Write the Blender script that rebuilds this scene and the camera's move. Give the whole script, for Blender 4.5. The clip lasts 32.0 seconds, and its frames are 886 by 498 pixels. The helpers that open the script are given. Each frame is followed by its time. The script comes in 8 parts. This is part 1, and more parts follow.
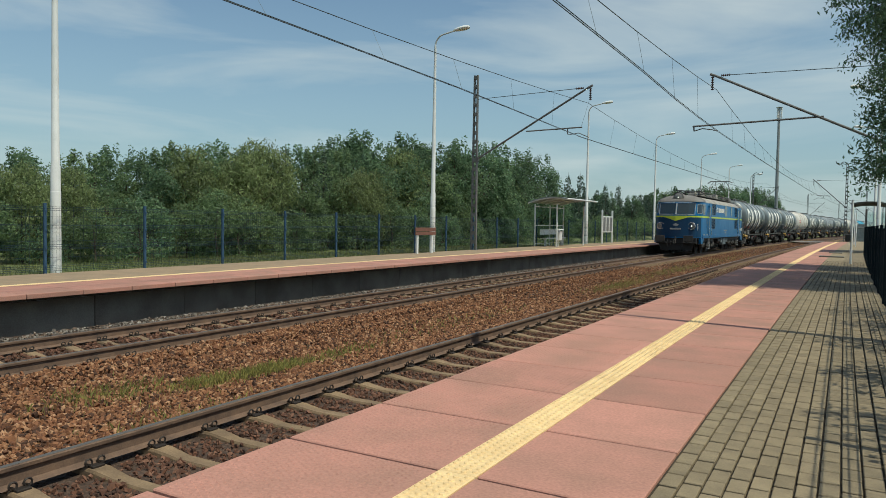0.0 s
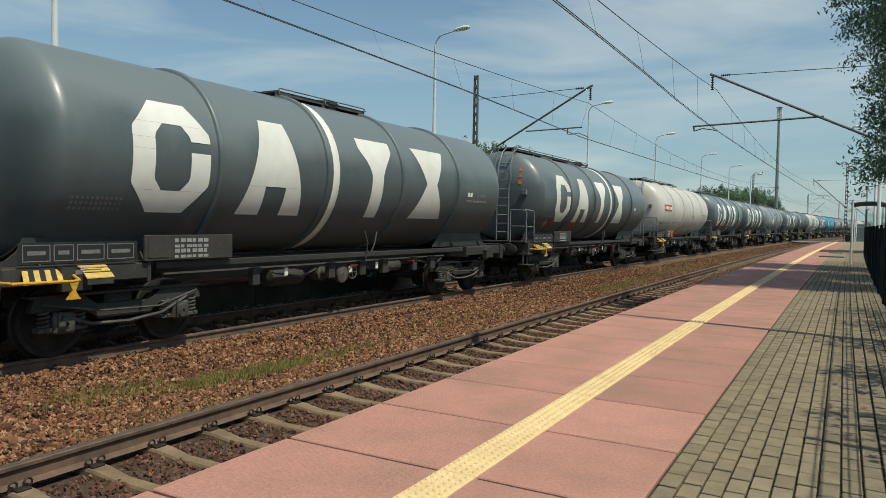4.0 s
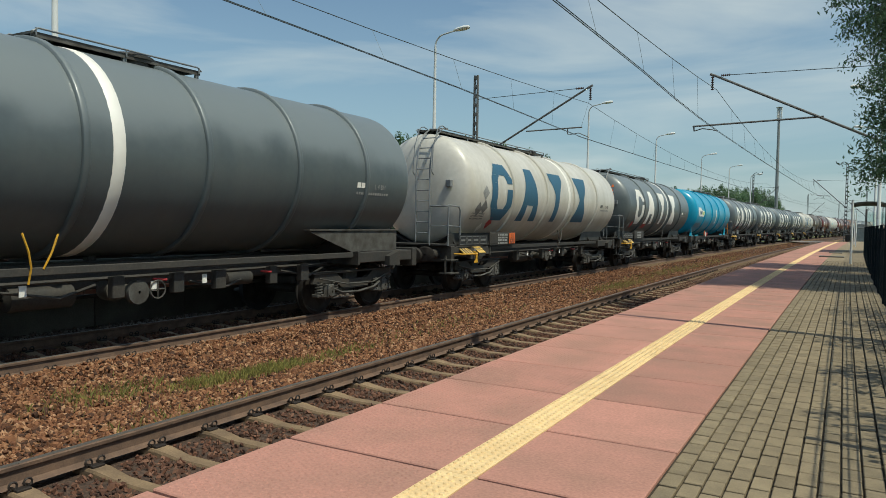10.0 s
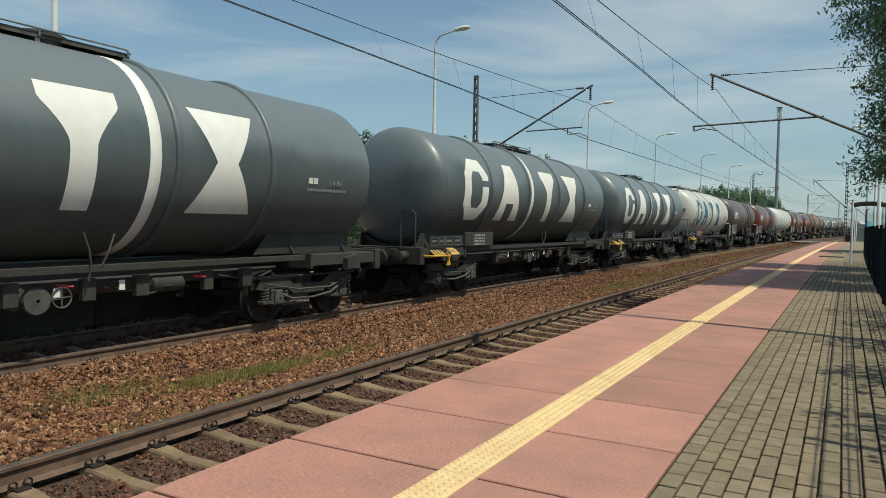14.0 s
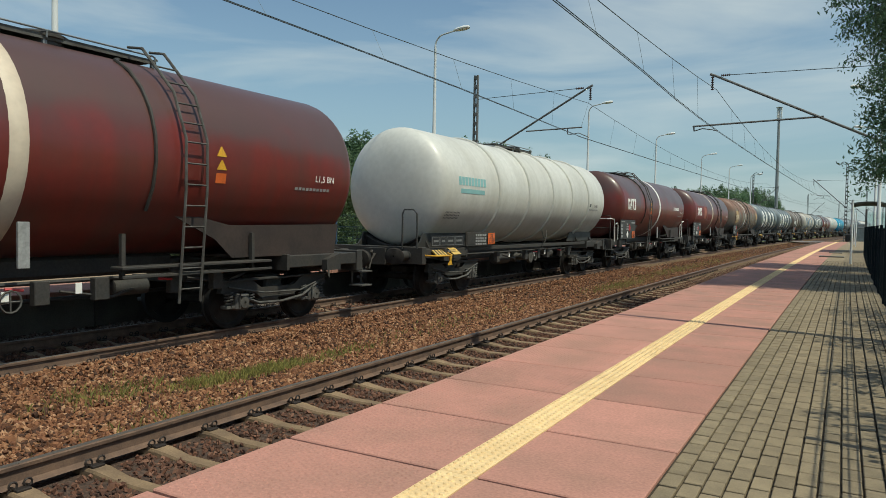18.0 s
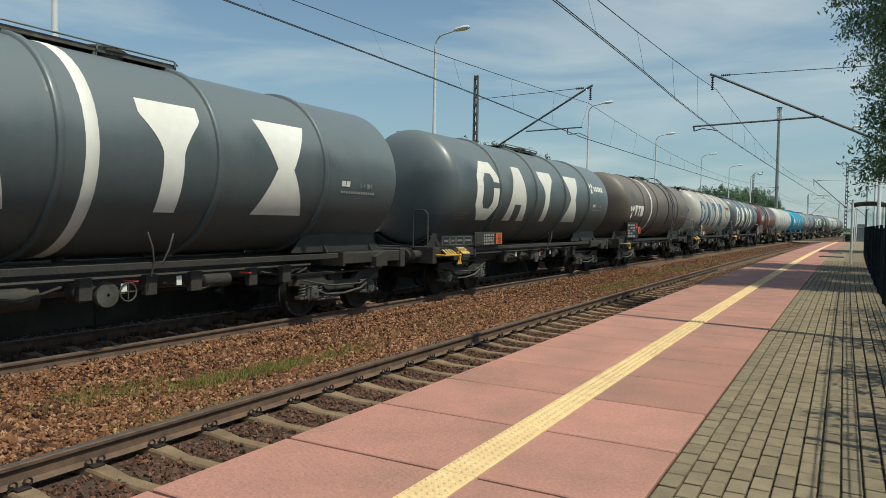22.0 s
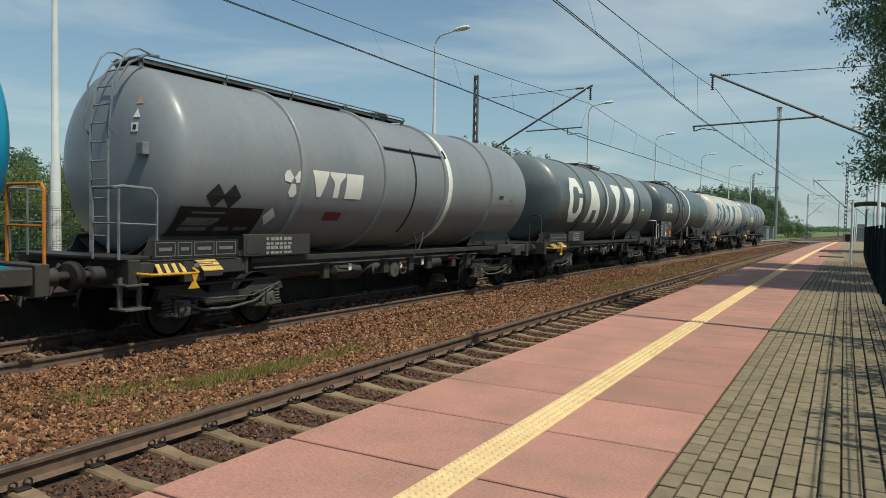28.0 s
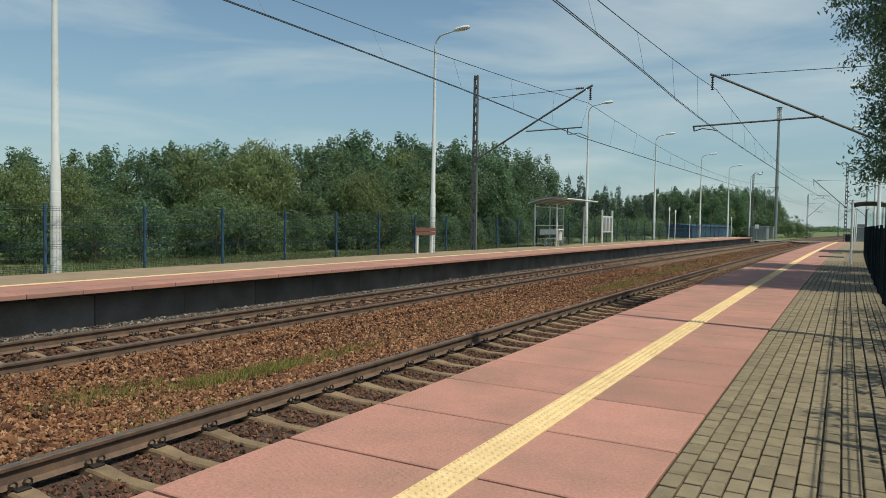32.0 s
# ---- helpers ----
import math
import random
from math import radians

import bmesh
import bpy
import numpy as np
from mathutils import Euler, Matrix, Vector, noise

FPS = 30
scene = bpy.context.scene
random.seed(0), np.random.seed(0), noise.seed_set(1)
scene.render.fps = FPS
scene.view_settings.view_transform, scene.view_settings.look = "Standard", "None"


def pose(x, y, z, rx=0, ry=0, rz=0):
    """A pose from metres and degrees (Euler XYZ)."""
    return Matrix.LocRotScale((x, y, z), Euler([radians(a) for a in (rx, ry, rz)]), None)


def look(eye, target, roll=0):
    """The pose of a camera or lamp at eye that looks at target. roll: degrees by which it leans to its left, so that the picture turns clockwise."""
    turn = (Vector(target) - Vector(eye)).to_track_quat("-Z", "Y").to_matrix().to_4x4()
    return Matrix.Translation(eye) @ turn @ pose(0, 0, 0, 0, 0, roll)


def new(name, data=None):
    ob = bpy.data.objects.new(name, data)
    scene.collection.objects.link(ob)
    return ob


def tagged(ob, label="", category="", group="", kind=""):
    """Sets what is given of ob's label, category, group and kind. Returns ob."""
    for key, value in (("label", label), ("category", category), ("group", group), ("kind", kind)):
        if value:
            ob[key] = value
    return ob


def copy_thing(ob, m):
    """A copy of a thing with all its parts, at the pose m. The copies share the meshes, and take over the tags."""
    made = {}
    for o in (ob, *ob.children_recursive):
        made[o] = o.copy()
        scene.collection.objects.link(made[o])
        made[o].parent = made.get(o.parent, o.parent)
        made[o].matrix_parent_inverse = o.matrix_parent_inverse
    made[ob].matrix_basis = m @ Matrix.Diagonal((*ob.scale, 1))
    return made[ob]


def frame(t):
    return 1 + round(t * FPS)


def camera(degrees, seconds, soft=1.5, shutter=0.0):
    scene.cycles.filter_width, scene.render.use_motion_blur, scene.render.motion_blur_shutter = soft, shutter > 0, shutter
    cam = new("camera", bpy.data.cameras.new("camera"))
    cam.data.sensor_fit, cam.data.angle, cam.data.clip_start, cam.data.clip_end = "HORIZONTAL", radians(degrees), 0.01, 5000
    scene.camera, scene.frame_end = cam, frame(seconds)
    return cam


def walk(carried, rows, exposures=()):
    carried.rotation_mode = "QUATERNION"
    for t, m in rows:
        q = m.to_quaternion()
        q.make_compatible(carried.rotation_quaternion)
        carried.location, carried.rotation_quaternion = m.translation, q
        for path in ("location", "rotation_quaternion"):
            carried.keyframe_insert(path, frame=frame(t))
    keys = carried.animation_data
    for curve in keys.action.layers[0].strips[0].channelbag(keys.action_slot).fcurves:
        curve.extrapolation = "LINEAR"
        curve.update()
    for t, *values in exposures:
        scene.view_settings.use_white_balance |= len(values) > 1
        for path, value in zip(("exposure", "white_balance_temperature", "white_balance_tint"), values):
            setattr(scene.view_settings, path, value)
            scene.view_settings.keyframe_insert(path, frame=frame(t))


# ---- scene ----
# the camera stands still on the near platform
cam = camera(64.09, 32.0, soft=0.75)
EYE = Vector((4.495, 0.0, 1.827))
YAW, PITCH, ROLL = radians(29.42), radians(-2.18), 0.944
AIM = EYE + Vector((-math.sin(YAW) * math.cos(PITCH), math.cos(YAW) * math.cos(PITCH), math.sin(PITCH))) * 20
walk(cam, [(0.0, look(EYE, AIM, ROLL)), (32.0, look(EYE, AIM, ROLL))], exposures=[(0.0, 0.09, 6430.0, -2.5), (32.0, 0.09, 6430.0, -2.5)])

# ---- world and sun ----
SUN = Vector((0.489, -0.088, 0.867)).normalized()
world = bpy.data.worlds.new("sky")
scene.world = world
world.use_nodes = True
wn, wl = world.node_tree.nodes, world.node_tree.links
wn.clear()
w_out = wn.new("ShaderNodeOutputWorld")
w_bg = wn.new("ShaderNodeBackground")
w_sky = wn.new("ShaderNodeTexSky")
w_sky.sky_type = 'NISHITA'
w_sky.sun_disc = False
w_sky.sun_elevation = math.asin(SUN.z)
w_sky.sun_rotation = math.atan2(SUN.x, SUN.y)
w_sky.air_density, w_sky.dust_density, w_sky.ozone_density = 1.0, 0.8, 2.0
w_co = wn.new("ShaderNodeTexCoord")
# thin streaks of high cloud, drawn out sideways
w_map = wn.new("ShaderNodeMapping")
w_map.inputs["Rotation"].default_value = (0.0, radians(-7), radians(20))
w_map.inputs["Scale"].default_value = (1.1, 1.1, 6.5)
w_map.inputs["Location"].default_value = (0.35, 0.0, 0.6)
w_n1 = wn.new("ShaderNodeTexNoise")
w_n1.inputs["Scale"].default_value, w_n1.inputs["Detail"].default_value, w_n1.inputs["Roughness"].default_value = 1.7, 7.0, 0.52
w_n1.inputs["Distortion"].default_value = 0.5
w_ramp = wn.new("ShaderNodeValToRGB")
w_ramp.color_ramp.elements[0].position, w_ramp.color_ramp.elements[1].position = 0.46, 0.72
w_mul = wn.new("ShaderNodeMath")
w_mul.operation = 'MULTIPLY'
w_mul.inputs[1].default_value = 0.64
w_mix = wn.new("ShaderNodeMix")
w_mix.data_type = 'RGBA'
w_mix.inputs[7].default_value = (6.3, 6.5, 6.7, 1)
wl.new(w_co.outputs["Generated"], w_map.inputs["Vector"])
wl.new(w_map.outputs["Vector"], w_n1.inputs["Vector"])
wl.new(w_n1.outputs["Fac"], w_ramp.inputs["Fac"])
wl.new(w_ramp.outputs["Color"], w_mul.inputs[0])
wl.new(w_mul.outputs["Value"], w_mix.inputs[0])
# pale haze towards the horizon, all the way round
w_sep = wn.new("ShaderNodeSeparateXYZ")
w_hz = wn.new("ShaderNodeMapRange")
w_hz.interpolation_type = 'SMOOTHSTEP'
w_hz.inputs["From Min"].default_value, w_hz.inputs["From Max"].default_value = 0.0, 0.42
w_hz.inputs["To Min"].default_value, w_hz.inputs["To Max"].default_value = 0.60, 0.0
w_hmix = wn.new("ShaderNodeMix")
w_hmix.data_type = 'RGBA'
w_hmix.inputs[7].default_value = (2.95, 4.05, 4.9, 1)
wl.new(w_co.outputs["Generated"], w_sep.inputs["Vector"])
wl.new(w_sep.outputs["Z"], w_hz.inputs["Value"])
wl.new(w_hz.outputs["Result"], w_hmix.inputs[0])
wl.new(w_sky.outputs["Color"], w_hmix.inputs[6])
wl.new(w_hmix.outputs[2], w_mix.inputs[6])
wl.new(w_mix.outputs[2], w_bg.inputs["Color"])
w_bg.inputs["Strength"].default_value = 0.10
wl.new(w_bg.outputs["Background"], w_out.inputs["Surface"])
sun = new("sun", bpy.data.lights.new("sun", 'SUN'))
sun.data.energy, sun.data.angle, sun.data.color = 3.4, radians(0.55), (1.0, 0.915, 0.79)
sun.matrix_world = look(SUN * 60, (0, 0, 0))

# ---- materials ----


def mat(name, base, rough=0.6, metal=0.0, second=None, scale=3.0, fine=40.0, bump=0.15, spread=0.25, island=0.0, per_object=0.0, thresh=(0.35, 0.7), coat=0.0, stretch=(1, 1, 1), bumpd=0.01, spec=0.5):
    m = bpy.data.materials.new(name)
    m.use_nodes = True
    nt = m.node_tree
    n, l = nt.nodes, nt.links
    b = n["Principled BSDF"]
    b.inputs["Metallic"].default_value = metal
    b.inputs["Coat Weight"].default_value = coat
    b.inputs["Coat Roughness"].default_value = 0.15
    b.inputs["Specular IOR Level"].default_value = spec
    co = n.new("ShaderNodeTexCoord")
    mp = n.new("ShaderNodeMapping")
    mp.inputs["Scale"].default_value = stretch
    l.new(co.outputs["Object"], mp.inputs["Vector"])
    n1 = n.new("ShaderNodeTexNoise")
    n1.inputs["Scale"].default_value, n1.inputs["Detail"].default_value = scale, 5.0
    n2 = n.new("ShaderNodeTexNoise")
    n2.inputs["Scale"].default_value, n2.inputs["Detail"].default_value = fine, 4.0
    l.new(mp.outputs["Vector"], n1.inputs["Vector"])
    l.new(mp.outputs["Vector"], n2.inputs["Vector"])
    if per_object:
        oi = n.new("ShaderNodeObjectInfo")
        sh = n.new("ShaderNodeVectorMath")
        sh.operation = 'SCALE'
        sh.inputs[0].default_value = (13.1, 7.7, 5.3)
        l.new(oi.outputs["Random"], sh.inputs["Scale"])
        l.new(sh.outputs["Vector"], mp.inputs["Location"])
    r1 = n.new("ShaderNodeValToRGB")
    r1.color_ramp.elements[0].position, r1.color_ramp.elements[1].position = thresh
    r1.color_ramp.elements[0].color = (*base, 1)
    sec = second if second else tuple(c * (1 - spread) for c in base)
    r1.color_ramp.elements[1].color = (*sec, 1)
    l.new(n1.outputs["Fac"], r1.inputs["Fac"])
    hsv = n.new("ShaderNodeHueSaturation")
    l.new(r1.outputs["Color"], hsv.inputs["Color"])
    mr = n.new("ShaderNodeMapRange")
    mr.inputs["From Min"].default_value, mr.inputs["From Max"].default_value = 0.3, 0.7
    mr.inputs["To Min"].default_value, mr.inputs["To Max"].default_value = 1 - spread * 0.6, 1 + spread * 0.6
    l.new(n2.outputs["Fac"], mr.inputs["Value"])
    val = mr.outputs["Result"]
    for amount, src in ((island, "island"), (per_object, "object")):
        if not amount:
            continue
        g = n.new("ShaderNodeNewGeometry") if src == "island" else n.new("ShaderNodeObjectInfo")
        m2 = n.new("ShaderNodeMapRange")
        m2.inputs["To Min"].default_value, m2.inputs["To Max"].default_value = 1 - amount, 1 + amount
        l.new(g.outputs["Random Per Island" if src == "island" else "Random"], m2.inputs["Value"])
        mu = n.new("ShaderNodeMath")
        mu.operation = 'MULTIPLY'
        l.new(val, mu.inputs[0])
        l.new(m2.outputs["Result"], mu.inputs[1])
        val = mu.outputs["Value"]
    l.new(val, hsv.inputs["Value"])
    l.new(hsv.outputs["Color"], b.inputs["Base Color"])
    rr = n.new("ShaderNodeMapRange")
    rr.inputs["To Min"].default_value, rr.inputs["To Max"].default_value = max(0.03, rough - 0.12), min(1.0, rough + 0.12)
    l.new(n1.outputs["Fac"], rr.inputs["Value"])
    l.new(rr.outputs["Result"], b.inputs["Roughness"])
    if bump:
        bp = n.new("ShaderNodeBump")
        bp.inputs["Strength"].default_value, bp.inputs["Distance"].default_value = bump, bumpd
        l.new(n2.outputs["Fac"], bp.inputs["Height"])
        l.new(bp.outputs["Normal"], b.inputs["Normal"])
    return m


def leaf_mat(name, base, other, light=0.3):
    m = mat(name, base, 0.55, second=other, scale=0.6, fine=6.0, bump=0.0, spread=0.3, island=0.45, per_object=0.18)
    n, l = m.node_tree.nodes, m.node_tree.links
    b = n["Principled BSDF"]
    tr = n.new("ShaderNodeBsdfTranslucent")
    mx = n.new("ShaderNodeMixShader")
    mx.inputs[0].default_value = light
    col = b.inputs["Base Color"].links[0].from_socket
    l.new(col, tr.inputs["Color"])
    l.new(b.outputs["BSDF"], mx.inputs[1])
    l.new(tr.outputs["BSDF"], mx.inputs[2])
    l.new(mx.outputs["Shader"], n["Material Output"].inputs["Surface"])
    return m


def glass_mat(name, tint, rough=0.03):
    m = bpy.data.materials.new(name)
    m.use_nodes = True
    n, l = m.node_tree.nodes, m.node_tree.links
    b = n["Principled BSDF"]
    b.inputs["Base Color"].default_value = (*tint, 1)
    b.inputs["Roughness"].default_value = rough
    b.inputs["Transmission Weight"].default_value = 1.0
    b.inputs["IOR"].default_value = 1.1
    return m


def tank_mat(name, base, dirt, amount, rough=0.45, coat=0.1, dirt_or_sheen=None):
    """Painted tank steel: run-off streaks down the flanks, road film low down, dirt or a painted sheen on the crown."""
    m = mat(name, base, rough, second=tuple(0.82 * c for c in base), scale=0.5, fine=9.0, bump=0.03, spread=0.10, per_object=0.06, coat=coat)
    n, l = m.node_tree.nodes, m.node_tree.links
    b = n["Principled BSDF"]
    co = n.new("ShaderNodeTexCoord")
    mp = n.new("ShaderNodeMapping")
    mp.inputs["Scale"].default_value = (0.25, 2.6, 0.22)
    ns = n.new("ShaderNodeTexNoise")
    ns.inputs["Scale"].default_value, ns.inputs["Detail"].default_value = 1.3, 6.0
    l.new(co.outputs["Object"], mp.inputs["Vector"])
    l.new(mp.outputs["Vector"], ns.inputs["Vector"])
    nb = n.new("ShaderNodeTexNoise")
    nb.inputs["Scale"].default_value, nb.inputs["Detail"].default_value = 0.7, 6.0
    l.new(co.outputs["Object"], nb.inputs["Vector"])
    ad = n.new("ShaderNodeMath")
    ad.operation = 'MULTIPLY'
    l.new(ns.outputs["Fac"], ad.inputs[0])
    l.new(nb.outputs["Fac"], ad.inputs[1])
    rp = n.new("ShaderNodeMapRange")
    rp.inputs["From Min"].default_value, rp.inputs["From Max"].default_value = 0.16, 0.40
    rp.inputs["To Min"].default_value, rp.inputs["To Max"].default_value = 0.0, amount
    l.new(ad.outputs["Value"], rp.inputs["Value"])
    mx = n.new("ShaderNodeMix")
    mx.data_type = 'RGBA'
    mx.inputs[7].default_value = (*dirt, 1)
    src = b.inputs["Base Color"].links[0].from_socket
    l.new(rp.outputs["Result"], mx.inputs[0])
    l.new(src, mx.inputs[6])
    l.new(mx.outputs[2], b.inputs["Base Color"])
    if dirt_or_sheen:
        # barrel crown, ragged lower edge: soot or rust, on dark tanks painted sky sheen
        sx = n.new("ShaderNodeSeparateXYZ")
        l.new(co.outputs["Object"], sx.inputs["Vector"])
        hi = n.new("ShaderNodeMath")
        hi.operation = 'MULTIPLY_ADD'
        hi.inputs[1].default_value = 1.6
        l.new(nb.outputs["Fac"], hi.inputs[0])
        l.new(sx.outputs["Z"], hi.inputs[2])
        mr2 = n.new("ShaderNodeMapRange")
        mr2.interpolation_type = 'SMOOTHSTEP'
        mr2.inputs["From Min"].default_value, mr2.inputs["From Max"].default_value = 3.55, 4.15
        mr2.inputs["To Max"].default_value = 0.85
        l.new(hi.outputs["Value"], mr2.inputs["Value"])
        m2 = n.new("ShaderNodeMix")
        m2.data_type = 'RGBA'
        m2.inputs[7].default_value = (*dirt_or_sheen, 1)
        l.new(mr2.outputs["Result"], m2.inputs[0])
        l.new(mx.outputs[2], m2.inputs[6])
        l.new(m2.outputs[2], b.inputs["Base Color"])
    return m


def lamp_mat(name, col, strength):
    m = bpy.data.materials.new(name)
    m.use_nodes = True
    b = m.node_tree.nodes["Principled BSDF"]
    b.inputs["Base Color"].default_value = (*col, 1)
    b.inputs["Emission Color"].default_value = (*col, 1)
    b.inputs["Emission Strength"].default_value = strength
    return m


def cycle_mat(name, colours, rough=0.9, fine=30.0, bump=0.4):
    """Pieces whose colour is picked island by island."""
    m = mat(name, colours[0], rough, scale=3.0, fine=fine, bump=bump, spread=0.25)
    n, l = m.node_tree.nodes, m.node_tree.links
    g = n.new("ShaderNodeNewGeometry")
    r = n.new("ShaderNodeValToRGB")
    r.color_ramp.interpolation = 'CONSTANT'
    while len(r.color_ramp.elements) < len(colours):
        r.color_ramp.elements.new(0.5)
    for i, c in enumerate(colours):
        r.color_ramp.elements[i].position = i / len(colours)
        r.color_ramp.elements[i].color = (*c, 1)
    l.new(g.outputs["Random Per Island"], r.inputs["Fac"])
    hsv = [x for x in n if x.bl_idname == "ShaderNodeHueSaturation"][0]
    l.new(r.outputs["Color"], hsv.inputs["Color"])
    return m


M_SLAB = mat("red_slab", (0.49, 0.234, 0.180), 0.85, second=(0.365, 0.195, 0.148), scale=1.6, fine=60, bump=0.3, spread=0.22, per_object=0.055)
M_SLABOLD = mat("worn_red_slab", (0.45, 0.211, 0.161), 0.85, second=(0.325, 0.180, 0.136), scale=1.6, fine=60, bump=0.3, spread=0.22, per_object=0.07)
M_TACT = mat("tactile_yellow", (0.82, 0.60, 0.315), 0.75, second=(0.72, 0.51, 0.26), scale=5, fine=60, bump=0.15, spread=0.15, per_object=0.05)
M_PAVER = mat("grey_paver", (0.275, 0.215, 0.133), 0.9, second=(0.195, 0.152, 0.096), scale=6, fine=120, bump=0.35, spread=0.22, per_object=0.10, island=0.10)
M_JOINT = mat("joint_sand", (0.050, 0.038, 0.023), 0.95, scale=4, fine=80, bump=0.4)
M_CONC = mat("weathered_concrete", (0.165, 0.152, 0.128), 0.9, second=(0.10, 0.088, 0.074), scale=1.4, fine=45, bump=0.3, spread=0.25, per_object=0.10)
M_SLEEPER = mat("sleeper_concrete", (0.27, 0.185, 0.105), 0.92, second=(0.17, 0.115, 0.070), scale=4, fine=60, bump=0.3, spread=0.25, per_object=0.12)
M_RAILTOP = mat("rail_running_face", (0.22, 0.195, 0.17), 0.55, metal=0.7, scale=8, fine=60, bump=0.02, spread=0.15)
M_RAILSIDE = mat("rail_rust", (0.175, 0.108, 0.072), 0.85, second=(0.10, 0.065, 0.048), scale=6, fine=70, bump=0.2)
M_CLIP = mat("clip_steel", (0.045, 0.035, 0.03), 0.6, metal=0.4, scale=20, fine=90, bump=0.1)
M_BALLAST = cycle_mat("ballast_stone", [(0.205, 0.088, 0.040), (0.275, 0.134, 0.064), (0.118, 0.049, 0.023), (0.168, 0.069, 0.032), (0.38, 0.212, 0.116), (0.062, 0.028, 0.015), (0.238, 0.105, 0.047)])
M_BALLASTDARK = cycle_mat("oily_ballast_stone", [(0.14, 0.062, 0.036), (0.095, 0.042, 0.025), (0.19, 0.094, 0.058), (0.06, 0.030, 0.019), (0.12, 0.056, 0.034)])
M_BALLASTBED = mat("ballast_bed", (0.095, 0.058, 0.040), 0.95, second=(0.045, 0.026, 0.017), scale=14, fine=26, bump=0.9, spread=0.5, bumpd=0.04)
M_PALESTONE = cycle_mat("pale_ballast_stone", [(0.20, 0.175, 0.15), (0.14, 0.118, 0.098), (0.29, 0.26, 0.23), (0.10, 0.08, 0.066), (0.17, 0.12, 0.09)])
M_GRASS = mat("meadow", (0.11, 0.15, 0.045), 0.95, second=(0.16, 0.16, 0.07), scale=0.5, fine=18, bump=0.6, spread=0.4, bumpd=0.05)
M_BLADE = leaf_mat("grass_blade", (0.13, 0.17, 0.05), (0.20, 0.20, 0.08))
M_DRYBLADE = leaf_mat("dry_grass_blade", (0.30, 0.27, 0.085), (0.22, 0.235, 0.06))
M_LEAF = leaf_mat("leaf_green", (0.150, 0.225, 0.108), (0.190, 0.255, 0.112), 0.6)
M_LEAFDARK = leaf_mat("leaf_dark", (0.122, 0.200, 0.108), (0.150, 0.222, 0.112), 0.6)
M_LEAFWILLOW = leaf_mat("leaf_willow", (0.23, 0.275, 0.115), (0.18, 0.23, 0.10), 0.6)
M_NEEDLE = leaf_mat("needle_green", (0.060, 0.100, 0.066), (0.080, 0.120, 0.070), 0.25)
M_BARK = mat("bark", (0.11, 0.085, 0.06), 0.95, scale=8, fine=40, bump=0.6, spread=0.4)
M_WHITE = mat("white_paint", (0.76, 0.78, 0.78), 0.5, second=(0.68, 0.67, 0.63), scale=3, fine=30, bump=0.03, spread=0.06)
M_POLE = mat("concrete_white_pole", (0.62, 0.63, 0.62), 0.7, second=(0.52, 0.53, 0.52), scale=2, fine=50, bump=0.05, spread=0.1)
M_GALV = mat("galvanised_steel", (0.34, 0.35, 0.35), 0.5, metal=0.6, second=(0.26, 0.26, 0.26), scale=5, fine=40, bump=0.03)
M_MAST = mat("mast_grey_paint", (0.15, 0.155, 0.155), 0.65, second=(0.11, 0.10, 0.09), scale=4, fine=40, bump=0.06)
M_WIRE = mat("wire_copper", (0.10, 0.125, 0.135), 0.5, metal=0.5, scale=5, fine=30, bump=0.0)
M_PORC = mat("insulator_brown", (0.07, 0.035, 0.025), 0.25, scale=8, fine=30, bump=0.0)
M_FENCE = mat("fence_blue", (0.030, 0.075, 0.14), 0.5, second=(0.024, 0.06, 0.115), scale=4, fine=40, bump=0.03)
M_FENCEWIRE = mat("fence_wire", (0.012, 0.035, 0.06), 0.5, scale=4, fine=40, bump=0.0)
M_SIDEWIRE = mat("dark_fence_wire", (0.004, 0.011, 0.016), 0.7, scale=4, fine=40, bump=0.0, spec=0.2)
M_FARPAVE = mat("far_paving", (0.33, 0.235, 0.15), 0.9, second=(0.25, 0.19, 0.125), scale=2.5, fine=40, bump=0.2, spread=0.2)
M_UNDER = mat("underframe_black", (0.043, 0.042, 0.040), 0.6, second=(0.062, 0.054, 0.046), scale=2.5, fine=30, bump=0.12, spread=0.3, per_object=0.12, spec=0.3)
M_BOGIE = mat("bogie_grime", (0.100, 0.097, 0.088), 0.7, second=(0.045, 0.038, 0.031), scale=5, fine=40, bump=0.2, spread=0.35, per_object=0.12)
M_WHEEL = mat("wheel_steel", (0.045, 0.040, 0.036), 0.7, metal=0.0, spec=0.2, second=(0.025, 0.021, 0.018), scale=5, fine=50, bump=0.1)
M_TYRE = mat("wheel_tread", (0.025, 0.022, 0.020), 0.6, metal=0.2, scale=6, fine=40, bump=0.02)
M_ORANGE = mat("orange_plate", (0.72, 0.15, 0.03), 0.5, second=(0.6, 0.12, 0.025), scale=6, fine=40, bump=0.02, spread=0.1)
M_YELLOWPLATE = mat("yellow_plate", (0.75, 0.55, 0.06), 0.5, scale=6, fine=40, bump=0.02, spread=0.1)
M_TREAD = mat("worn_yellow_tread", (0.72, 0.47, 0.10), 0.6, second=(0.50, 0.34, 0.12), scale=14, fine=60, bump=0.1, spread=0.2)
M_RAILPIPE = mat("grey_rail_pipe", (0.21, 0.225, 0.235), 0.42, second=(0.13, 0.14, 0.145), scale=7, fine=50, bump=0.04, spread=0.15)
M_YELLOWP = mat("yellow_lever_paint", (0.70, 0.38, 0.03), 0.5, second=(0.5, 0.26, 0.03), scale=8, fine=40, bump=0.05)
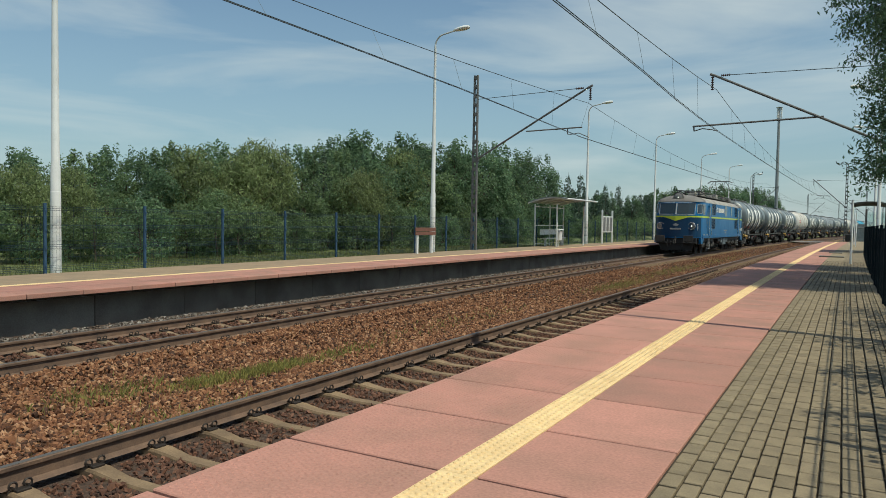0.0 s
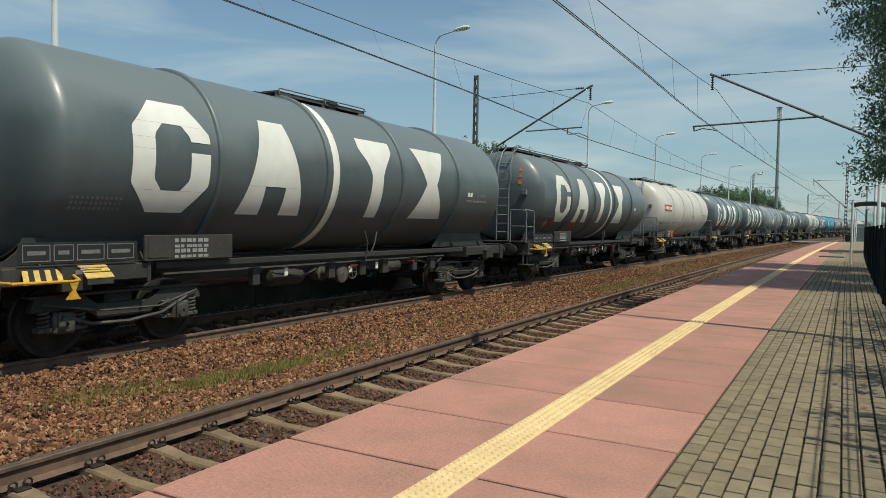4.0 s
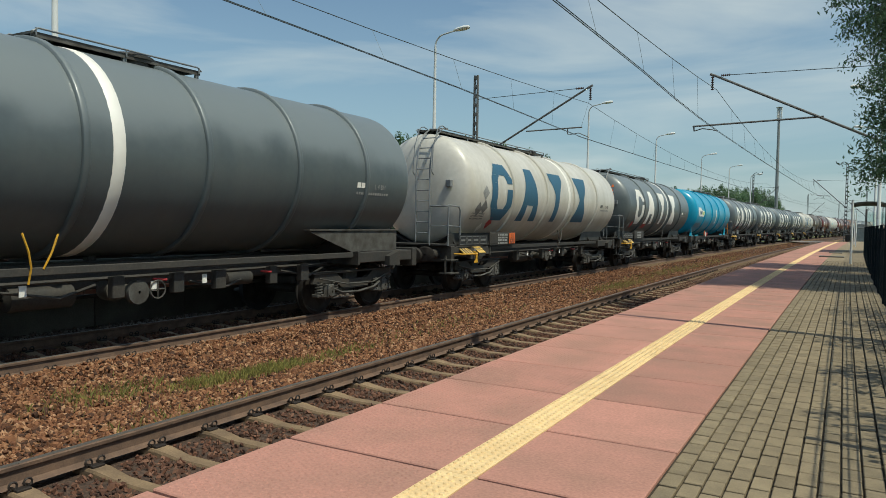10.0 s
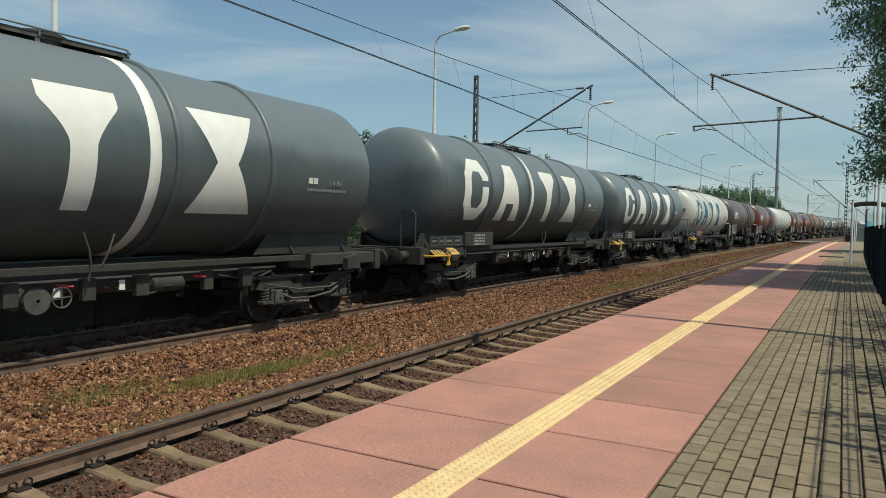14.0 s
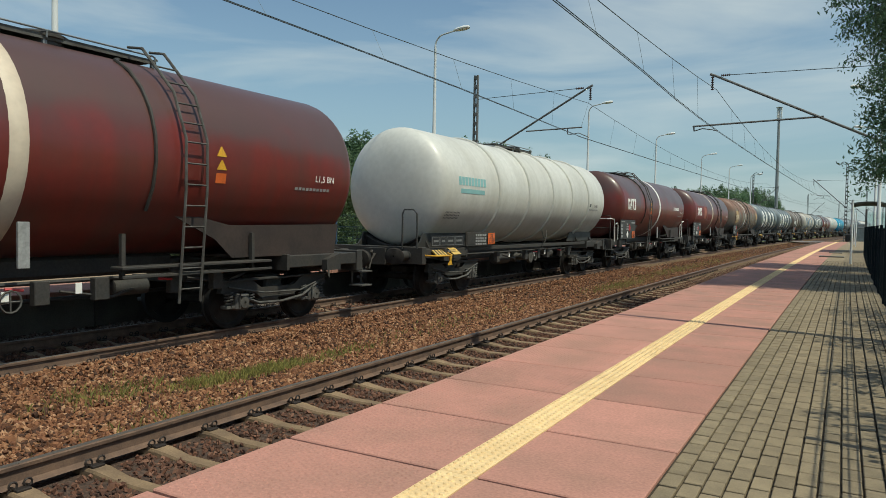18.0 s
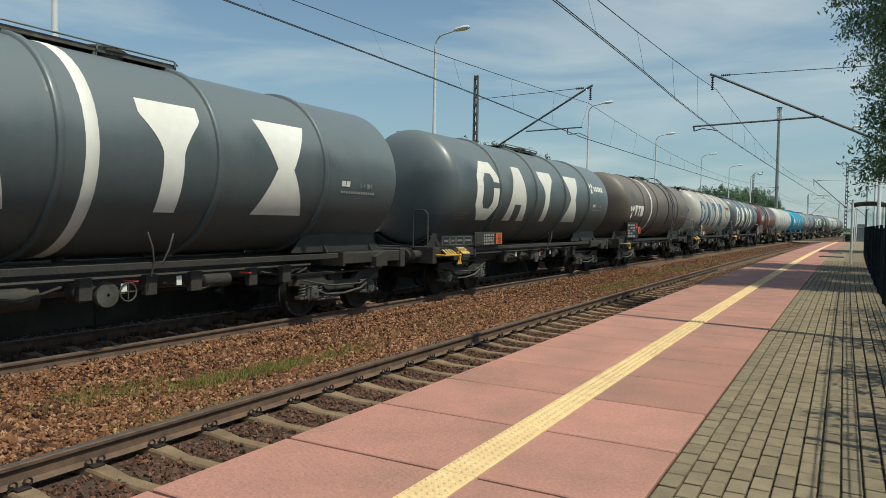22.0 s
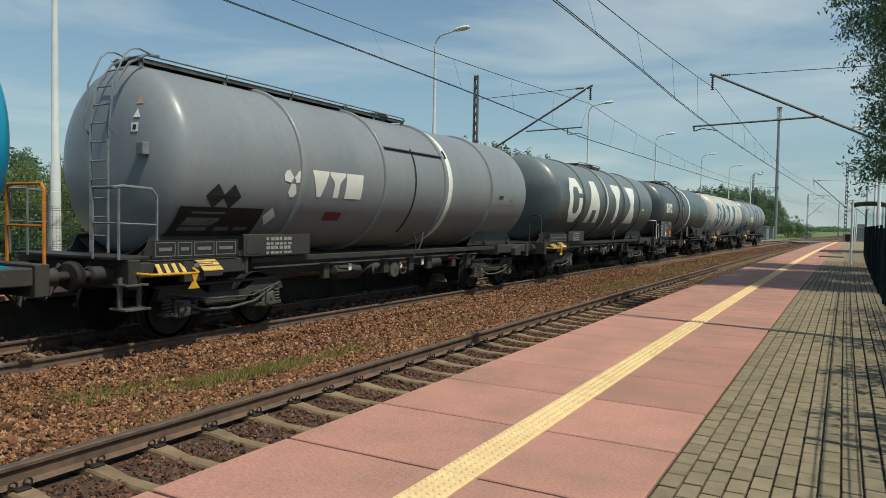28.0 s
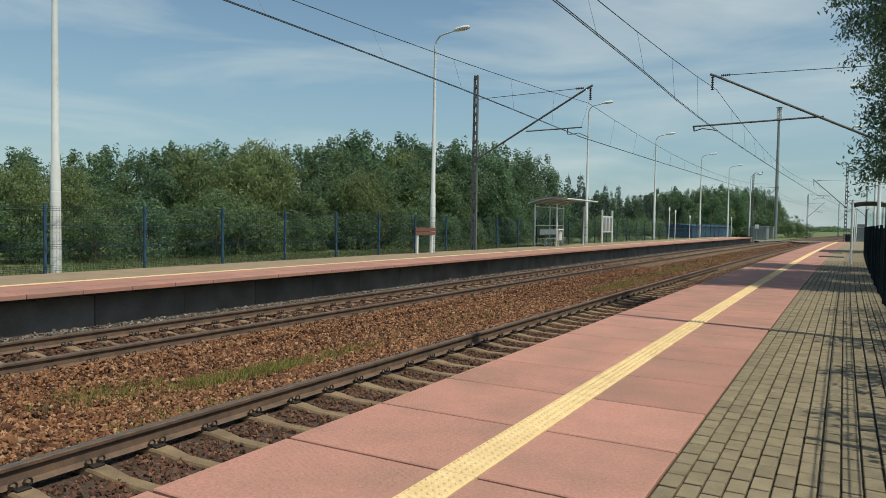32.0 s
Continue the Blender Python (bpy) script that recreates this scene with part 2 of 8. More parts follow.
M_ORANGEP = mat("orange_rail_paint", (0.62, 0.20, 0.02), 0.5, scale=8, fine=40, bump=0.05)
M_REDSIGN = mat("red_diamond", (0.45, 0.03, 0.035), 0.5, scale=6, fine=40, bump=0.0, spread=0.1)
M_MARK = mat("stencil_white", (0.86, 0.84, 0.79), 0.5, second=(0.76, 0.73, 0.66), scale=0.8, fine=5, bump=0.0, spread=0.06, per_object=0.06)
M_MARKGREY = mat("stencil_grey", (0.34, 0.34, 0.33), 0.6, scale=9, fine=30, bump=0.0)
M_FAINT = mat("faint_stencil", (0.19, 0.19, 0.185), 0.6, scale=9, fine=30, bump=0.0)
M_CRADLE = mat("cradle_grey", (0.046, 0.045, 0.042), 0.5, second=(0.034, 0.032, 0.028), scale=2, fine=25, bump=0.06, spread=0.2)
M_MARKDARK = mat("stencil_dark", (0.05, 0.05, 0.055), 0.6, scale=9, fine=30, bump=0.0)
M_MARKBLUE = mat("stencil_blue", (0.034, 0.118, 0.205), 0.55, second=(0.044, 0.128, 0.20), scale=3, fine=20, bump=0.0, spread=0.12)
M_MARKTAN = mat("faded_ochre_patch", (0.48, 0.34, 0.18), 0.7, second=(0.37, 0.24, 0.12), scale=3, fine=20, bump=0.0, spread=0.2)
M_MARKCLAR = mat("faded_red_patch", (0.165, 0.030, 0.030), 0.6, second=(0.18, 0.04, 0.03), scale=3, fine=20, bump=0.0)
M_BLACK = mat("black_plate", (0.022, 0.022, 0.023), 0.6, scale=5, fine=30, bump=0.02)
# crown lighter than the flanks: the sky's sheen is painted into the colour
T_DARK = tank_mat("tank_charcoal", (0.090, 0.110, 0.118), (0.125, 0.138, 0.138), 0.45, rough=0.40, coat=0.12, dirt_or_sheen=(0.175, 0.200, 0.207))
T_GREY = tank_mat("tank_grey", (0.255, 0.268, 0.285), (0.29, 0.295, 0.30), 0.45, rough=0.38, coat=0.25)
T_WHITE = tank_mat("tank_white", (0.68, 0.65, 0.59), (0.44, 0.40, 0.32), 0.6, rough=0.38, coat=0.2)
T_CREAM = tank_mat("tank_cream", (0.67, 0.63, 0.575), (0.50, 0.45, 0.38), 0.5)
T_PALE = tank_mat("tank_pale", (0.66, 0.65, 0.60), (0.46, 0.44, 0.38), 0.5)
T_BLUE = tank_mat("tank_sky_blue", (0.004, 0.315, 0.50), (0.010, 0.25, 0.40), 0.4, rough=0.35, coat=0.35)
T_RED = tank_mat("tank_oxide_red", (0.185, 0.028, 0.022), (0.080, 0.040, 0.033), 0.7, rough=0.38, coat=0.15, dirt_or_sheen=(0.085, 0.052, 0.045))
# crown a lighter brown than the flanks
T_BROWN = tank_mat("tank_brown_black", (0.075, 0.063, 0.056), (0.12, 0.078, 0.058), 0.8, dirt_or_sheen=(0.115, 0.090, 0.076))
T_RUST = tank_mat("tank_rusty", (0.185, 0.172, 0.135), (0.14, 0.078, 0.050), 0.75, rough=0.55, coat=0.0, dirt_or_sheen=(0.21, 0.098, 0.062))
# pale crown again stands for sky light on the barrel
T_SLATE = tank_mat("tank_slate", (0.050, 0.064, 0.068), (0.075, 0.085, 0.086), 0.45, rough=0.40, coat=0.12, dirt_or_sheen=(0.110, 0.130, 0.134))
T_DUSTY = tank_mat("tank_dusty_white", (0.56, 0.525, 0.465), (0.36, 0.31, 0.25), 0.75, rough=0.45, coat=0.1)
M_CREAMSIGN = mat("cream_stencil", (0.62, 0.52, 0.38), 0.6, second=(0.52, 0.42, 0.29), scale=2, fine=12, bump=0.0, spread=0.1)
M_TEAL = mat("pale_teal_stencil", (0.28, 0.52, 0.52), 0.6, second=(0.24, 0.44, 0.44), scale=3, fine=12, bump=0.0, spread=0.08)
M_HOOPTAN = mat("rusty_hoop", (0.33, 0.26, 0.21), 0.65, second=(0.22, 0.14, 0.10), scale=3, fine=25, bump=0.1)
M_SKIRT = mat("brown_skirt", (0.050, 0.034, 0.028), 0.6, second=(0.030, 0.022, 0.019), scale=2, fine=25, bump=0.1)
# pale crown paints in the brightness of the upper barrel
T_DUN = tank_mat("tank_grey_rust", (0.11, 0.10, 0.092), (0.14, 0.088, 0.058), 0.8, rough=0.5, coat=0.0, dirt_or_sheen=(0.20, 0.17, 0.145))
M_LBLUE = mat("loco_blue", (0.001, 0.118, 0.305), 0.36, second=(0.001, 0.106, 0.27), scale=0.8, fine=12, bump=0.02, spread=0.08, coat=0.04, spec=0.3)
M_LBLUE2 = mat("loco_mid_blue", (0.002, 0.080, 0.20), 0.36, second=(0.002, 0.070, 0.175), scale=0.8, fine=12, bump=0.02, spread=0.08, coat=0.04, spec=0.3)
M_LNAVY = mat("loco_dark_blue", (0.008, 0.042, 0.10), 0.38, second=(0.005, 0.036, 0.085), scale=0.8, fine=12, bump=0.02, spread=0.08, coat=0.08, spec=0.3)
M_LSTRIPE = mat("loco_lime", (0.52, 0.62, 0.04), 0.4, scale=3, fine=20, bump=0.0, spread=0.08)
M_LROOF = mat("loco_roof_grey", (0.34, 0.32, 0.29), 0.7, second=(0.23, 0.20, 0.17), scale=1.2, fine=14, bump=0.05, spread=0.2)
M_LROOFD = mat("loco_roof_dark", (0.10, 0.09, 0.082), 0.7, second=(0.06, 0.052, 0.048), scale=1.5, fine=14, bump=0.05, spread=0.2)
M_GRILLE = mat("grille_dark", (0.018, 0.035, 0.06), 0.5, scale=3, fine=30, bump=0.1)
M_GLASSDARK = mat("cab_glass", (0.022, 0.034, 0.040), 0.06, scale=2, fine=10, bump=0.0, spread=0.1, coat=0.6)
M_RUBBER = mat("window_seal", (0.30, 0.33, 0.35), 0.5, scale=5, fine=30, bump=0.0)
M_CHROME = mat("bright_steel", (0.62, 0.62, 0.62), 0.25, metal=1.0, scale=5, fine=30, bump=0.0)
M_LAMPGLASS = lamp_mat("headlamp_glow", (1.0, 0.94, 0.82), 1.0)
M_LENS = mat("headlamp_lens", (0.27, 0.25, 0.22), 0.12, scale=4, fine=20, bump=0.0, coat=0.5)
M_GLASS = glass_mat("shelter_glass", (0.86, 0.92, 0.90))
M_BANDTAN = mat("tan_band", (0.50, 0.34, 0.22), 0.6, second=(0.36, 0.22, 0.14), scale=2, fine=12, bump=0.0, spread=0.12)
M_CREAMBAND = mat("cream_band", (0.68, 0.58, 0.45), 0.6, second=(0.56, 0.45, 0.34), scale=1.5, fine=10, bump=0.0, spread=0.1)
M_SALMON = mat("salmon_patch", (0.34, 0.115, 0.075), 0.6, second=(0.27, 0.085, 0.055), scale=2, fine=12, bump=0.0, spread=0.12)
M_CABROOF = mat("loco_cowl", (0.20, 0.185, 0.17), 0.65, second=(0.14, 0.122, 0.108), scale=1.4, fine=12, bump=0.04, spread=0.15)
M_BOXGREY = mat("locker_grey", (0.115, 0.14, 0.15), 0.55, second=(0.085, 0.10, 0.105), scale=3, fine=20, bump=0.04, spread=0.15)
M_ROAD = mat("asphalt", (0.22, 0.21, 0.195), 0.9, second=(0.17, 0.16, 0.15), scale=2, fine=80, bump=0.3)

# ---- mesh tools ----
R_CURVE, S_CURVE = 2141.8, 3.51
D_TRACK = 5.166


def line_xy(s, off):
    """Plan place at s metres along the line and off metres to the right of the near track."""
    if s <= S_CURVE:
        return off, s
    u = (s - S_CURVE) / R_CURVE
    return R_CURVE - (R_CURVE - off) * math.cos(u), S_CURVE + (R_CURVE - off) * math.sin(u)


def line_turn(s):
    return 0.0 if s <= S_CURVE else -math.degrees((s - S_CURVE) / R_CURVE)


def on_line(s, off, z=0.0, turn=0.0):
    x, y = line_xy(s, off)
    return pose(x, y, z, 0, 0, line_turn(s) + turn)


class Shape:
    """Vertices and faces of one part, gathered piece by piece."""

    def __init__(self):
        self.v, self.f = [], []

    def add(self, verts, faces):
        k = len(self.v)
        self.v += [tuple(p) for p in verts]
        self.f += [tuple(i + k for i in f) for f in faces]
        return self

    def box(self, x0, x1, y0, y1, z0, z1, c=0.0):
        lo, hi = (x0, y0, z0), (x1, y1, z1)
        if c <= 0:
            vs = [((x0, x1)[i & 1], (y0, y1)[i >> 1 & 1], (z0, z1)[i >> 2 & 1]) for i in range(8)]
            return self.add(vs, [(0, 2, 3, 1), (4, 5, 7, 6), (0, 1, 5, 4), (2, 6, 7, 3), (0, 4, 6, 2), (1, 3, 7, 5)])
        vs, idx = [], {}
        for i in range(8):
            for a in range(3):
                q = []
                for k in range(3):
                    s = i >> k & 1
                    e = hi[k] if s else lo[k]
                    q.append(e if k == a else e + (-c if s else c))
                idx[i, a] = len(vs)
                vs.append(q)
        fs = []
        for a in range(3):
            b, d = (a + 1) % 3, (a + 2) % 3
            for s in (0, 1):
                ring = [(0, 0), (1, 0), (1, 1), (0, 1)]
                fs.append([idx[(s << a) | (p << b) | (q << d), a] for p, q in ring])
            for p in (0, 1):
                for q in (0, 1):
                    i = (p << b) | (q << d)
                    j = i | (1 << a)
                    fs.append([idx[i, b], idx[j, b], idx[j, d], idx[i, d]])
        for i in range(8):
            fs.append([idx[i, 0], idx[i, 1], idx[i, 2]])
        return self.add(vs, fs)

    def tube(self, pts, r, n=8, caps=True):
        pts = [Vector(p) for p in pts]
        rs = r if isinstance(r, (list, tuple)) else [r] * len(pts)
        rings, up = [], None
        for i, p in enumerate(pts):
            d = (pts[min(i + 1, len(pts) - 1)] - pts[max(i - 1, 0)]).normalized()
            if up is None:
                up = Vector((0, 0, 1)) if abs(d.z) < 0.9 else Vector((1, 0, 0))
            a = d.cross(up).normalized()
            b = a.cross(d)
            up = b
            rings.append([p + (a * math.cos(t) + b * math.sin(t)) * rs[i] for t in [2 * math.pi * k / n for k in range(n)]])
        vs = [q for ring in rings for q in ring]
        fs = [(i * n + k, i * n + (k + 1) % n, (i + 1) * n + (k + 1) % n, (i + 1) * n + k) for i in range(len(pts) - 1) for k in range(n)]
        if caps:
            fs += [tuple(range(n))[::-1], tuple((len(pts) - 1) * n + k for k in range(n))]
        return self.add(vs, fs)

    def lathe(self, profile, axis="y", n=32, centre=(0, 0, 0), a0=0.0, a1=2 * math.pi):
        """profile: (along, radius) pairs, turned about an axis through centre."""
        full = abs(a1 - a0 - 2 * math.pi) < 1e-6
        m = n if full else n + 1
        vs = []
        for h, r in profile:
            for k in range(m):
                t = a0 + (a1 - a0) * k / n
                c, s = r * math.cos(t), r * math.sin(t)
                q = {"y": (c, h, s), "x": (h, c, s), "z": (c, s, h)}[axis]
                vs.append((q[0] + centre[0], q[1] + centre[1], q[2] + centre[2]))
        fs = []
        for i in range(len(profile) - 1):
            for k in range(n):
                k2 = (k + 1) % m if full else k + 1
                fs.append((i * m + k, i * m + k2, (i + 1) * m + k2, (i + 1) * m + k))
        return self.add(vs, fs)

    def prism(self, poly, axis, h0, h1):
        """A flat outline pushed along an axis; poly in the two other axes, in cyclic order."""
        def q(a, b, h):
            return {"x": (h, a, b), "y": (a, h, b), "z": (a, b, h)}[axis]
        n = len(poly)
        vs = [q(a, b, h0) for a, b in poly] + [q(a, b, h1) for a, b in poly]
        fs = [tuple(range(n)), tuple(range(2 * n - 1, n - 1, -1))] + [(i, (i + 1) % n, n + (i + 1) % n, n + i) for i in range(n)]
        return self.add(vs, fs)

    def mesh(self, name, material, smooth=35, fix=True):
        me = bpy.data.meshes.new(name)
        me.from_pydata(self.v, [], self.f)
        if fix:
            bm = bmesh.new()
            bm.from_mesh(me)
            bmesh.ops.recalc_face_normals(bm, faces=bm.faces)
            bm.to_mesh(me)
            bm.free()
        if smooth:
            me.shade_smooth()
            me.set_sharp_from_angle(angle=radians(smooth))
        me.materials.append(material)
        return me


MESHES = {}


def shared(key, material, build, smooth=35, fix=True):
    k = (key, material.name)
    if k not in MESHES:
        MESHES[k] = build().mesh(key, material, smooth, fix)
    return MESHES[k]


def part(name, key, material, build, parent, m=None, label="", smooth=35, kind="", fix=True):
    ob = new(name, shared(key, material, build, smooth, fix))
    ob.parent = parent
    if m is not None:
        ob.matrix_basis = m
    return tagged(ob, label, kind=kind)


def thing(name, m, label, category, group="", kind=""):
    ob = new(name)
    ob.empty_display_size = 0.3
    ob.matrix_basis = m
    return tagged(ob, label, category, group, kind)


def quick(name, verts, faces, material, smooth=0):
    me = bpy.data.meshes.new(name)
    me.from_pydata(verts, [], faces)
    if smooth:
        me.shade_smooth()
    me.materials.append(material)
    return me



# ---- ground ----
def ground_height(s, off):
    def step(a, b, x):
        t = min(1.0, max(0.0, (x - a) / (b - a)))
        return t * t * (3 - 2 * t)
    left = 0.45 + (-0.35 - 0.45) * step(95, 130, s)
    right = 0.45 + (-0.35 - 0.45) * step(80, 120, s)
    low = -0.75
    z = low + (left - low) * step(-7.6, -9.6, off) + (right - low) * step(2.6, 4.6, off)
    return z


def build_ground():
    xs = [-2600, -900, -400, -200, -120, -80, -60] + list(range(-45, 30)) + [35, 45, 60, 90, 150, 300, 700, 2600]
    ys = [-600, -200, -90, -50] + [3.0 * i for i in range(-10, 60)] + [190, 210, 240, 280, 330, 400, 500, 650, 900, 1500, 3500]
    v, f = [], []
    for y in ys:
        for x in xs:
            off = x - (max(0.0, min(y, 700) - S_CURVE) ** 2) / (2 * R_CURVE)
            z = ground_height(y, off)
            if off < -12:
                z += 0.10 * noise.noise(Vector((x * 0.15, y * 0.15, 0)))
            v.append((x, y, z))
    n = len(xs)
    for j in range(len(ys) - 1):
        for i in range(n - 1):
            k = j * n + i
            f.append((k, k + 1, k + n + 1, k + n))
    ob = new("ground", quick("ground", v, f, M_GRASS, 1))
    tagged(ob, "rough green meadow grass beside the railway line", "ground", kind="structure")


build_ground()


def strip(name, s0, s1, step, section, material, label, category, kind="structure", parent=None):
    """A run along the line: section is a list of (off, z), swept from s0 to s1."""
    v, f = [], []
    n = max(1, int(round((s1 - s0) / step)))
    k = len(section)
    for i in range(n + 1):
        s = s0 + (s1 - s0) * i / n
        for off, z in section:
            x, y = line_xy(s, off)
            v.append((x, y, z))
    for i in range(n):
        for j in range(k - 1):
            a = i * k + j
            f.append((a, a + 1, a + k + 1, a + k))
    ob = new(name, quick(name, v, f, material))
    ob.data.shade_smooth()
    ob.data.set_sharp_from_angle(angle=radians(35))
    if parent:
        ob.parent = parent
    return tagged(ob, label, category, kind=kind)


# ballast bed under both tracks
strip("ballast_bed", -40, 620, 3, [(-8.2, -0.35), (-7.2, -0.15), (-6.6, -0.13), (-6.2, -0.20), (-4.0, -0.225), (-3.2, -0.27), (-2.3, -0.31), (-1.4, -0.26), (-0.9, -0.225), (0.9, -0.225), (1.6, -0.32), (2.2, -0.75)], M_BALLASTBED, "brown crushed stone ballast bed under two tracks", "ballast")


def rail_section(off):
    pts = [(-0.075, -0.172), (-0.075, -0.160), (-0.012, -0.135), (-0.009, -0.050), (-0.034, -0.036), (-0.036, -0.010), (-0.026, 0.0)]
    pts += [(-a, b) for a, b in reversed(pts)]
    pts.append(pts[0])
    return [(off + a, b) for a, b in pts]


def build_track(name, centre, label, first):
    tr = thing(name, pose(0, 0, 0), label, "railway track", "running lines", "structure")
    for side in (-0.7535, 0.7535):
        strip("rail", -40, 620, 4, rail_section(centre + side)[1:-2], M_RAILSIDE, "", "", "", tr)
        c = centre + side
        strip("running_face", -40, 620, 4, [(c - 0.0262, 0.0012), (c + 0.0262, 0.0012)], M_RAILTOP, "polished rail head", "", "", tr)

    def sleeper():
        sh = Shape()
        # along the length: foot half width, top half width and top height, waisted in the middle
        prof = [(-1.3, 0.10, 0.060, -0.185), (-1.22, 0.10, 0.072, -0.165), (-0.55, 0.10, 0.070, -0.168), (-0.30, 0.08, 0.055, -0.200), (0.30, 0.08, 0.055, -0.200), (0.55, 0.10, 0.070, -0.168), (1.22, 0.10, 0.072, -0.165), (1.3, 0.10, 0.060, -0.185)]
        v = [q for x, a, b, z in prof for q in ((x, -a, -0.40), (x, -b - 0.012, z - 0.02), (x, -b, z), (x, b, z), (x, b + 0.012, z - 0.02), (x, a, -0.40))]
        f = [(6 * i + k, 6 * i + k + 1, 6 * i + k + 7, 6 * i + k + 6) for i in range(len(prof) - 1) for k in range(5)]
        sh.add(v, f + [(0, 1, 2, 3, 4, 5), tuple(6 * len(prof) - 1 - k for k in range(6))])
        return sh

    def clip():
        sh = Shape()
        for yy in (-0.055, 0.055):
            ring = [(0.0, yy + 0.030 * math.cos(t), 0.032 + 0.030 * math.sin(t)) for t in [math.pi * (-0.35 + 1.75 * k / 9) for k in range(10)]]
            sh.tube(ring, 0.0085, 5)
        sh.tube([(-0.055, -0.05, 0.012), (0.015, -0.055, 0.018)], 0.010, 5)
        sh.tube([(-0.055, 0.05, 0.012), (0.015, 0.055, 0.018)], 0.010, 5)
        sh.box(-0.02, 0.055, -0.055, 0.055, -0.012, 0.010, 0.004)
        return sh
    for i in range(290):
        s = first + 0.5899 * i
        part("sleeper", "sleeper", M_SLEEPER, sleeper, tr, on_line(s, centre, 0), smooth=0)
    for i in range(56):
        s = first + 0.5899 * (i + 2)
        for side in (-0.7535, 0.7535):
            for inner in (-1, 1):
                if side > 0 and centre == 0:
                    continue
                part("rail_clip", "rail_clip", M_CLIP, clip, tr, on_line(s, centre + side + inner * 0.105, -0.16, 0 if inner > 0 else 180))
    return tr


build_track("track_near", 0.0, "near running line, rusty rails on concrete sleepers in ballast", 2.9247 - 0.5899 * 4)
build_track("track_far", -D_TRACK, "far running line, worn rails on concrete sleepers in ballast", 4.7994 - 0.5899 * 8)


def stone_field(name, regions, material, label, seed, size=(0.026, 0.060), sleepers=None):
    """Loose stones, each a lump of its own, over patches (s0, s1, off0, off1, z, per square metre)."""
    rng = np.random.default_rng(seed)
    # a chip: two skewed rings of four corners drawn in towards broken ends
    lump = np.array([(1, 0.2, 0.5), (0.1, 1, 0.6), (-1, 0.1, 0.45), (-0.2, -1, 0.6), (0.75, -0.65, -0.5), (0.7, 0.7, -0.45), (-0.65, 0.75, -0.55), (-0.75, -0.6, -0.4)], float)
    cf = np.array([(0, 1, 2), (0, 2, 3), (4, 6, 5), (4, 7, 6), (0, 4, 5), (0, 5, 1), (1, 5, 6), (1, 6, 2), (2, 6, 7), (2, 7, 3), (3, 7, 4), (3, 4, 0)])
    vs = []
    for s0, s1, o0, o1, zz, dens in regions:
        n = int((s1 - s0) * (o1 - o0) * dens)
        base = lump[None] + rng.uniform(-0.34, 0.34, (n, 8, 3))
        sc = rng.uniform(size[0], size[1], (n, 1, 1)) * rng.uniform(0.45, 1.2, (n, 1, 3)) * 0.64
        base = base * sc
        q = rng.normal(size=(n, 4))
        q /= np.linalg.norm(q, axis=1, keepdims=True)
        w, x, y, z = q.T
        rot = np.stack([np.stack([1 - 2 * (y * y + z * z), 2 * (x * y - z * w), 2 * (x * z + y * w)], 1),
                        np.stack([2 * (x * y + z * w), 1 - 2 * (x * x + z * z), 2 * (y * z - x * w)], 1),
                        np.stack([2 * (x * z - y * w), 2 * (y * z + x * w), 1 - 2 * (x * x + y * y)], 1)], 1)
        base = np.einsum("nij,nkj->nki", rot, base)
        s, o = rng.uniform(s0, s1, n), rng.uniform(o0, o1, n)
        if sleepers is not None:
            # the sleepers stay clear of stones
            ph = (s - sleepers + 0.29495) % 0.5899 - 0.29495
            keep = (np.abs(ph) > 0.078) | (rng.random(n) < 0.03)
            base, s, o = base[keep], s[keep], o[keep]
            n = len(s)
        u = np.maximum(s - S_CURVE, 0) / R_CURVE
        px = R_CURVE - (R_CURVE - o) * np.cos(u)
        py = np.minimum(s, S_CURVE) + (R_CURVE - o) * np.sin(u)
        top = zz if not callable(zz) else np.array([zz(a) for a in o])
        base += np.stack([px, py, top + rng.uniform(-0.024, 0.038, n)], 1)[:, None, :]
        vs.append(base.reshape(-1, 3))
    v = np.concatenate(vs)
    n = len(v) // 8
    faces = (cf[None] + 8 * np.arange(n)[:, None, None]).reshape(-1, 3)
    me = bpy.data.meshes.new(name)
    me.vertices.add(len(v))
    me.vertices.foreach_set("co", v.ravel())
    me.loops.add(faces.size)
    me.loops.foreach_set("vertex_index", faces.ravel())
    me.polygons.add(len(faces))
    me.polygons.foreach_set("loop_start", np.arange(0, faces.size, 3))
    me.update(calc_edges=True)
    me.shade_flat()
    me.materials.append(material)
    return tagged(new(name, me), label, "ballast", kind="stuff")


def bed(o):
    return float(np.interp(o, [-7.2, -6.6, -6.2, -4.0, -3.2, -2.3, -1.4, -0.9, 0.9, 1.6], [-0.15, -0.13, -0.20, -0.225, -0.27, -0.31, -0.26, -0.225, -0.225, -0.32]))


stone_field("ballast_stones", [(2.5, 9, -4.05, -1.32, bed, 1250), (9, 18, -4.05, -1.32, bed, 950), (18, 34, -4.05, -1.32, bed, 330), (34, 60, -4.25, -0.86, bed, 170), (60, 105, -4.25, -0.86, bed, 70)], M_BALLAST, "loose rust-brown crushed ballast stones between the rails", 4)
stone_field("shoulder_stones", [(2.5, 16, -1.32, -0.86, bed, 760), (16, 34, -1.32, -0.86, bed, 330)], M_BALLAST, "brown ballast stones between the sleeper ends", 14, sleepers=2.9247)
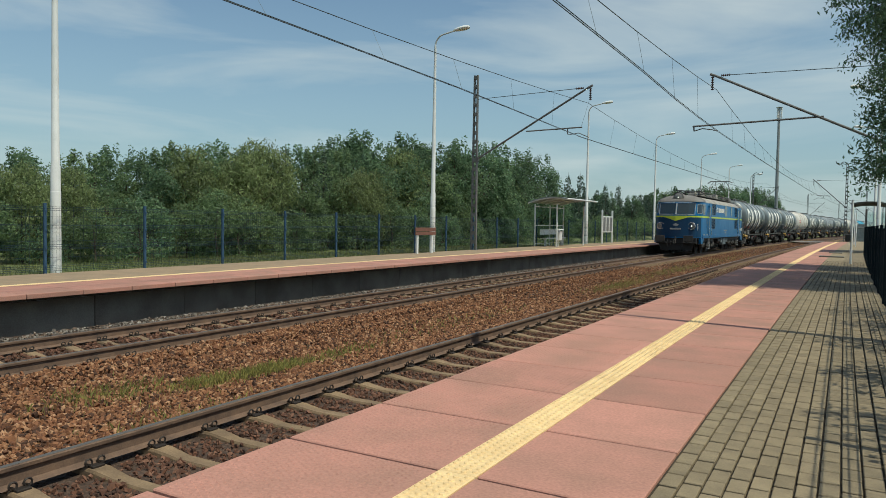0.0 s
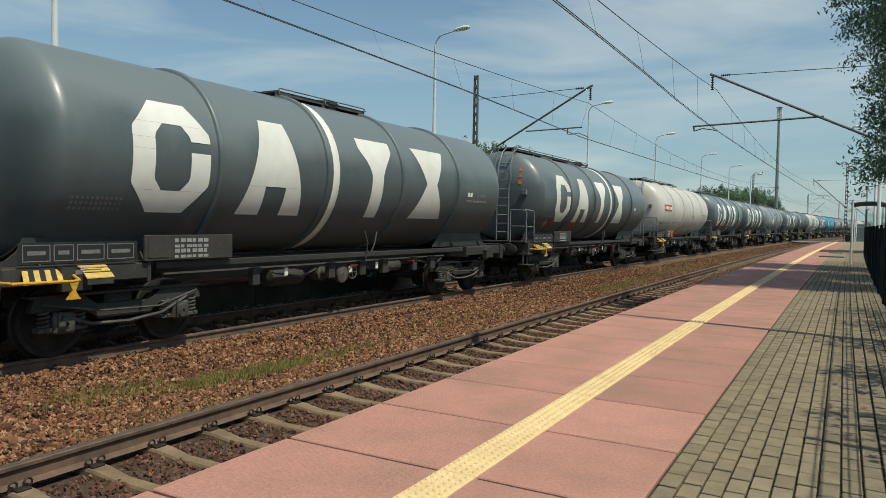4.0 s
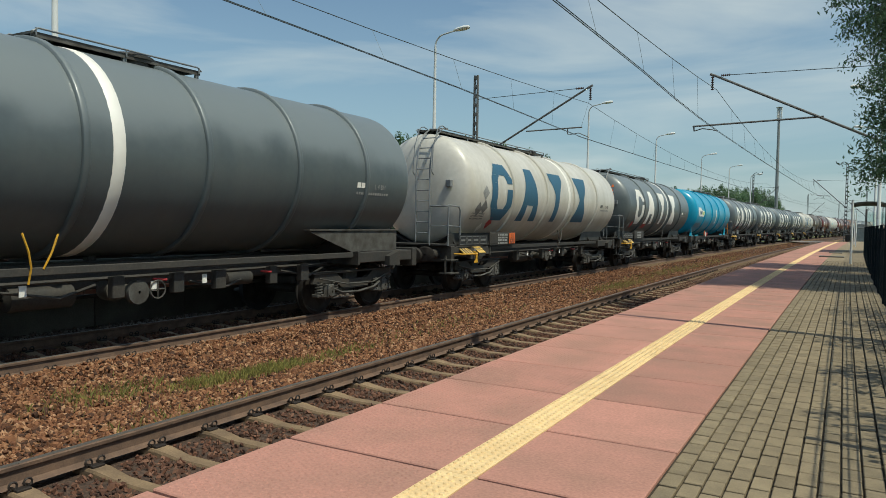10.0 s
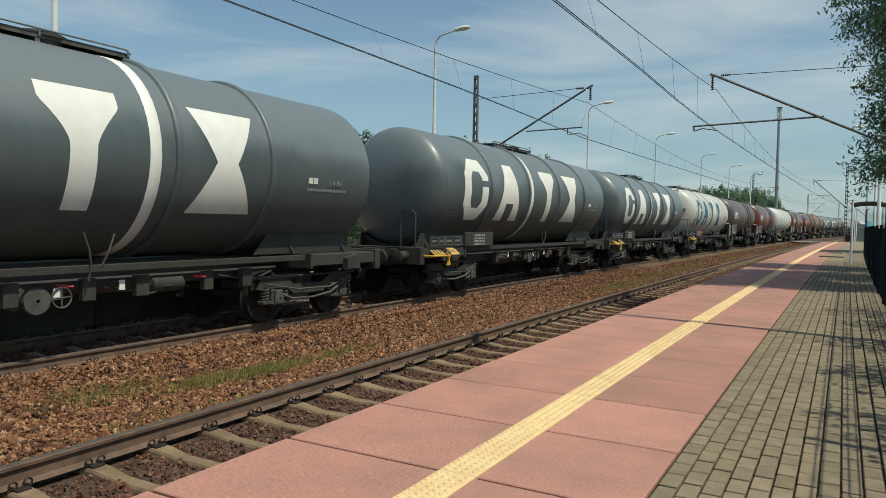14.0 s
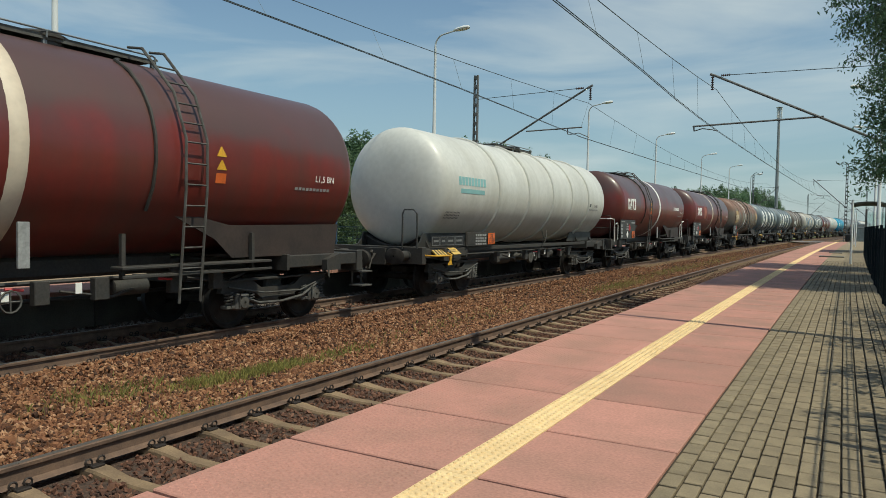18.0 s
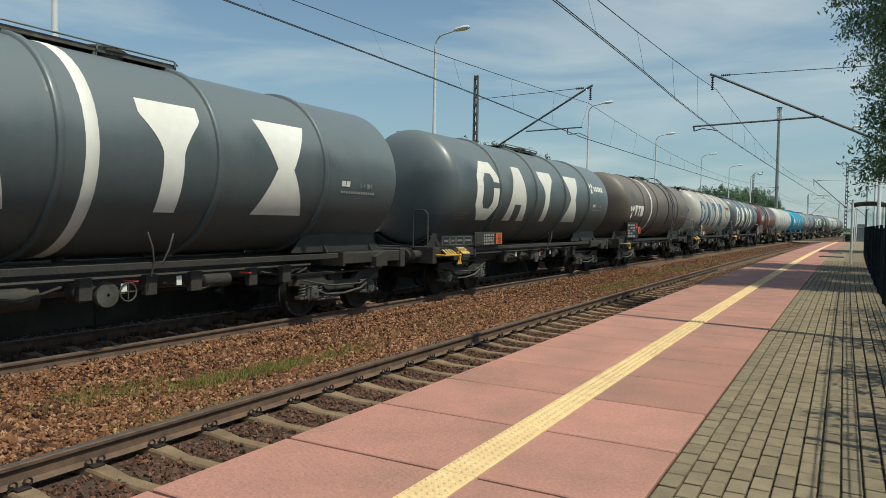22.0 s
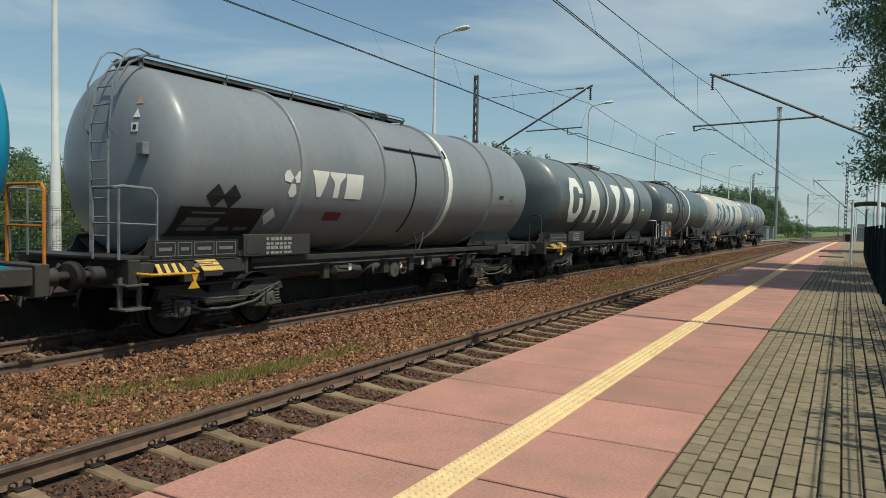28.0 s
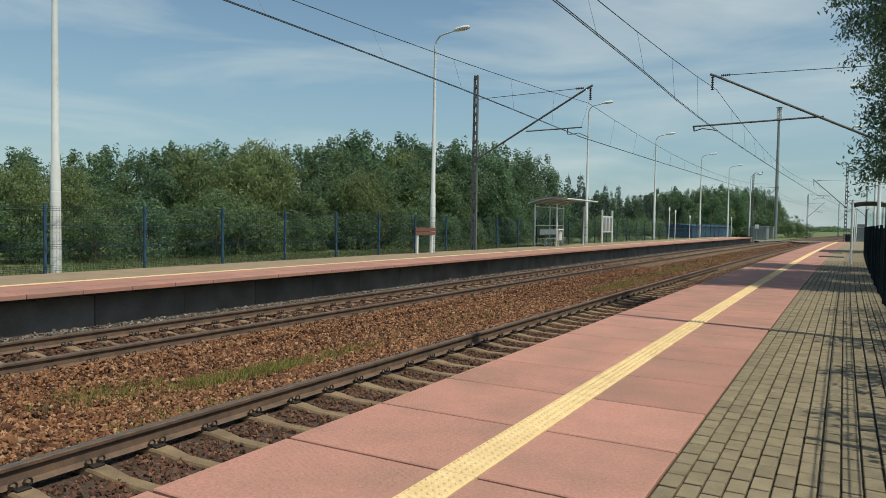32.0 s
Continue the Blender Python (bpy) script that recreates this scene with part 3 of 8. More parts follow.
stone_field("far_shoulder_stones", [(3.5, 16, -4.32, -3.78, lambda o: bed(o) + 0.045, 1100), (16, 34, -4.32, -3.78, lambda o: bed(o) + 0.045, 420)], M_BALLAST, "brown ballast stones at the far sleeper ends", 15)
stone_field("oily_ballast_stones", [(2.0, 14, -0.64, 1.3, lambda o: bed(o) - 0.012, 900), (14, 34, -0.64, 1.3, lambda o: bed(o) - 0.004, 620), (34, 80, -0.64, 1.5, lambda o: bed(o) + 0.004, 260)], M_BALLASTDARK, "dark oily ballast stones between the near rails", 16, (0.020, 0.046), sleepers=2.9247)
stone_field("four_foot_stones", [(4, 16, -5.86, -4.46, bed, 380), (16, 45, -5.86, -4.46, bed, 110)], M_BALLASTDARK, "dark ballast stones between the far rails", 17, sleepers=4.7994)
stone_field("pale_ballast_stones", [(3.5, 20, -7.0, -6.05, bed, 300), (20, 60, -7.22, -6.05, bed, 100)], M_PALESTONE, "pale grey ballast stones along the far platform foot", 5)


def blades(name, patches, material, label, seed, height=(0.05, 0.16)):
    rng = random.Random(seed)
    v, f = [], []
    for s, off, rs, ro, z, n in patches:
        for _ in range(n):
            a, b = rng.gauss(0, rs), rng.gauss(0, ro)
            x, y = line_xy(s + a, off + b)
            h, t, w = rng.uniform(*height), rng.uniform(0, 6.28), rng.uniform(0.003, 0.007)
            lean = rng.uniform(0.0, 0.6) * h
            dx, dy = math.cos(t), math.sin(t)
            k = len(v)
            v += [(x - dy * w, y + dx * w, z), (x + dy * w, y - dx * w, z), (x + dx * lean * 0.4, y + dy * lean * 0.4, z + h * 0.65), (x + dx * lean, y + dy * lean, z + h)]
            f += [(k, k + 1, k + 2), (k + 1, k + 3, k + 2)]
    return tagged(new(name, quick(name, v, f, material)), label, "grass", kind="stuff")


blades("weeds", [(7.2, -2.36, 0.40, 0.09, -0.30, 1500), (6.3, -2.50, 0.30, 0.12, -0.30, 620), (5.2, -2.95, 0.40, 0.2, -0.29, 620), (8.6, -2.3, 0.7, 0.12, -0.31, 500), (24.5, -2.2, 1.7, 0.30, -0.31, 1600), (33, -2.6, 3.0, 0.3, -0.31, 1300), (13, -2.6, 2.0, 0.3, -0.31, 420), (45, -2.5, 7, 0.4, -0.31, 1500), (5.0, -1.4, 0.6, 0.2, -0.27, 200)], M_DRYBLADE, "thin dry green weeds growing in the ballast", 7)

# ---- near platform ----
H_NEAR, EDGE = 0.534, 1.669
SLAB, SLAB0 = 0.9651, 3.1786
Y_L, Y_R, PAVE = 2.702, 2.913, 3.7245


def near_platform():
    pl = thing("platform_near", pose(0, 0, 0), "near station platform with red concrete slabs and grey block paving", "platform", kind="structure")
    strip("platform_wall", -12, 84, 3, [(1.95, -0.8), (1.95, 0.40)], M_CONC, "", "", "", pl)
    strip("bedding", -12, 84, 3, [(1.72, 0.30), (1.72, 0.395), (EDGE + 0.04, 0.40), (EDGE + 0.04, 0.475), (PAVE - 0.02, 0.475), (PAVE - 0.012, 0.512), (5.6, 0.512), (5.6, -0.8)], M_JOINT, "", "", "", pl)

    def slab(a, b):
        def make():
            sh = Shape()
            sh.box(a, b, -SLAB / 2 + 0.0125, SLAB / 2 - 0.0125, 0.41, H_NEAR, 0.006)
            return sh
        return make

    def studs():
        # a ribbed anti-slip band near the edge
        sh = slab(EDGE, Y_L)()
        for i in range(26):
            for j in range(23):
                x, y = EDGE + 0.05 + i * 0.036, -0.45 + j * 0.04 + (i % 2) * 0.02
                sh.add([(x - 0.011, y, H_NEAR), (x, y - 0.011, H_NEAR), (x + 0.011, y, H_NEAR), (x, y + 0.011, H_NEAR), (x, y, H_NEAR + 0.006)], [(0, 1, 4), (1, 2, 4), (2, 3, 4), (3, 0, 4)])
        return sh

    def tactile():
        sh = Shape()
        sh.box(Y_L, Y_R, -SLAB / 2 + 0.003, SLAB / 2 - 0.003, 0.41, H_NEAR + 0.004, 0.004)
        for i in range(4):
            for j in range(18):
                x, y = Y_L + 0.028 + i * 0.0517, -SLAB / 2 + 0.027 + (j + (i % 2) * 0.5) * 0.0517
                prof = [(H_NEAR + 0.004, 0.0175), (H_NEAR + 0.0105, 0.0135), (H_NEAR + 0.0125, 0.006)]
                sh.lathe(prof, "z", 7, (x, y, 0))
                k = len(sh.v)
                sh.f.append(tuple(range(k - 7, k)))
        return sh
    for i in range(-7, 78):
        s = SLAB0 + SLAB * (i + 0.5)
        if -1 <= i <= 4:
            part("slab", "slab_ribbed", M_SLAB, studs, pl, on_line(s, 0), smooth=0)
        else:
            part("slab", "slab_edge%d" % (i > 6), M_SLABOLD if i > 6 else M_SLAB, slab(EDGE, Y_L - 0.003), pl, on_line(s, 0), smooth=0)
        part("slab", "slab_back%d" % (i > 1), M_SLABOLD if i > 1 else M_SLAB, slab(Y_R + 0.003, PAVE - 0.01), pl, on_line(s, 0), smooth=0)
        part("tactile_tile", "tactile_tile", M_TACT, tactile, pl, on_line(s, 0), "yellow tile with rows of domes")
    rng = random.Random(3)

    def block():
        return Shape().box(-0.0445, 0.0445, -0.0905, 0.0905, 0.42, H_NEAR, 0.004)
    rest = []
    for c in range(14):
        off = PAVE + 0.055 + 0.1 * c
        for r in range(-52, 150):
            s = 1.88 + 0.2 * r + (0.1 if c % 2 else 0.0) + rng.uniform(-0.004, 0.004)
            z = rng.uniform(-0.002, 0.002) - (0.006 * math.exp(-((off - 4.5) / 0.25) ** 2))
            if 2.3 < s < 6.4:
                part("paving_block", "paving_block", M_PAVER, block, pl, on_line(s, off, z, rng.uniform(-0.8, 0.8)), smooth=0)
            else:
                rest.append((s, off, z))
    sh = Shape()
    for s, off, z in rest:
        x, y = line_xy(s, off)
        sh.box(x - 0.0445, x + 0.0445, y - 0.0905, y + 0.0905, 0.44, H_NEAR + z, 0.004)
    me = sh.mesh("paving", M_PAVER, 0, False)
    ob = new("paving", me)
    ob.parent = pl
    tagged(ob, "", kind="stuff")
    strip("far_paving", 31.9, 84, 3, [(PAVE, H_NEAR), (5.15, H_NEAR)], M_PAVER, "", "", "", pl)
    for s, a, b in ((36.5, 3.35, 4.35), (42.5, 3.55, 4.15)):
        ob = new("drain_cover", Shape().box(-0.5 * (b - a), 0.5 * (b - a), -0.35, 0.35, 0, 0.05, 0.01).mesh("drain_cover", M_CONC))
        ob.parent = pl
        ob.matrix_basis = on_line(s, (a + b) / 2, H_NEAR)


near_platform()

# ---- far platform ----
H_FAR, FEDGE, FEND = 0.555, -6.873, 94.5


def far_platform():
    pl = thing("platform_far", pose(0, 0, 0), "far station platform with red edge slabs over a dark concrete wall", "platform", kind="structure")
    strip("bedding", -25, FEND, 3, [(FEDGE - 0.05, 0.44), (FEDGE - 0.05, 0.50), (-10.75, 0.50), (-10.75, -0.6)], M_JOINT, "", "", "", pl)

    def panel():
        return Shape().box(-0.06, 0.06, -0.997, 0.997, -0.85, 0.44, 0.005)

    def slab(a, b):
        return lambda: Shape().box(a, b, -0.478, 0.478, 0.475, H_FAR, 0.006)

    def block():
        return Shape().box(-0.475, 0.475, -0.478, 0.478, 0.44, H_FAR, 0.006)

    def dots():
        return Shape().box(-8.62, -8.44, -0.478, 0.478, 0.44, H_FAR + 0.004, 0.004)
    for i in range(-8, 58):
        part("wall_panel", "wall_panel", M_CONC, panel, pl, on_line(2 * i + 1.0, FEDGE - 0.42, 0), smooth=0)
        if 2 * i + 2 > FEND - 2:
            break
    for i in range(-20, 97):
        s = 0.3 + 0.9651 * i
        if s > FEND - 0.5:
            break
        part("slab", "far_slab", M_SLABOLD, slab(-8.43, FEDGE), pl, on_line(s, 0), smooth=0)
        part("tactile_tile", "far_tactile", M_TACT, dots, pl, on_line(s, 0), "pale warning line", smooth=0)
    strip("paving", -25, FEND, 2, [(-8.62, H_FAR), (-10.7, H_FAR)], M_FARPAVE, "", "", "", pl)
    strip("coping", -25, FEND, 2, [(FEDGE - 0.43, 0.435), (FEDGE - 0.03, 0.435)], M_CONC, "", "", "", pl)


far_platform()


# ---- fence, lamps, masts ----
def mesh_fence():
    f = thing("fence", pose(0, 0, 0), "blue welded wire fence behind the far platform", "fence")

    def post():
        sh = Shape().box(-0.03, 0.03, -0.03, 0.03, 0, 1.62, 0.006)
        for z in (0.2, 0.6, 1.0, 1.42):
            sh.box(0.03, 0.055, -0.02, 0.02, z, z + 0.06, 0.004)
        return sh

    def panel():
        sh = Shape()
        L = 2.52
        for i in range(32):
            y = -L / 2 + L * i / 31
            sh.box(-0.0015, 0.0015, y - 0.0015, y + 0.0015, 0.05, 1.55)
        for i in range(9):
            z = 0.06 + i * 0.18
            sh.box(0.003, 0.008, -L / 2, L / 2, z, z + 0.006)
        for z in (0.12, 0.62, 1.05, 1.46):
            for a, b in ((0.0, 0.0), (0.03, 0.04), (0.0, 0.08)):
                sh.box(a, a + 0.006, -L / 2, L / 2, z + b, z + b + 0.007)
        return sh
    for i in range(-4, 34):
        s = 9.2 + 2.535 * i
        part("post", "fence_post", M_FENCE, post, f, on_line(s, -10.75, 0.48))
        part("mesh_panel", "fence_panel", M_FENCEWIRE, panel, f, on_line(s + 1.267, -10.75, 0.48), smooth=0)


mesh_fence()


def lamp_proto(m, side=1):
    la = thing("street_lamp", m, "tall white platform lamp post with a curved arm", "street lamp", "platform lamps")

    def post():
        sh = Shape()
        sh.lathe([(0, 0.105), (2.4, 0.098), (2.42, 0.085), (7.9, 0.048), (8.2, 0.040)], "z", 14)
        return sh

    def sleeve():
        return Shape().lathe([(0.0, 0.112), (1.85, 0.106), (1.86, 0.09)], "z", 14)

    def arm():
        pts = [(0, 0, 8.1)] + [(0.40 * (1 - math.cos(t)), 0, 8.15 + 0.42 * math.sin(t)) for t in [k * math.pi / 2 * 0.88 / 6 for k in range(7)]] + [(0.85, 0, 8.65)]
        return Shape().tube(pts, 0.032, 8)

    def head():
        sh = Shape()
        sh.lathe([(-0.40, 0.03), (-0.34, 0.085), (-0.1, 0.14), (0.2, 0.155), (0.38, 0.10), (0.42, 0.02)], "x", 12)
        sh.v = [(x * 0.85 + 1.15, y, 8.69 + z * (0.5 if z < 0 else 0.62) + 0.07 * x) for x, y, z in sh.v]
        return sh
    part("post", "lamp_post", M_POLE, post, la)
    part("sleeve", "lamp_sleeve", M_WHITE, sleeve, la)
    part("arm", "lamp_arm", M_POLE, arm, la)
    part("lamp_head", "lamp_head", M_WHITE, head, la, label="white oval lamp head")
    return la


LAMP = lamp_proto(on_line(9.6, -11.0, 0.44) @ Matrix.Scale(1.043, 4))
for s in (26.2, 46.1, 63.8, 83.1, 99.9, 117):
    copy_thing(LAMP, on_line(s, -11.0, 0.44) @ Matrix.Scale(1.043, 4))
for s in (9.46, 26.2, 43.0, 60.0):
    copy_thing(LAMP, on_line(s, 5.72, 0.5, 180) @ Matrix.Scale(0.965, 4))


def lattice(sh, h, w0=0.24, w1=0.15, d=0.12):
    """A twin-channel mast with batten plates."""
    for x in (-1, 1):
        sh.add([(x * w0 / 2 - 0.03, -d / 2, 0), (x * w0 / 2 + 0.03, -d / 2, 0), (x * w0 / 2 + 0.03, d / 2, 0), (x * w0 / 2 - 0.03, d / 2, 0),
                (x * w1 / 2 - 0.03, -d / 2, h), (x * w1 / 2 + 0.03, -d / 2, h), (x * w1 / 2 + 0.03, d / 2, h), (x * w1 / 2 - 0.03, d / 2, h)],
               [(0, 1, 2, 3), (4, 7, 6, 5), (0, 4, 5, 1), (1, 5, 6, 2), (2, 6, 7, 3), (3, 7, 4, 0)])
    n = int(h / 0.42)
    for i in range(n):
        z = 0.35 + i * 0.42
        w = w0 + (w1 - w0) * z / h
        sh.box(-w / 2, w / 2, -d / 2 - 0.008, -d / 2, z, z + 0.16)
        sh.box(-w / 2, w / 2, d / 2, d / 2 + 0.008, z, z + 0.16)
    return sh


def catenary_mast(m, reach, label, h=8.1, push=False):
    """A mast with its raking arm, tie and registration tube; reach is how far the wire hangs from it."""
    ma = thing("catenary_mast", m, label, "catenary mast", "overhead line masts")
    part("mast", "mast_%.1f" % h, M_MAST, lambda: lattice(Shape(), h), ma)
    part("foundation", "mast_foot", M_CONC, lambda: Shape().box(-0.3, 0.3, -0.3, 0.3, -0.9, 0.06, 0.03), ma)
    key = "%.2f" % reach

    def arm():
        sh = Shape().tube([(0.1, 0, 4.25), (reach, 0, 7.15)], 0.045, 8)
        sh.tube([(reach - 0.02, 0, 7.12), (reach + 0.12, 0, 7.2)], 0.05, 8)
        sh.box(0.05, 0.2, -0.06, 0.06, 4.15, 4.35, 0.01)
        return sh

    def tie():
        return Shape().tube([(0.1, 0, 7.0), (reach - 0.55, 0, 7.11)], 0.014, 6)

    def tube():
        if push:
            # the tube runs past the wire and a bent steady arm comes back to it
            sh = Shape().tube([(0.36 * reach, 0, 5.34), (reach + 0.72, 0, 5.22)], 0.034, 8)
            sh.tube([(reach + 0.68, 0, 5.24), (reach + 0.66, 0, 5.03)], 0.03, 6)
            return sh.tube([(reach + 0.66, 0, 5.04), (reach + 0.35, 0, 5.12), (reach, 0, 5.06), (reach - 0.2, 0, 5.0)], 0.022, 6)
        sh = Shape().tube([(reach * 0.47, 0, 5.41), (reach - 0.3, 0, 5.46)], 0.030, 8)
        sh.tube([(reach - 0.95, 0, 5.45), (reach - 0.95, 0, 5.2), (reach - 0.85, 0, 5.17)], 0.022, 6)
        sh.tube([(reach - 0.9, 0, 5.17), (reach - 0.45, 0.0, 5.22), (reach, 0, 5.02)], 0.018, 6)
        sh.tube([(reach - 0.35, 0, 5.46), (reach - 0.02, 0, 6.55)], 0.006, 5)
        return sh

    def insulator(z):
        def make():
            prof = []
            for i in range(6):
                a = z - 0.09 * i
                prof += [(a, 0.022), (a - 0.015, 0.058), (a - 0.035, 0.06), (a - 0.055, 0.022)]
            return Shape().lathe(prof, "z", 10, (reach + 0.03, 0, 0))
        return make
    part("raking_arm", "mast_arm" + key, M_MAST, arm, ma)
    part("tie_rod", "mast_tie" + key, M_WIRE, tie, ma)
    part("registration_tube", "mast_tube%d" % push + key, M_MAST, tube, ma)
    part("insulator", "mast_ins" + key, M_PORC, insulator(7.08), ma, label="brown ribbed insulator")
    sh_key = "mast_tieins" + key

    def tie_ins():
        sh = Shape()
        prof = []
        for i in range(5):
            a = 0.07 * i
            prof += [(a, 0.02), (a + 0.012, 0.05), (a + 0.03, 0.05), (a + 0.045, 0.02)]
        sh.lathe(prof, "x", 10, (reach - 0.6, 0, 7.11))
        return sh
    part("insulator", sh_key, M_PORC, tie_ins, ma)
    if h > 8.5:
        part("horn", "mast_horn", M_MAST, lambda: Shape().tube([(-0.1, 0, h - 0.25), (0.05, 0, h + 0.1), (0.35, 0, h + 0.25), (0.6, 0, h + 0.1), (0.75, 0, h - 0.1), (1.0, 0, h + 0.05), (1.1, 0, h + 0.35)], 0.04, 6), ma, label="curved feeder bracket")
    return ma


SPAN = 62.0
catenary_mast(on_line(29.2, -10.58, 0.5), 5.42, "dark lattice overhead line mast behind the far platform")
catenary_mast(on_line(29.0, 5.75, 0.5, 180), 5.93, "dark lattice overhead line mast beside the tree", push=True)
for sl, sr in ((100.5, 87), (165, 150), (225, 212)):
    catenary_mast(on_line(sl, -8.1, -0.1), 2.95, "dark lattice overhead line mast beside the far track", 8.8)
    catenary_mast(on_line(sr, 3.1, -0.1, 180), 3.1, "dark lattice overhead line mast beside the near track", 8.8)


def wires(name, off, label, top, lead, shift):
    """lead: how far the contact wire stands off before the nearest mast; shift: how far the carrier does."""
    w = thing(name, pose(0, 0, 0), label, "overhead wire", "overhead wires", "structure")
    ends = [29.1 + SPAN * i for i in range(-2, 8)]
    con, cat = Shape(), Shape()
    pts, pc = [], []
    for a, b in zip(ends, ends[1:]):
        for i in range(16):
            t = i / 16
            s = a + (b - a) * t
            # the contact wire zigzags from mast to mast and bows to the inside of the curve
            st = float(np.interp(t, [0.0, 0.69, 0.80, 0.90, 0.97, 1.0], lead)) if int(round((a - 29.1) / SPAN)) % 2 else float(np.interp(t, [0, 0.5, 1.0], [lead[-1], (lead[-1] + lead[0]) / 2 + 0.12, lead[0]]))
            x, y = line_xy(s, off + st)
            x2, y2 = line_xy(s, off + shift)
            pc.append((x, y, 5.52))
            sag = 0.92 * 4 * t * (1 - t)
            pts.append((x2, y2, top - sag))
            if i:
                part("dropper", "dropper_%s_%d_%d" % (name, a, i), M_WIRE, lambda d=top - sag - 5.52, p=(x2 - x, y2 - y): Shape().tube([(0, 0, 0), (p[0], p[1], d)], 0.0042, 4), w, pose(x, y, 5.52))
    con.tube(pc, 0.0095, 5)
    con.tube([(x + 0.04, y, z + 0.004) for x, y, z in pc], 0.0095, 5)
    cat.tube(pts, 0.0105, 5)
    for nm, sh in (("contact_wire", con), ("carrier_wire", cat)):
        ob = new(nm, sh.mesh(nm, M_WIRE, 60))
        ob.parent = w


wires("wire_far", -D_TRACK, "overhead contact and carrier wires of the far track", 6.95, [0.30, 0.40, 0.30, 0.03, -0.21, -0.30], -0.03)
wires("wire_near", -0.18, "overhead contact and carrier wires of the near track", 7.10, [0.36, 0.38, 0.33, 0.18, 0.16, 0.16], 0.11)

# level crossing and distance
strip("road_crossing", 106, 112, 3, [(-60, -0.30), (-9, -0.02), (3, -0.02), (30, -0.25)], M_ROAD, "asphalt level crossing road over the tracks", "road")

# ---- platform furniture and distance ----
def shelter(m, label, frame_mat, roof_mat):
    w = thing("platform_shelter", m, label, "shelter", "platform shelters")

    def post():
        return Shape().box(-0.035, 0.035, -0.035, 0.035, 0, 2.35, 0.006)
    for y in (-2.2, 0.0, 2.2):
        part("post", "shelter_post", frame_mat, post, w, pose(-0.75, y, 0))
    for y in (-2.2, 2.2):
        part("post", "shelter_post", frame_mat, post, w, pose(0.55, y, 0))
    for a, b in ((-2.15, -1.1), (-1.06, -0.03), (0.03, 1.06), (1.1, 2.15)):
        part("glass_pane", "shelter_pane", M_GLASS, lambda: Shape().box(-0.005, 0.005, -0.52, 0.52, 0.15, 2.2), w, pose(-0.75, (a + b) / 2, 0)).visible_shadow = False
    for y in (-2.2, 2.2):
        part("side_pane", "shelter_side", M_GLASS, lambda: Shape().box(-0.7, 0.5, -0.005, 0.005, 0.15, 2.2), w, pose(0, y, 0)).visible_shadow = False
    for z in (0.12, 1.15, 2.2):
        part("rail", "shelter_rail%.1f" % z, frame_mat, lambda z=z: Shape().box(-0.77, -0.73, -2.2, 2.2, z, z + 0.05, 0.005), w)

    def roof():
        sh = Shape()
        pts = [(-1.05 + 2.3 * t, 2.30 + 0.42 * math.sin(math.pi * (0.10 + 0.62 * t))) for t in [k / 10 for k in range(11)]]
        sh.prism(pts + [(x, z + 0.04) for x, z in reversed(pts)], "y", -2.55, 2.55)
        return sh

    def ribs():
        sh = Shape()
        for y in (-2.5, -1.25, 0, 1.25, 2.5):
            sh.tube([(-1.05 + 2.3 * t, y, 2.27 + 0.42 * math.sin(math.pi * (0.10 + 0.62 * t))) for t in [k / 10 for k in range(11)]], 0.03, 6)
        sh.tube([(1.26, -2.55, 2.64), (1.26, 2.55, 2.64)], 0.04, 6)
        return sh
    part("roof", "shelter_roof", roof_mat, roof, w, label="curved roof")
    part("roof_ribs", "shelter_ribs", frame_mat, ribs, w)
    part("bench", "shelter_bench", M_WHITE, lambda: Shape().box(-0.62, -0.25, -1.7, 1.4, 0.42, 0.47, 0.01).box(-0.66, -0.62, -1.7, 1.4, 0.65, 0.95, 0.01).box(-0.5, -0.4, -1.4, -1.3, 0, 0.42).box(-0.5, -0.4, 1.1, 1.2, 0, 0.42), w, label="pale slatted bench")
    return w


shelter(on_line(39.0, -10.0, H_FAR, 0), "glazed white platform shelter with a curved roof", M_WHITE, M_GALV)
shelter(on_line(46.5, 5.75, H_NEAR, 180), "platform shelter with a dark curved roof beside the fence", M_MAST, M_UNDER)


def litter_bin(m):
    b = thing("litter_bin", m, "white litter bin on a post", "litter bin", "litter bins")
    part("post", "bin_post", M_WHITE, lambda: Shape().tube([(0, 0, 0), (0, 0, 1.0)], 0.03, 8), b)
    part("bucket", "bin_bucket", M_WHITE, lambda: Shape().lathe([(0.35, 0.02), (0.36, 0.15), (0.85, 0.19), (0.86, 0.21), (0.88, 0.21), (0.88, 0.17)], "z", 16, (0.05, 0, 0)), b)
    part("lid", "bin_lid", M_WHITE, lambda: Shape().lathe([(0.93, 0.26), (0.97, 0.25), (1.0, 0.05), (1.01, 0.01)], "z", 16, (0.05, 0, 0)), b)


litter_bin(on_line(37.7, -9.7, H_FAR))


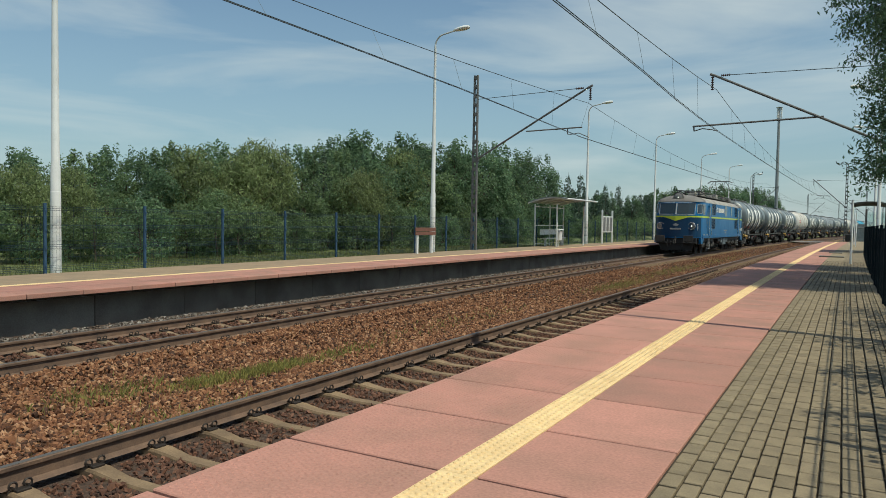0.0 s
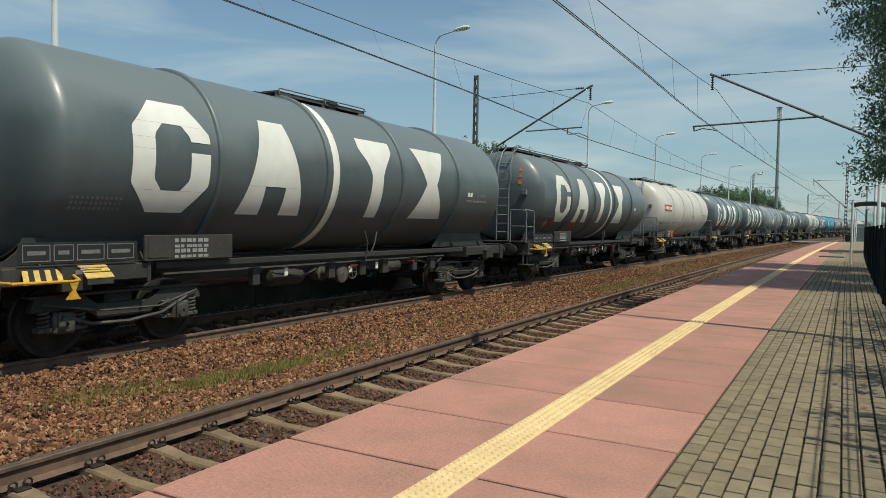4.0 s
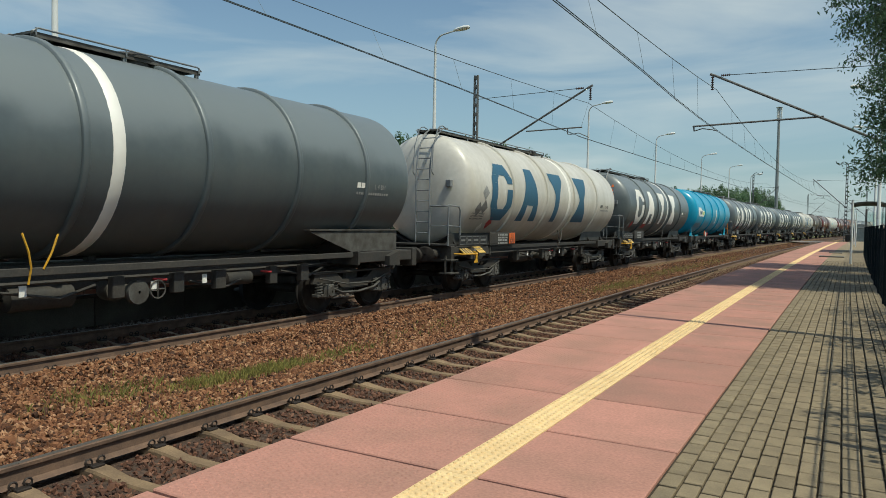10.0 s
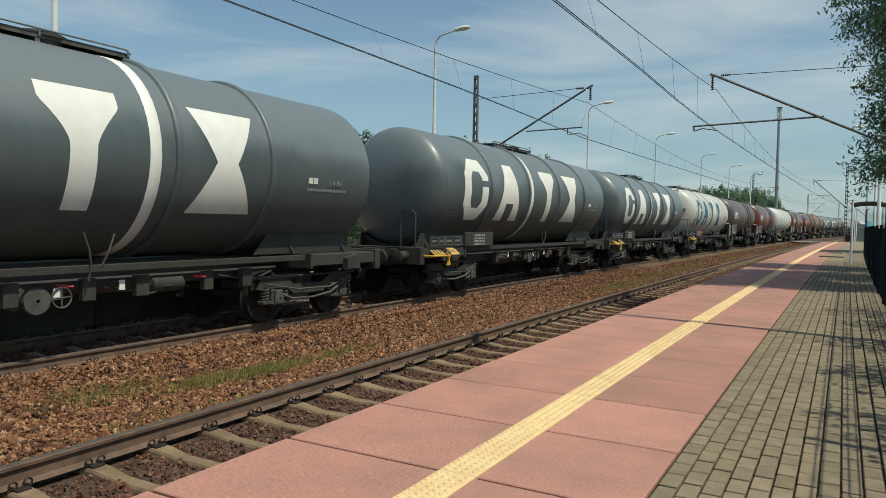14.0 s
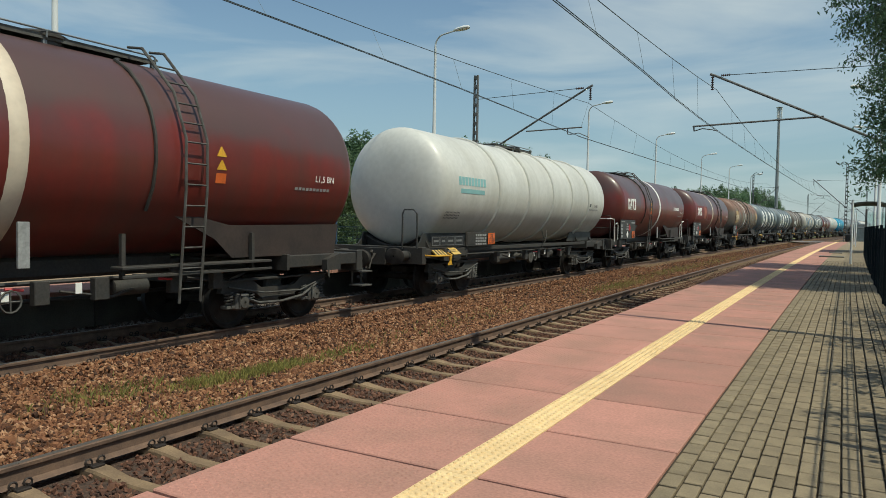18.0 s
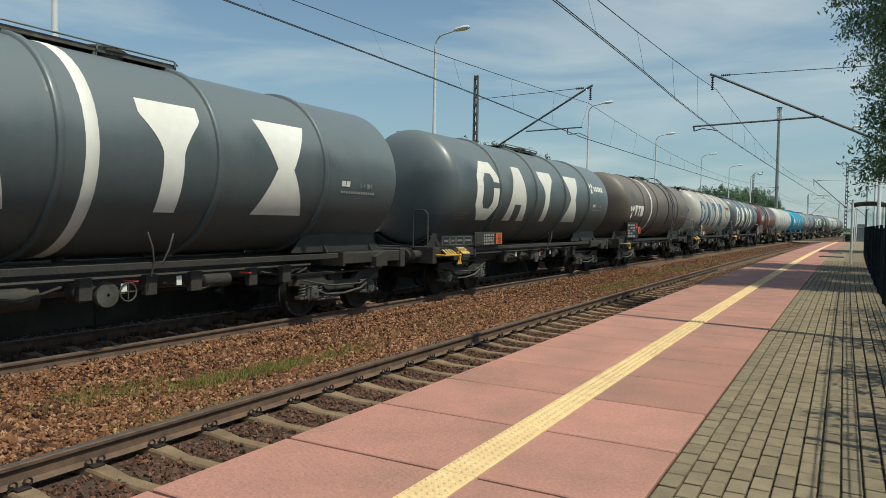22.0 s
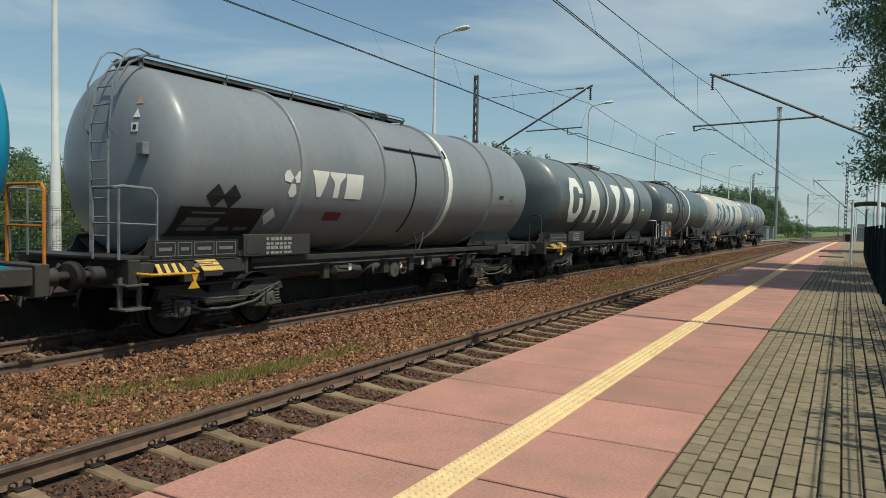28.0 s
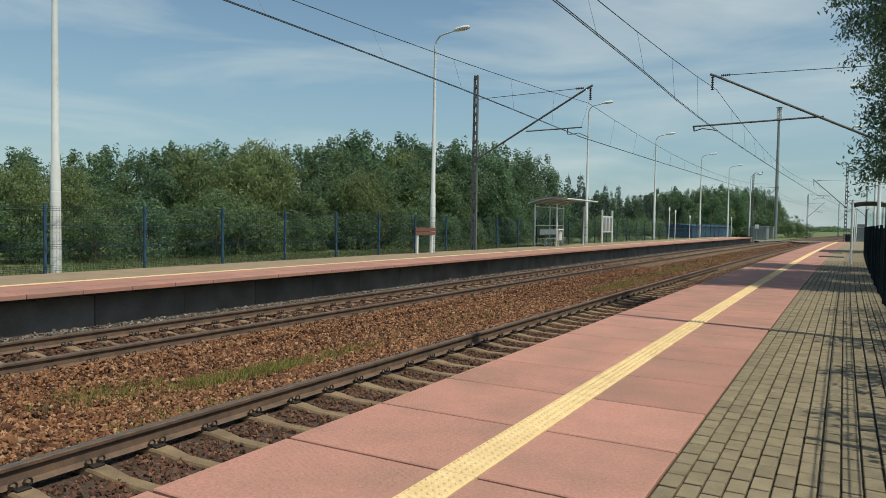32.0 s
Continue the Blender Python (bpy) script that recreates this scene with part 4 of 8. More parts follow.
def info_board(m):
    b = thing("notice_board", m, "white framed timetable board on two posts", "notice board")
    for y in (-1.1, 1.1):
        part("post", "board_post", M_WHITE, lambda: Shape().box(-0.05, 0.05, -0.05, 0.05, 0, 2.25, 0.01), b, pose(0, y, 0))
    for y in (-0.7, 0.0, 0.7):
        part("frame", "board_frame", M_WHITE, lambda: Shape().box(-0.03, 0.03, -0.31, 0.31, 0.75, 1.85, 0.01), b, pose(0, y, 0))
        part("poster", "board_poster", M_GALV, lambda: Shape().box(0.031, 0.034, -0.25, 0.25, 0.82, 1.78), b, pose(0, y, 0))
    part("header", "board_header", M_BLACK, lambda: Shape().box(-0.02, 0.02, -0.45, 0.15, 1.98, 2.12, 0.005), b)


info_board(on_line(47.5, -10.0, H_FAR))


def name_sign(m):
    b = thing("station_sign", m, "brown wooden plank sign on two white posts", "sign")
    for y in (-0.55, 0.55):
        part("post", "sign_post", M_WHITE, lambda: Shape().box(-0.045, 0.045, -0.045, 0.045, 0, 0.85, 0.01), b, pose(0, y, 0))
    for i, z in enumerate((0.74, 0.90)):
        part("plank", "sign_plank", M_SIGNBROWN, lambda: Shape().box(0.045, 0.075, -0.78, 0.78, 0, 0.14, 0.008), b, pose(0, 0, z))


M_SIGNBROWN = mat("brown_sign_board", (0.19, 0.085, 0.06), 0.7, second=(0.15, 0.07, 0.05), scale=5, fine=40, bump=0.1)
name_sign(on_line(24.25, -10.2, H_FAR))


def post_sign(m, h, label):
    b = thing("sign_post", m, label, "sign")
    part("post", "thin_post%.1f" % h, M_WHITE, lambda: Shape().tube([(0, 0, 0), (0, 0, h)], 0.035, 8), b)
    part("plate", "thin_plate%.1f" % h, M_WHITE, lambda: Shape().box(-0.03, 0.03, -0.2, 0.2, h - 0.3, h, 0.01), b)


for s, off, h in ((66.0, -10.2, 3.0), (68.3, -10.2, 2.8), (74.5, -10.2, 2.4), (98.0, -10.2, 2.6)):
    post_sign(on_line(s, off, 0.5), h, "white post with a small sign on the far platform")


def blue_building():
    b = thing("shed", on_line(101.0, -15.0, 0.1), "long low blue sheet-metal shed beyond the platform", "shed")
    for k in range(10):
        part("wall_panel", "shed_panel", M_FENCE, lambda: Shape().box(-2.0, 2.0, -1.24, 1.24, 0, 1.7, 0.02), b, pose(0, -11 + 2.5 * k, 0))
    part("roof", "shed_roof", M_FENCE, lambda: Shape().prism([(-2.2, 1.7), (2.2, 1.7), (2.2, 1.76), (0, 2.0), (-2.2, 1.76)], "y", -12.4, 13), b)


blue_building()


def cabin(m, label, w=2.4, l=3.0, h=2.5):
    b = thing("equipment_cabin", m, label, "cabin", "line-side cabins")
    part("body", "cabin_body%.1f" % l, M_GALV, lambda: Shape().box(-w / 2, w / 2, -l / 2, l / 2, 0, h, 0.04), b)
    part("roof", "cabin_roof%.1f" % l, M_GALV, lambda: Shape().box(-w / 2 - 0.12, w / 2 + 0.12, -l / 2 - 0.12, l / 2 + 0.12, h, h + 0.12, 0.02), b)
    part("door", "cabin_door%.1f" % l, M_GALV, lambda: Shape().box(-0.45, 0.45, -l / 2 - 0.03, -l / 2, 0.1, 2.05, 0.01), b)


cabin(on_line(118, -9.6, -0.35), "small grey signalling cabin by the crossing", 2.2, 2.6, 2.2)
cabin(on_line(150, -13.5, -0.4), "small pale grey equipment cabin under the tower", 3.0, 4.0, 2.4)


def radio_tower(m):
    t = thing("radio_tower", m, "tall slim grey steel radio tower", "tower")
    part("shaft", "tower_shaft", M_GALV, lambda: Shape().lathe([(-0.4, 0.34), (12, 0.29), (24.5, 0.22), (25.4, 0.20)], "z", 14), t)
    for k in range(3):
        a = 2 * math.pi * k / 3
        part("aerial", "tower_aerial", M_WHITE, lambda: Shape().box(-0.12, 0.12, -0.15, 0.15, 23.2, 25.3, 0.03), t, pose(0.42 * math.cos(a), 0.42 * math.sin(a), 0))
    for z in (23.0, 25.2):
        part("platform_ring", "tower_ring", M_GALV, lambda: Shape().lathe([(0.0, 0.2), (0.0, 0.62), (0.08, 0.62), (0.08, 0.2)], "z", 16), t, pose(0, 0, z))


radio_tower(on_line(150, -11.9, -0.4))


def warning_sign(m):
    b = thing("crossing_sign", m, "white rectangular plate beside the crossing", "sign")
    part("post", "xs_post", M_GALV, lambda: Shape().tube([(0, 0, 0), (0, 0, 2.0)], 0.05, 8), b)
    part("plate", "xs_plate", M_WHITE, lambda: Shape().box(-0.25, 0.25, -0.03, 0.03, 1.9, 2.5, 0.02), b)


warning_sign(on_line(112, -9.2, -0.3))


# wire fence along the near platform
def side_fence():
    f = thing("fence", pose(0, 0, 0), "dark welded wire fence along the near platform's back edge", "fence")

    def post():
        return Shape().box(-0.03, 0.03, -0.03, 0.03, -0.2, 1.38, 0.006)

    def panel():
        sh = Shape()
        L = 2.38
        for i in range(48):
            y = -L / 2 + L * i / 47
            sh.box(-0.003, 0.003, y - 0.003, y + 0.003, 0.02, 1.31)
        for z in (0.06, 0.26, 0.46, 0.54, 0.72, 0.92, 1.00, 1.22, 1.29):
            sh.box(0.003, 0.010, -L / 2, L / 2, z, z + 0.007)
        return sh
    for i in range(-3, 16):
        s = 4.76 + 2.41 * i
        part("post", "side_fence_post", M_SIDEWIRE, post, f, on_line(s, 5.13, H_NEAR))
        part("mesh_panel", "side_fence_panel", M_SIDEWIRE, panel, f, on_line(s + 1.205, 5.13, H_NEAR), smooth=0)


side_fence()


def speaker_post(m):
    b = thing("loudspeaker_post", m, "slim white post carrying a dark box", "post")
    part("post", "sp_post", M_WHITE, lambda: Shape().tube([(0, 0, 0), (0, 0, 2.35)], 0.042, 10), b)
    part("box", "sp_box", M_BLACK, lambda: Shape().box(-0.20, -0.03, -0.08, 0.08, 0.82, 1.10, 0.02), b, label="dark control box")


speaker_post(on_line(30.0, 4.62, H_NEAR))
for s, off in ((60, 4.6), (66, 4.4)):
    post_sign(on_line(s, off, H_NEAR), 2.6, "white post with a small sign on the near platform")
cabin(on_line(90, 4.6, 0.3), "small blue-grey cabin at the platform end", 1.6, 2.0, 1.6)

# ---- trees ----
def leaf_cloud(rng, clumps, n, size, droop=0.0):
    """n small leaves scattered on the shells of clumps (centre, radii)."""
    cs = np.array([c for c, r in clumps])
    rs = np.array([r for c, r in clumps])
    w = (rs.prod(1)) ** (2 / 3)
    pick = rng.choice(len(cs), n, p=w / w.sum())
    d = rng.normal(size=(n, 3))
    d /= np.linalg.norm(d, axis=1, keepdims=True)
    rad = rng.uniform(0.45, 1.0, (n, 1)) ** 0.5 * rng.uniform(0.85, 1.12, (n, 1))
    pos = cs[pick] + d * rs[pick] * rad
    # leaves face outwards and up, each with a tilt of its own
    face = d * 0.8 + rng.normal(size=(n, 3)) * 0.55 + np.array([0.0, 0.0, 0.55])
    a = np.cross(face, rng.normal(size=(n, 3)))
    if droop:
        a[:, 2] -= droop
    a /= np.linalg.norm(a, axis=1, keepdims=True)
    b = np.cross(a, face)
    b /= np.linalg.norm(b, axis=1, keepdims=True)
    s = rng.uniform(0.6, 1.25, (n, 1)) * size
    long = 1.0 + droop * 1.2
    v = np.stack([pos - a * s * 0.5 * long, pos + b * s * 0.30, pos + a * s * 0.5 * long, pos - b * s * 0.30], 1).reshape(-1, 3)
    return v


def quad_mesh(name, v, material):
    n = len(v) // 4
    me = bpy.data.meshes.new(name)
    me.vertices.add(len(v))
    me.vertices.foreach_set("co", np.ascontiguousarray(v, dtype=np.float32).ravel())
    me.loops.add(n * 4)
    me.loops.foreach_set("vertex_index", np.arange(n * 4))
    me.polygons.add(n)
    me.polygons.foreach_set("loop_start", np.arange(0, n * 4, 4))
    me.update(calc_edges=True)
    me.materials.append(material)
    return me


def broadleaf(key, seed, h, w, material, leaves=3800, size=0.22, low=0.12, droop=0.0, clumps=26):
    """Meshes of a tapered trunk with limbs and an uneven crown."""
    rng = np.random.default_rng(seed)
    cl = []
    sh = Shape()
    top = h * 0.8
    sh.tube([(0, 0, -0.3), (0.04 * w, 0, h * 0.3), (0.0, 0.05 * w, top)], [0.035 * h * 0.5, 0.028 * h * 0.5, 0.01], 8)
    for i in range(clumps):
        t = rng.uniform(low, 1.0)
        ang = rng.uniform(0, 2 * math.pi)
        env = w * 0.5 * (math.sin(math.pi * min(1, 0.18 + 0.80 * t)) ** 0.6)
        r = env * rng.uniform(0.35, 0.95)
        c = (r * math.cos(ang), r * math.sin(ang), h * t * 0.93)
        q = w * rng.uniform(0.10, 0.20)
        cl.append((c, (q, q, q * rng.uniform(0.7, 1.2) * (1.5 if droop else 1))))
        if i % 2 == 0:
            z0 = max(0.15 * h, c[2] - 0.25 * h)
            sh.tube([(0.02 * w, 0, min(z0, top)), (c[0] * 0.55, c[1] * 0.55, (z0 + c[2]) / 2 + 0.05 * h), c], [0.013 * h * 0.5, 0.009 * h * 0.5, 0.004 * h * 0.5], 5)
    for i in range(7):
        ang = rng.uniform(0, 2 * math.pi)
        r = w * rng.uniform(0.0, 0.25)
        cl.append(((r * math.cos(ang), r * math.sin(ang), h * rng.uniform(0.93, 1.03)), (w * 0.055, w * 0.055, h * 0.07)))
    v = leaf_cloud(rng, cl, leaves, size, droop)
    return sh.mesh(key + "_trunk", M_BARK, 50), quad_mesh(key + "_crown", v, material)


def conifer(key, seed, h, w, material, leaves=2600):
    rng = np.random.default_rng(seed)
    sh = Shape().tube([(0, 0, -0.3), (0, 0, h)], [0.016 * h, 0.006], 6)
    cl = []
    tiers = 15
    for i in range(tiers):
        t = 0.08 + 0.9 * i / tiers
        r = w * 0.5 * (1 - t) ** 0.85 + 0.08
        k = 7 if i < 10 else 5
        for j in range(k):
            a = 2 * math.pi * (j + rng.uniform(-0.3, 0.3)) / k
            rr = r * rng.uniform(0.55, 0.95)
            cl.append(((rr * math.cos(a), rr * math.sin(a), h * t - 0.10 * rr), (0.32 * r + 0.08, 0.32 * r + 0.08, 0.05 * h * rng.uniform(0.6, 1.0))))
    v = leaf_cloud(rng, cl, leaves, 0.26 if h > 6 else 0.2, 0.25)
    return sh.mesh(key + "_trunk", M_BARK, 50), quad_mesh(key + "_crown", v, material)


KINDS = {
    "round": broadleaf("round", 1, 6.0, 5.0, M_LEAF, 6200, 0.20, 0.06),
    "round2": broadleaf("round2", 2, 6.0, 5.2, M_LEAFDARK, 6200, 0.20, 0.06),
    "tall": broadleaf("tall", 3, 8.0, 5.0, M_LEAF, 6000, 0.24, 0.1),
    "tall2": broadleaf("tall2", 4, 8.0, 5.6, M_LEAFDARK, 6600, 0.23, 0.1, 0.0, 34),
    "willow": broadleaf("willow", 5, 6.0, 5.2, M_LEAFWILLOW, 8500, 0.13, 0.12, 0.8, 34),
    "bush": broadleaf("bush", 6, 3.0, 3.6, M_LEAF, 4600, 0.13, 0.04),
    "bush2": broadleaf("bush2", 7, 3.0, 3.8, M_LEAFDARK, 4600, 0.13, 0.04),
    "spire": broadleaf("spire", 15, 7.0, 3.2, M_LEAF, 4200, 0.20, 0.1, 0.0, 30),
    "sapling": broadleaf("sapling", 12, 3.4, 2.2, M_LEAFDARK, 1500, 0.10, 0.35),
    "pine": conifer("pine", 8, 9.0, 3.6, M_NEEDLE),
    "pine2": conifer("pine2", 9, 9.0, 3.0, M_NEEDLE),
}
LABELS = {"round": "leafy green tree behind the platform fence", "round2": "dense dark green tree behind the fence", "tall": "tall slender green tree in the hedge row", "tall2": "tall dark green tree beside the shelter",
          "willow": "pale yellow-green willow with drooping twigs", "bush": "low green shrub along the fence", "bush2": "dark green shrub at the wood's edge", "spire": "slim young tree with a pointed crown", "sapling": "unseen leafy sapling, added to shade the near paving", "pine": "dark green conifer in the distance", "pine2": "slim dark conifer in the distance"}
CATS = {"bush": "shrub", "bush2": "shrub", "pine": "conifer", "pine2": "conifer"}


def tree(kind, s, off, k, z=0.4, turn=0.0, kz=1.0):
    x, y = line_xy(s, off)
    t = thing("shrub" if kind.startswith("bush") else "tree", pose(x, y, z, 0, 0, turn), LABELS[kind], CATS.get(kind, "tree"), "line-side trees")
    t.scale = (k, k, k * kz)
    for nm, me in zip(("trunk", "crown"), KINDS[kind]):
        ob = new(nm, me)
        ob.parent = t
    return t


rt = random.Random(11)


def row_height(s):
    """How tall the row of trees stands along the line."""
    return 1.9 + 0.10 * max(0.0, s - 6) - (0.0 if s < 44 else 0.35 * (s - 44))


# the row behind the fence: shrubs, then taller trees
for s in np.arange(-8, 47, 1.55):
    tree(rt.choice(["bush", "bush2", "bush"]), s + rt.uniform(-0.5, 0.5), rt.uniform(-16.2, -14.6), rt.uniform(0.55, 0.78), turn=rt.uniform(0, 360))
for s in np.arange(-6, 48, 1.9):
    h = row_height(s) * rt.uniform(0.92, 1.08)
    tree(rt.choice(["round", "round2", "round"]), s + rt.uniform(-0.6, 0.6), rt.uniform(-19.0, -17.0), h / 6.0, turn=rt.uniform(0, 360), kz=rt.uniform(0.95, 1.1))
for s in list(np.arange(-4, 50, 1.35)) + [1.0, 3.0, 5.2, 7.1, 9.3, 11.2, 12.2, 13.4]:
    h = row_height(s) * rt.uniform(1.08, 1.24)
    kind = rt.choice(["tall", "spire", "spire", "tall2", "pine", "pine2"])
    tree(kind, s + rt.uniform(-0.6, 0.6), rt.uniform(-24.5, -20.5), h / {"tall": 8.0, "tall2": 8.0, "spire": 7.0, "pine": 9.0, "pine2": 9.0}[kind] * 1.02, turn=rt.uniform(0, 360))
for s in np.arange(-4, 54, 1.5):
    h = row_height(s) * rt.uniform(1.16, 1.34)
    kind = rt.choice(["tall", "tall2", "pine", "round2"])
    tree(kind, s + rt.uniform(-0.5, 0.5), rt.uniform(-29, -25.5), h / {"tall": 8.0, "tall2": 8.0, "pine": 9.0, "round2": 6.0}[kind], turn=rt.uniform(0, 360))
for s, off, k in ((11.8, -16.2, 0.46), (13.6, -16.8, 0.46), (20.6, -16.6, 0.64), (22.4, -17.2, 0.74), (18.8, -17.5, 0.64), (27.3, -15.9, 0.58), (28.6, -16.4, 0.62), (34, -18, 0.86)):
    tree("willow", s, off, k, turn=rt.uniform(0, 360))
for s, off, k in ((44.5, -17.6, 0.74), (46.6, -16.4, 0.66), (48.5, -17.0, 0.5), (36.5, -17.6, 0.72), (39, -17.2, 0.78), (41.3, -16.4, 0.78), (38, -20, 0.82), (42.6, -15.6, 0.62), (33.5, -19, 0.70)):
    tree("tall2", s, off, k, turn=rt.uniform(0, 360))
for s, off, k in ((52.0, -17.2, 0.80), (50.0, -18.0, 0.84), (54.5, -17.6, 0.74), (47.5, -18.6, 0.85)):
    tree("tall2", s, off, k, turn=rt.uniform(0, 360))
for s, off, k in ((46, -14.0, 0.45), (49, -13.6, 0.5), (52, -13.4, 0.62), (56, -13.4, 0.7), (60, -13.4, 0.62), (64, -13.2, 0.65), (69, -13.4, 0.7), (74, -13.2, 0.7)):
    tree("bush", s, off, k, turn=rt.uniform(0, 360))
# the wood beyond the platform
for s in np.arange(60, 118, 1.5):
    kind = rt.choice(["pine", "pine", "pine2", "tall2"])
    top = (0.046 * s + 1.55) * rt.uniform(0.86, 1.05)
    tree(kind, s, rt.uniform(-23, -19), top / (8.0 if kind == "tall2" else 9.0), turn=rt.uniform(0, 360), z=0.1)
for s in np.arange(112, 198, 2.0):
    kind = rt.choice(["tall2", "tall", "tall2", "pine"])
    top = (0.050 * s + 1.6) * rt.uniform(0.84, 1.04) * (1.0 if s < 178 else 1.0 - (s - 178) / 45)
    tree(kind, s, rt.uniform(-24, -16), top / (9.0 if kind == "pine" else 8.0), turn=rt.uniform(0, 360), z=-0.3)
for s in np.arange(56, 150, 2.0):
    tree(rt.choice(["pine", "pine2"]), s + rt.uniform(-0.8, 0.8), rt.uniform(-27, -22), rt.uniform(0.42, 0.62) + 0.0022 * (s - 56), turn=rt.uniform(0, 360), z=0.2)
for i in range(80):
    s = rt.uniform(62, 140)
    tree(rt.choice(["pine", "pine2", "pine", "tall2"]), s, rt.uniform(-60, -24) if s < 100 else rt.uniform(-50, -20), rt.uniform(0.55, 0.85), turn=rt.uniform(0, 360), z=0.1)
for s, off, k in ((66, -20, 0.72), (72, -21, 0.78), (76, -22, 0.66), (80, -21, 0.7), (88, -22, 0.74)):
    tree("pine", s, off, k, turn=rt.uniform(0, 360))
for s, off, k in ((128, -20, 1.05), (134, -19, 1.1), (141, -18.5, 1.1), (147, -20, 1.0), (124, -24, 1.0), (152, -18, 0.8)):
    tree("tall2", s, off, k, turn=rt.uniform(0, 360), z=-0.1)
tree("round", 172, -11.0, 0.95, z=-0.4, kz=0.80)
tree("bush2", 176, -9.6, 1.0, z=-0.4)
tree("bush", 169, -12.4, 1.2, z=-0.4)
# low far woods to the horizon
rng_far = np.random.default_rng(21)
far_clumps = []
for i in range(420):
    t = rng_far.uniform(0, 1)
    x, y = -420 + 640 * t, 520 + rng_far.uniform(-60, 120)
    far_clumps.append(((x, y, rng_far.uniform(0, 1.5)), (rng_far.uniform(5, 9), 5.0, rng_far.uniform(1.2, 2.8))))
tagged(new("far_woods", quad_mesh("far_woods", leaf_cloud(rng_far, far_clumps, 42000, 1.6), M_LEAFDARK)), "low dark woods along the horizon", "woods", kind="stuff")


# the tree beside the near platform, its twigs hanging over the fence
def platform_tree():
    rng = np.random.default_rng(31)
    base = Vector((6.37, 17.6, 0.4))
    t = thing("tree", pose(*base), "dark leafy tree leaning over the near platform fence", "tree")
    sh = Shape()
    sh.tube([(0, 0, -0.3), (-0.12, 0.1, 1.6), (-0.18, 0.2, 3.4), (0.1, 0.3, 8.6)], [0.13, 0.11, 0.085, 0.03], 10)
    sh.tube([(0.35, 0.3, -0.3), (0.28, 0.4, 1.8), (0.45, 0.5, 4.5)], [0.08, 0.07, 0.03], 8)
    v = []
    for i in range(680):
        z = rng.uniform(2.75, 9.8)
        reach = 1.80 + 0.30 * math.sin((z - 5.5) * 0.9) + rng.uniform(-0.75, 0.20)
        ang = rng.uniform(0, 2 * math.pi)
        tip = Vector((math.cos(ang) * reach - 0.1, math.sin(ang) * reach + 0.2, z - rng.uniform(0.0, 0.55)))
        mid = Vector((tip.x * 0.5, tip.y * 0.5, z + 0.18))
        root = Vector((-0.1, 0.2, max(2.2, z - 0.5)))
        if i % 2 == 0:
            sh.tube([root, mid, tip], [0.02, 0.012, 0.004], 4)
        m = 150
        q = 1.02 - 0.72 * rng.uniform(0.0, 1.0, (m, 1)) ** 1.4
        a, b, c = np.array(root), np.array(mid), np.array(tip)
        pos = (1 - q) ** 2 * a + 2 * q * (1 - q) * b + q ** 2 * c + rng.normal(0, 0.10, (m, 3))
        ax = rng.normal(size=(m, 3)) + np.array([0, 0, -0.9])
        ax /= np.linalg.norm(ax, axis=1, keepdims=True)
        bx = np.cross(ax, rng.normal(size=(m, 3)))
        bx /= np.linalg.norm(bx, axis=1, keepdims=True)
        s = rng.uniform(0.06, 0.105, (m, 1))
        v.append(np.stack([pos - ax * s * 0.6, pos + bx * s * 0.215, pos + ax * s * 0.6, pos - bx * s * 0.215], 1).reshape(-1, 3))
    for nm, me in (("trunk", sh.mesh("platform_tree_trunk", M_BARK, 50)), ("crown", quad_mesh("platform_tree_crown", np.concatenate(v), M_LEAFDARK))):
        ob = new(nm, me)
        ob.parent = t
    return t


PTREE = platform_tree()
for x, y, turn in ((7.6, 21.4, 120), (7.5, 25.6, 40)):
    copy_thing(PTREE, pose(x, y, 0.4, 0, 0, turn))
# unseen saplings and half-size trees, added to cast leaf shade on the paving
for s in (5.1, 7.0, 8.9, 10.8, 12.6):
    tree("sapling", s, 6.75 + rt.uniform(-0.1, 0.15), rt.uniform(1.0, 1.12), turn=rt.uniform(0, 360))
for x, y, turn, k in ((8.3, 7.4, 75, 0.5), (8.4, 10.2, 10, 0.5)):
    low = copy_thing(PTREE, pose(x, y, 0.4, 0, 0, turn))
    low.scale = (k, k, k)


def tufts():
    rng = np.random.default_rng(41)
    n = 26000
    s, off = rng.uniform(2, 40, n), rng.uniform(-14.5, -10.72, n)
    xy = np.array([line_xy(a, b) for a, b in zip(s, off)])
    z = 0.43
    h = rng.uniform(0.05, 0.22, n) * np.where(off > -11.2, 1.2, 0.8)
    th = rng.uniform(0, 6.28, n)
    w = 0.009
    dx, dy = np.cos(th), np.sin(th)
    lean = rng.uniform(0, 0.5, n) * h
    v = np.stack([np.stack([xy[:, 0] - dy * w, xy[:, 1] + dx * w, np.full(n, z)], 1), np.stack([xy[:, 0] + dy * w, xy[:, 1] - dx * w, np.full(n, z)], 1),
                  np.stack([xy[:, 0] + dx * lean + dy * w * .3, xy[:, 1] + dy * lean, z + h], 1), np.stack([xy[:, 0] + dx * lean * .9 - dy * w * .3, xy[:, 1] + dy * lean, z + h * .97], 1)], 1).reshape(-1, 3)
    tagged(new("grass_tufts", quad_mesh("grass_tufts", v, M_BLADE)), "long green grass along the fence foot", "grass", kind="stuff")


tufts()

# ---- the train ----
TR, TZ, KN = 1.455, 2.70, 6.2          # tank radius, axis height, half length to the knuckles
HALF = 7.46                            # half length over buffers


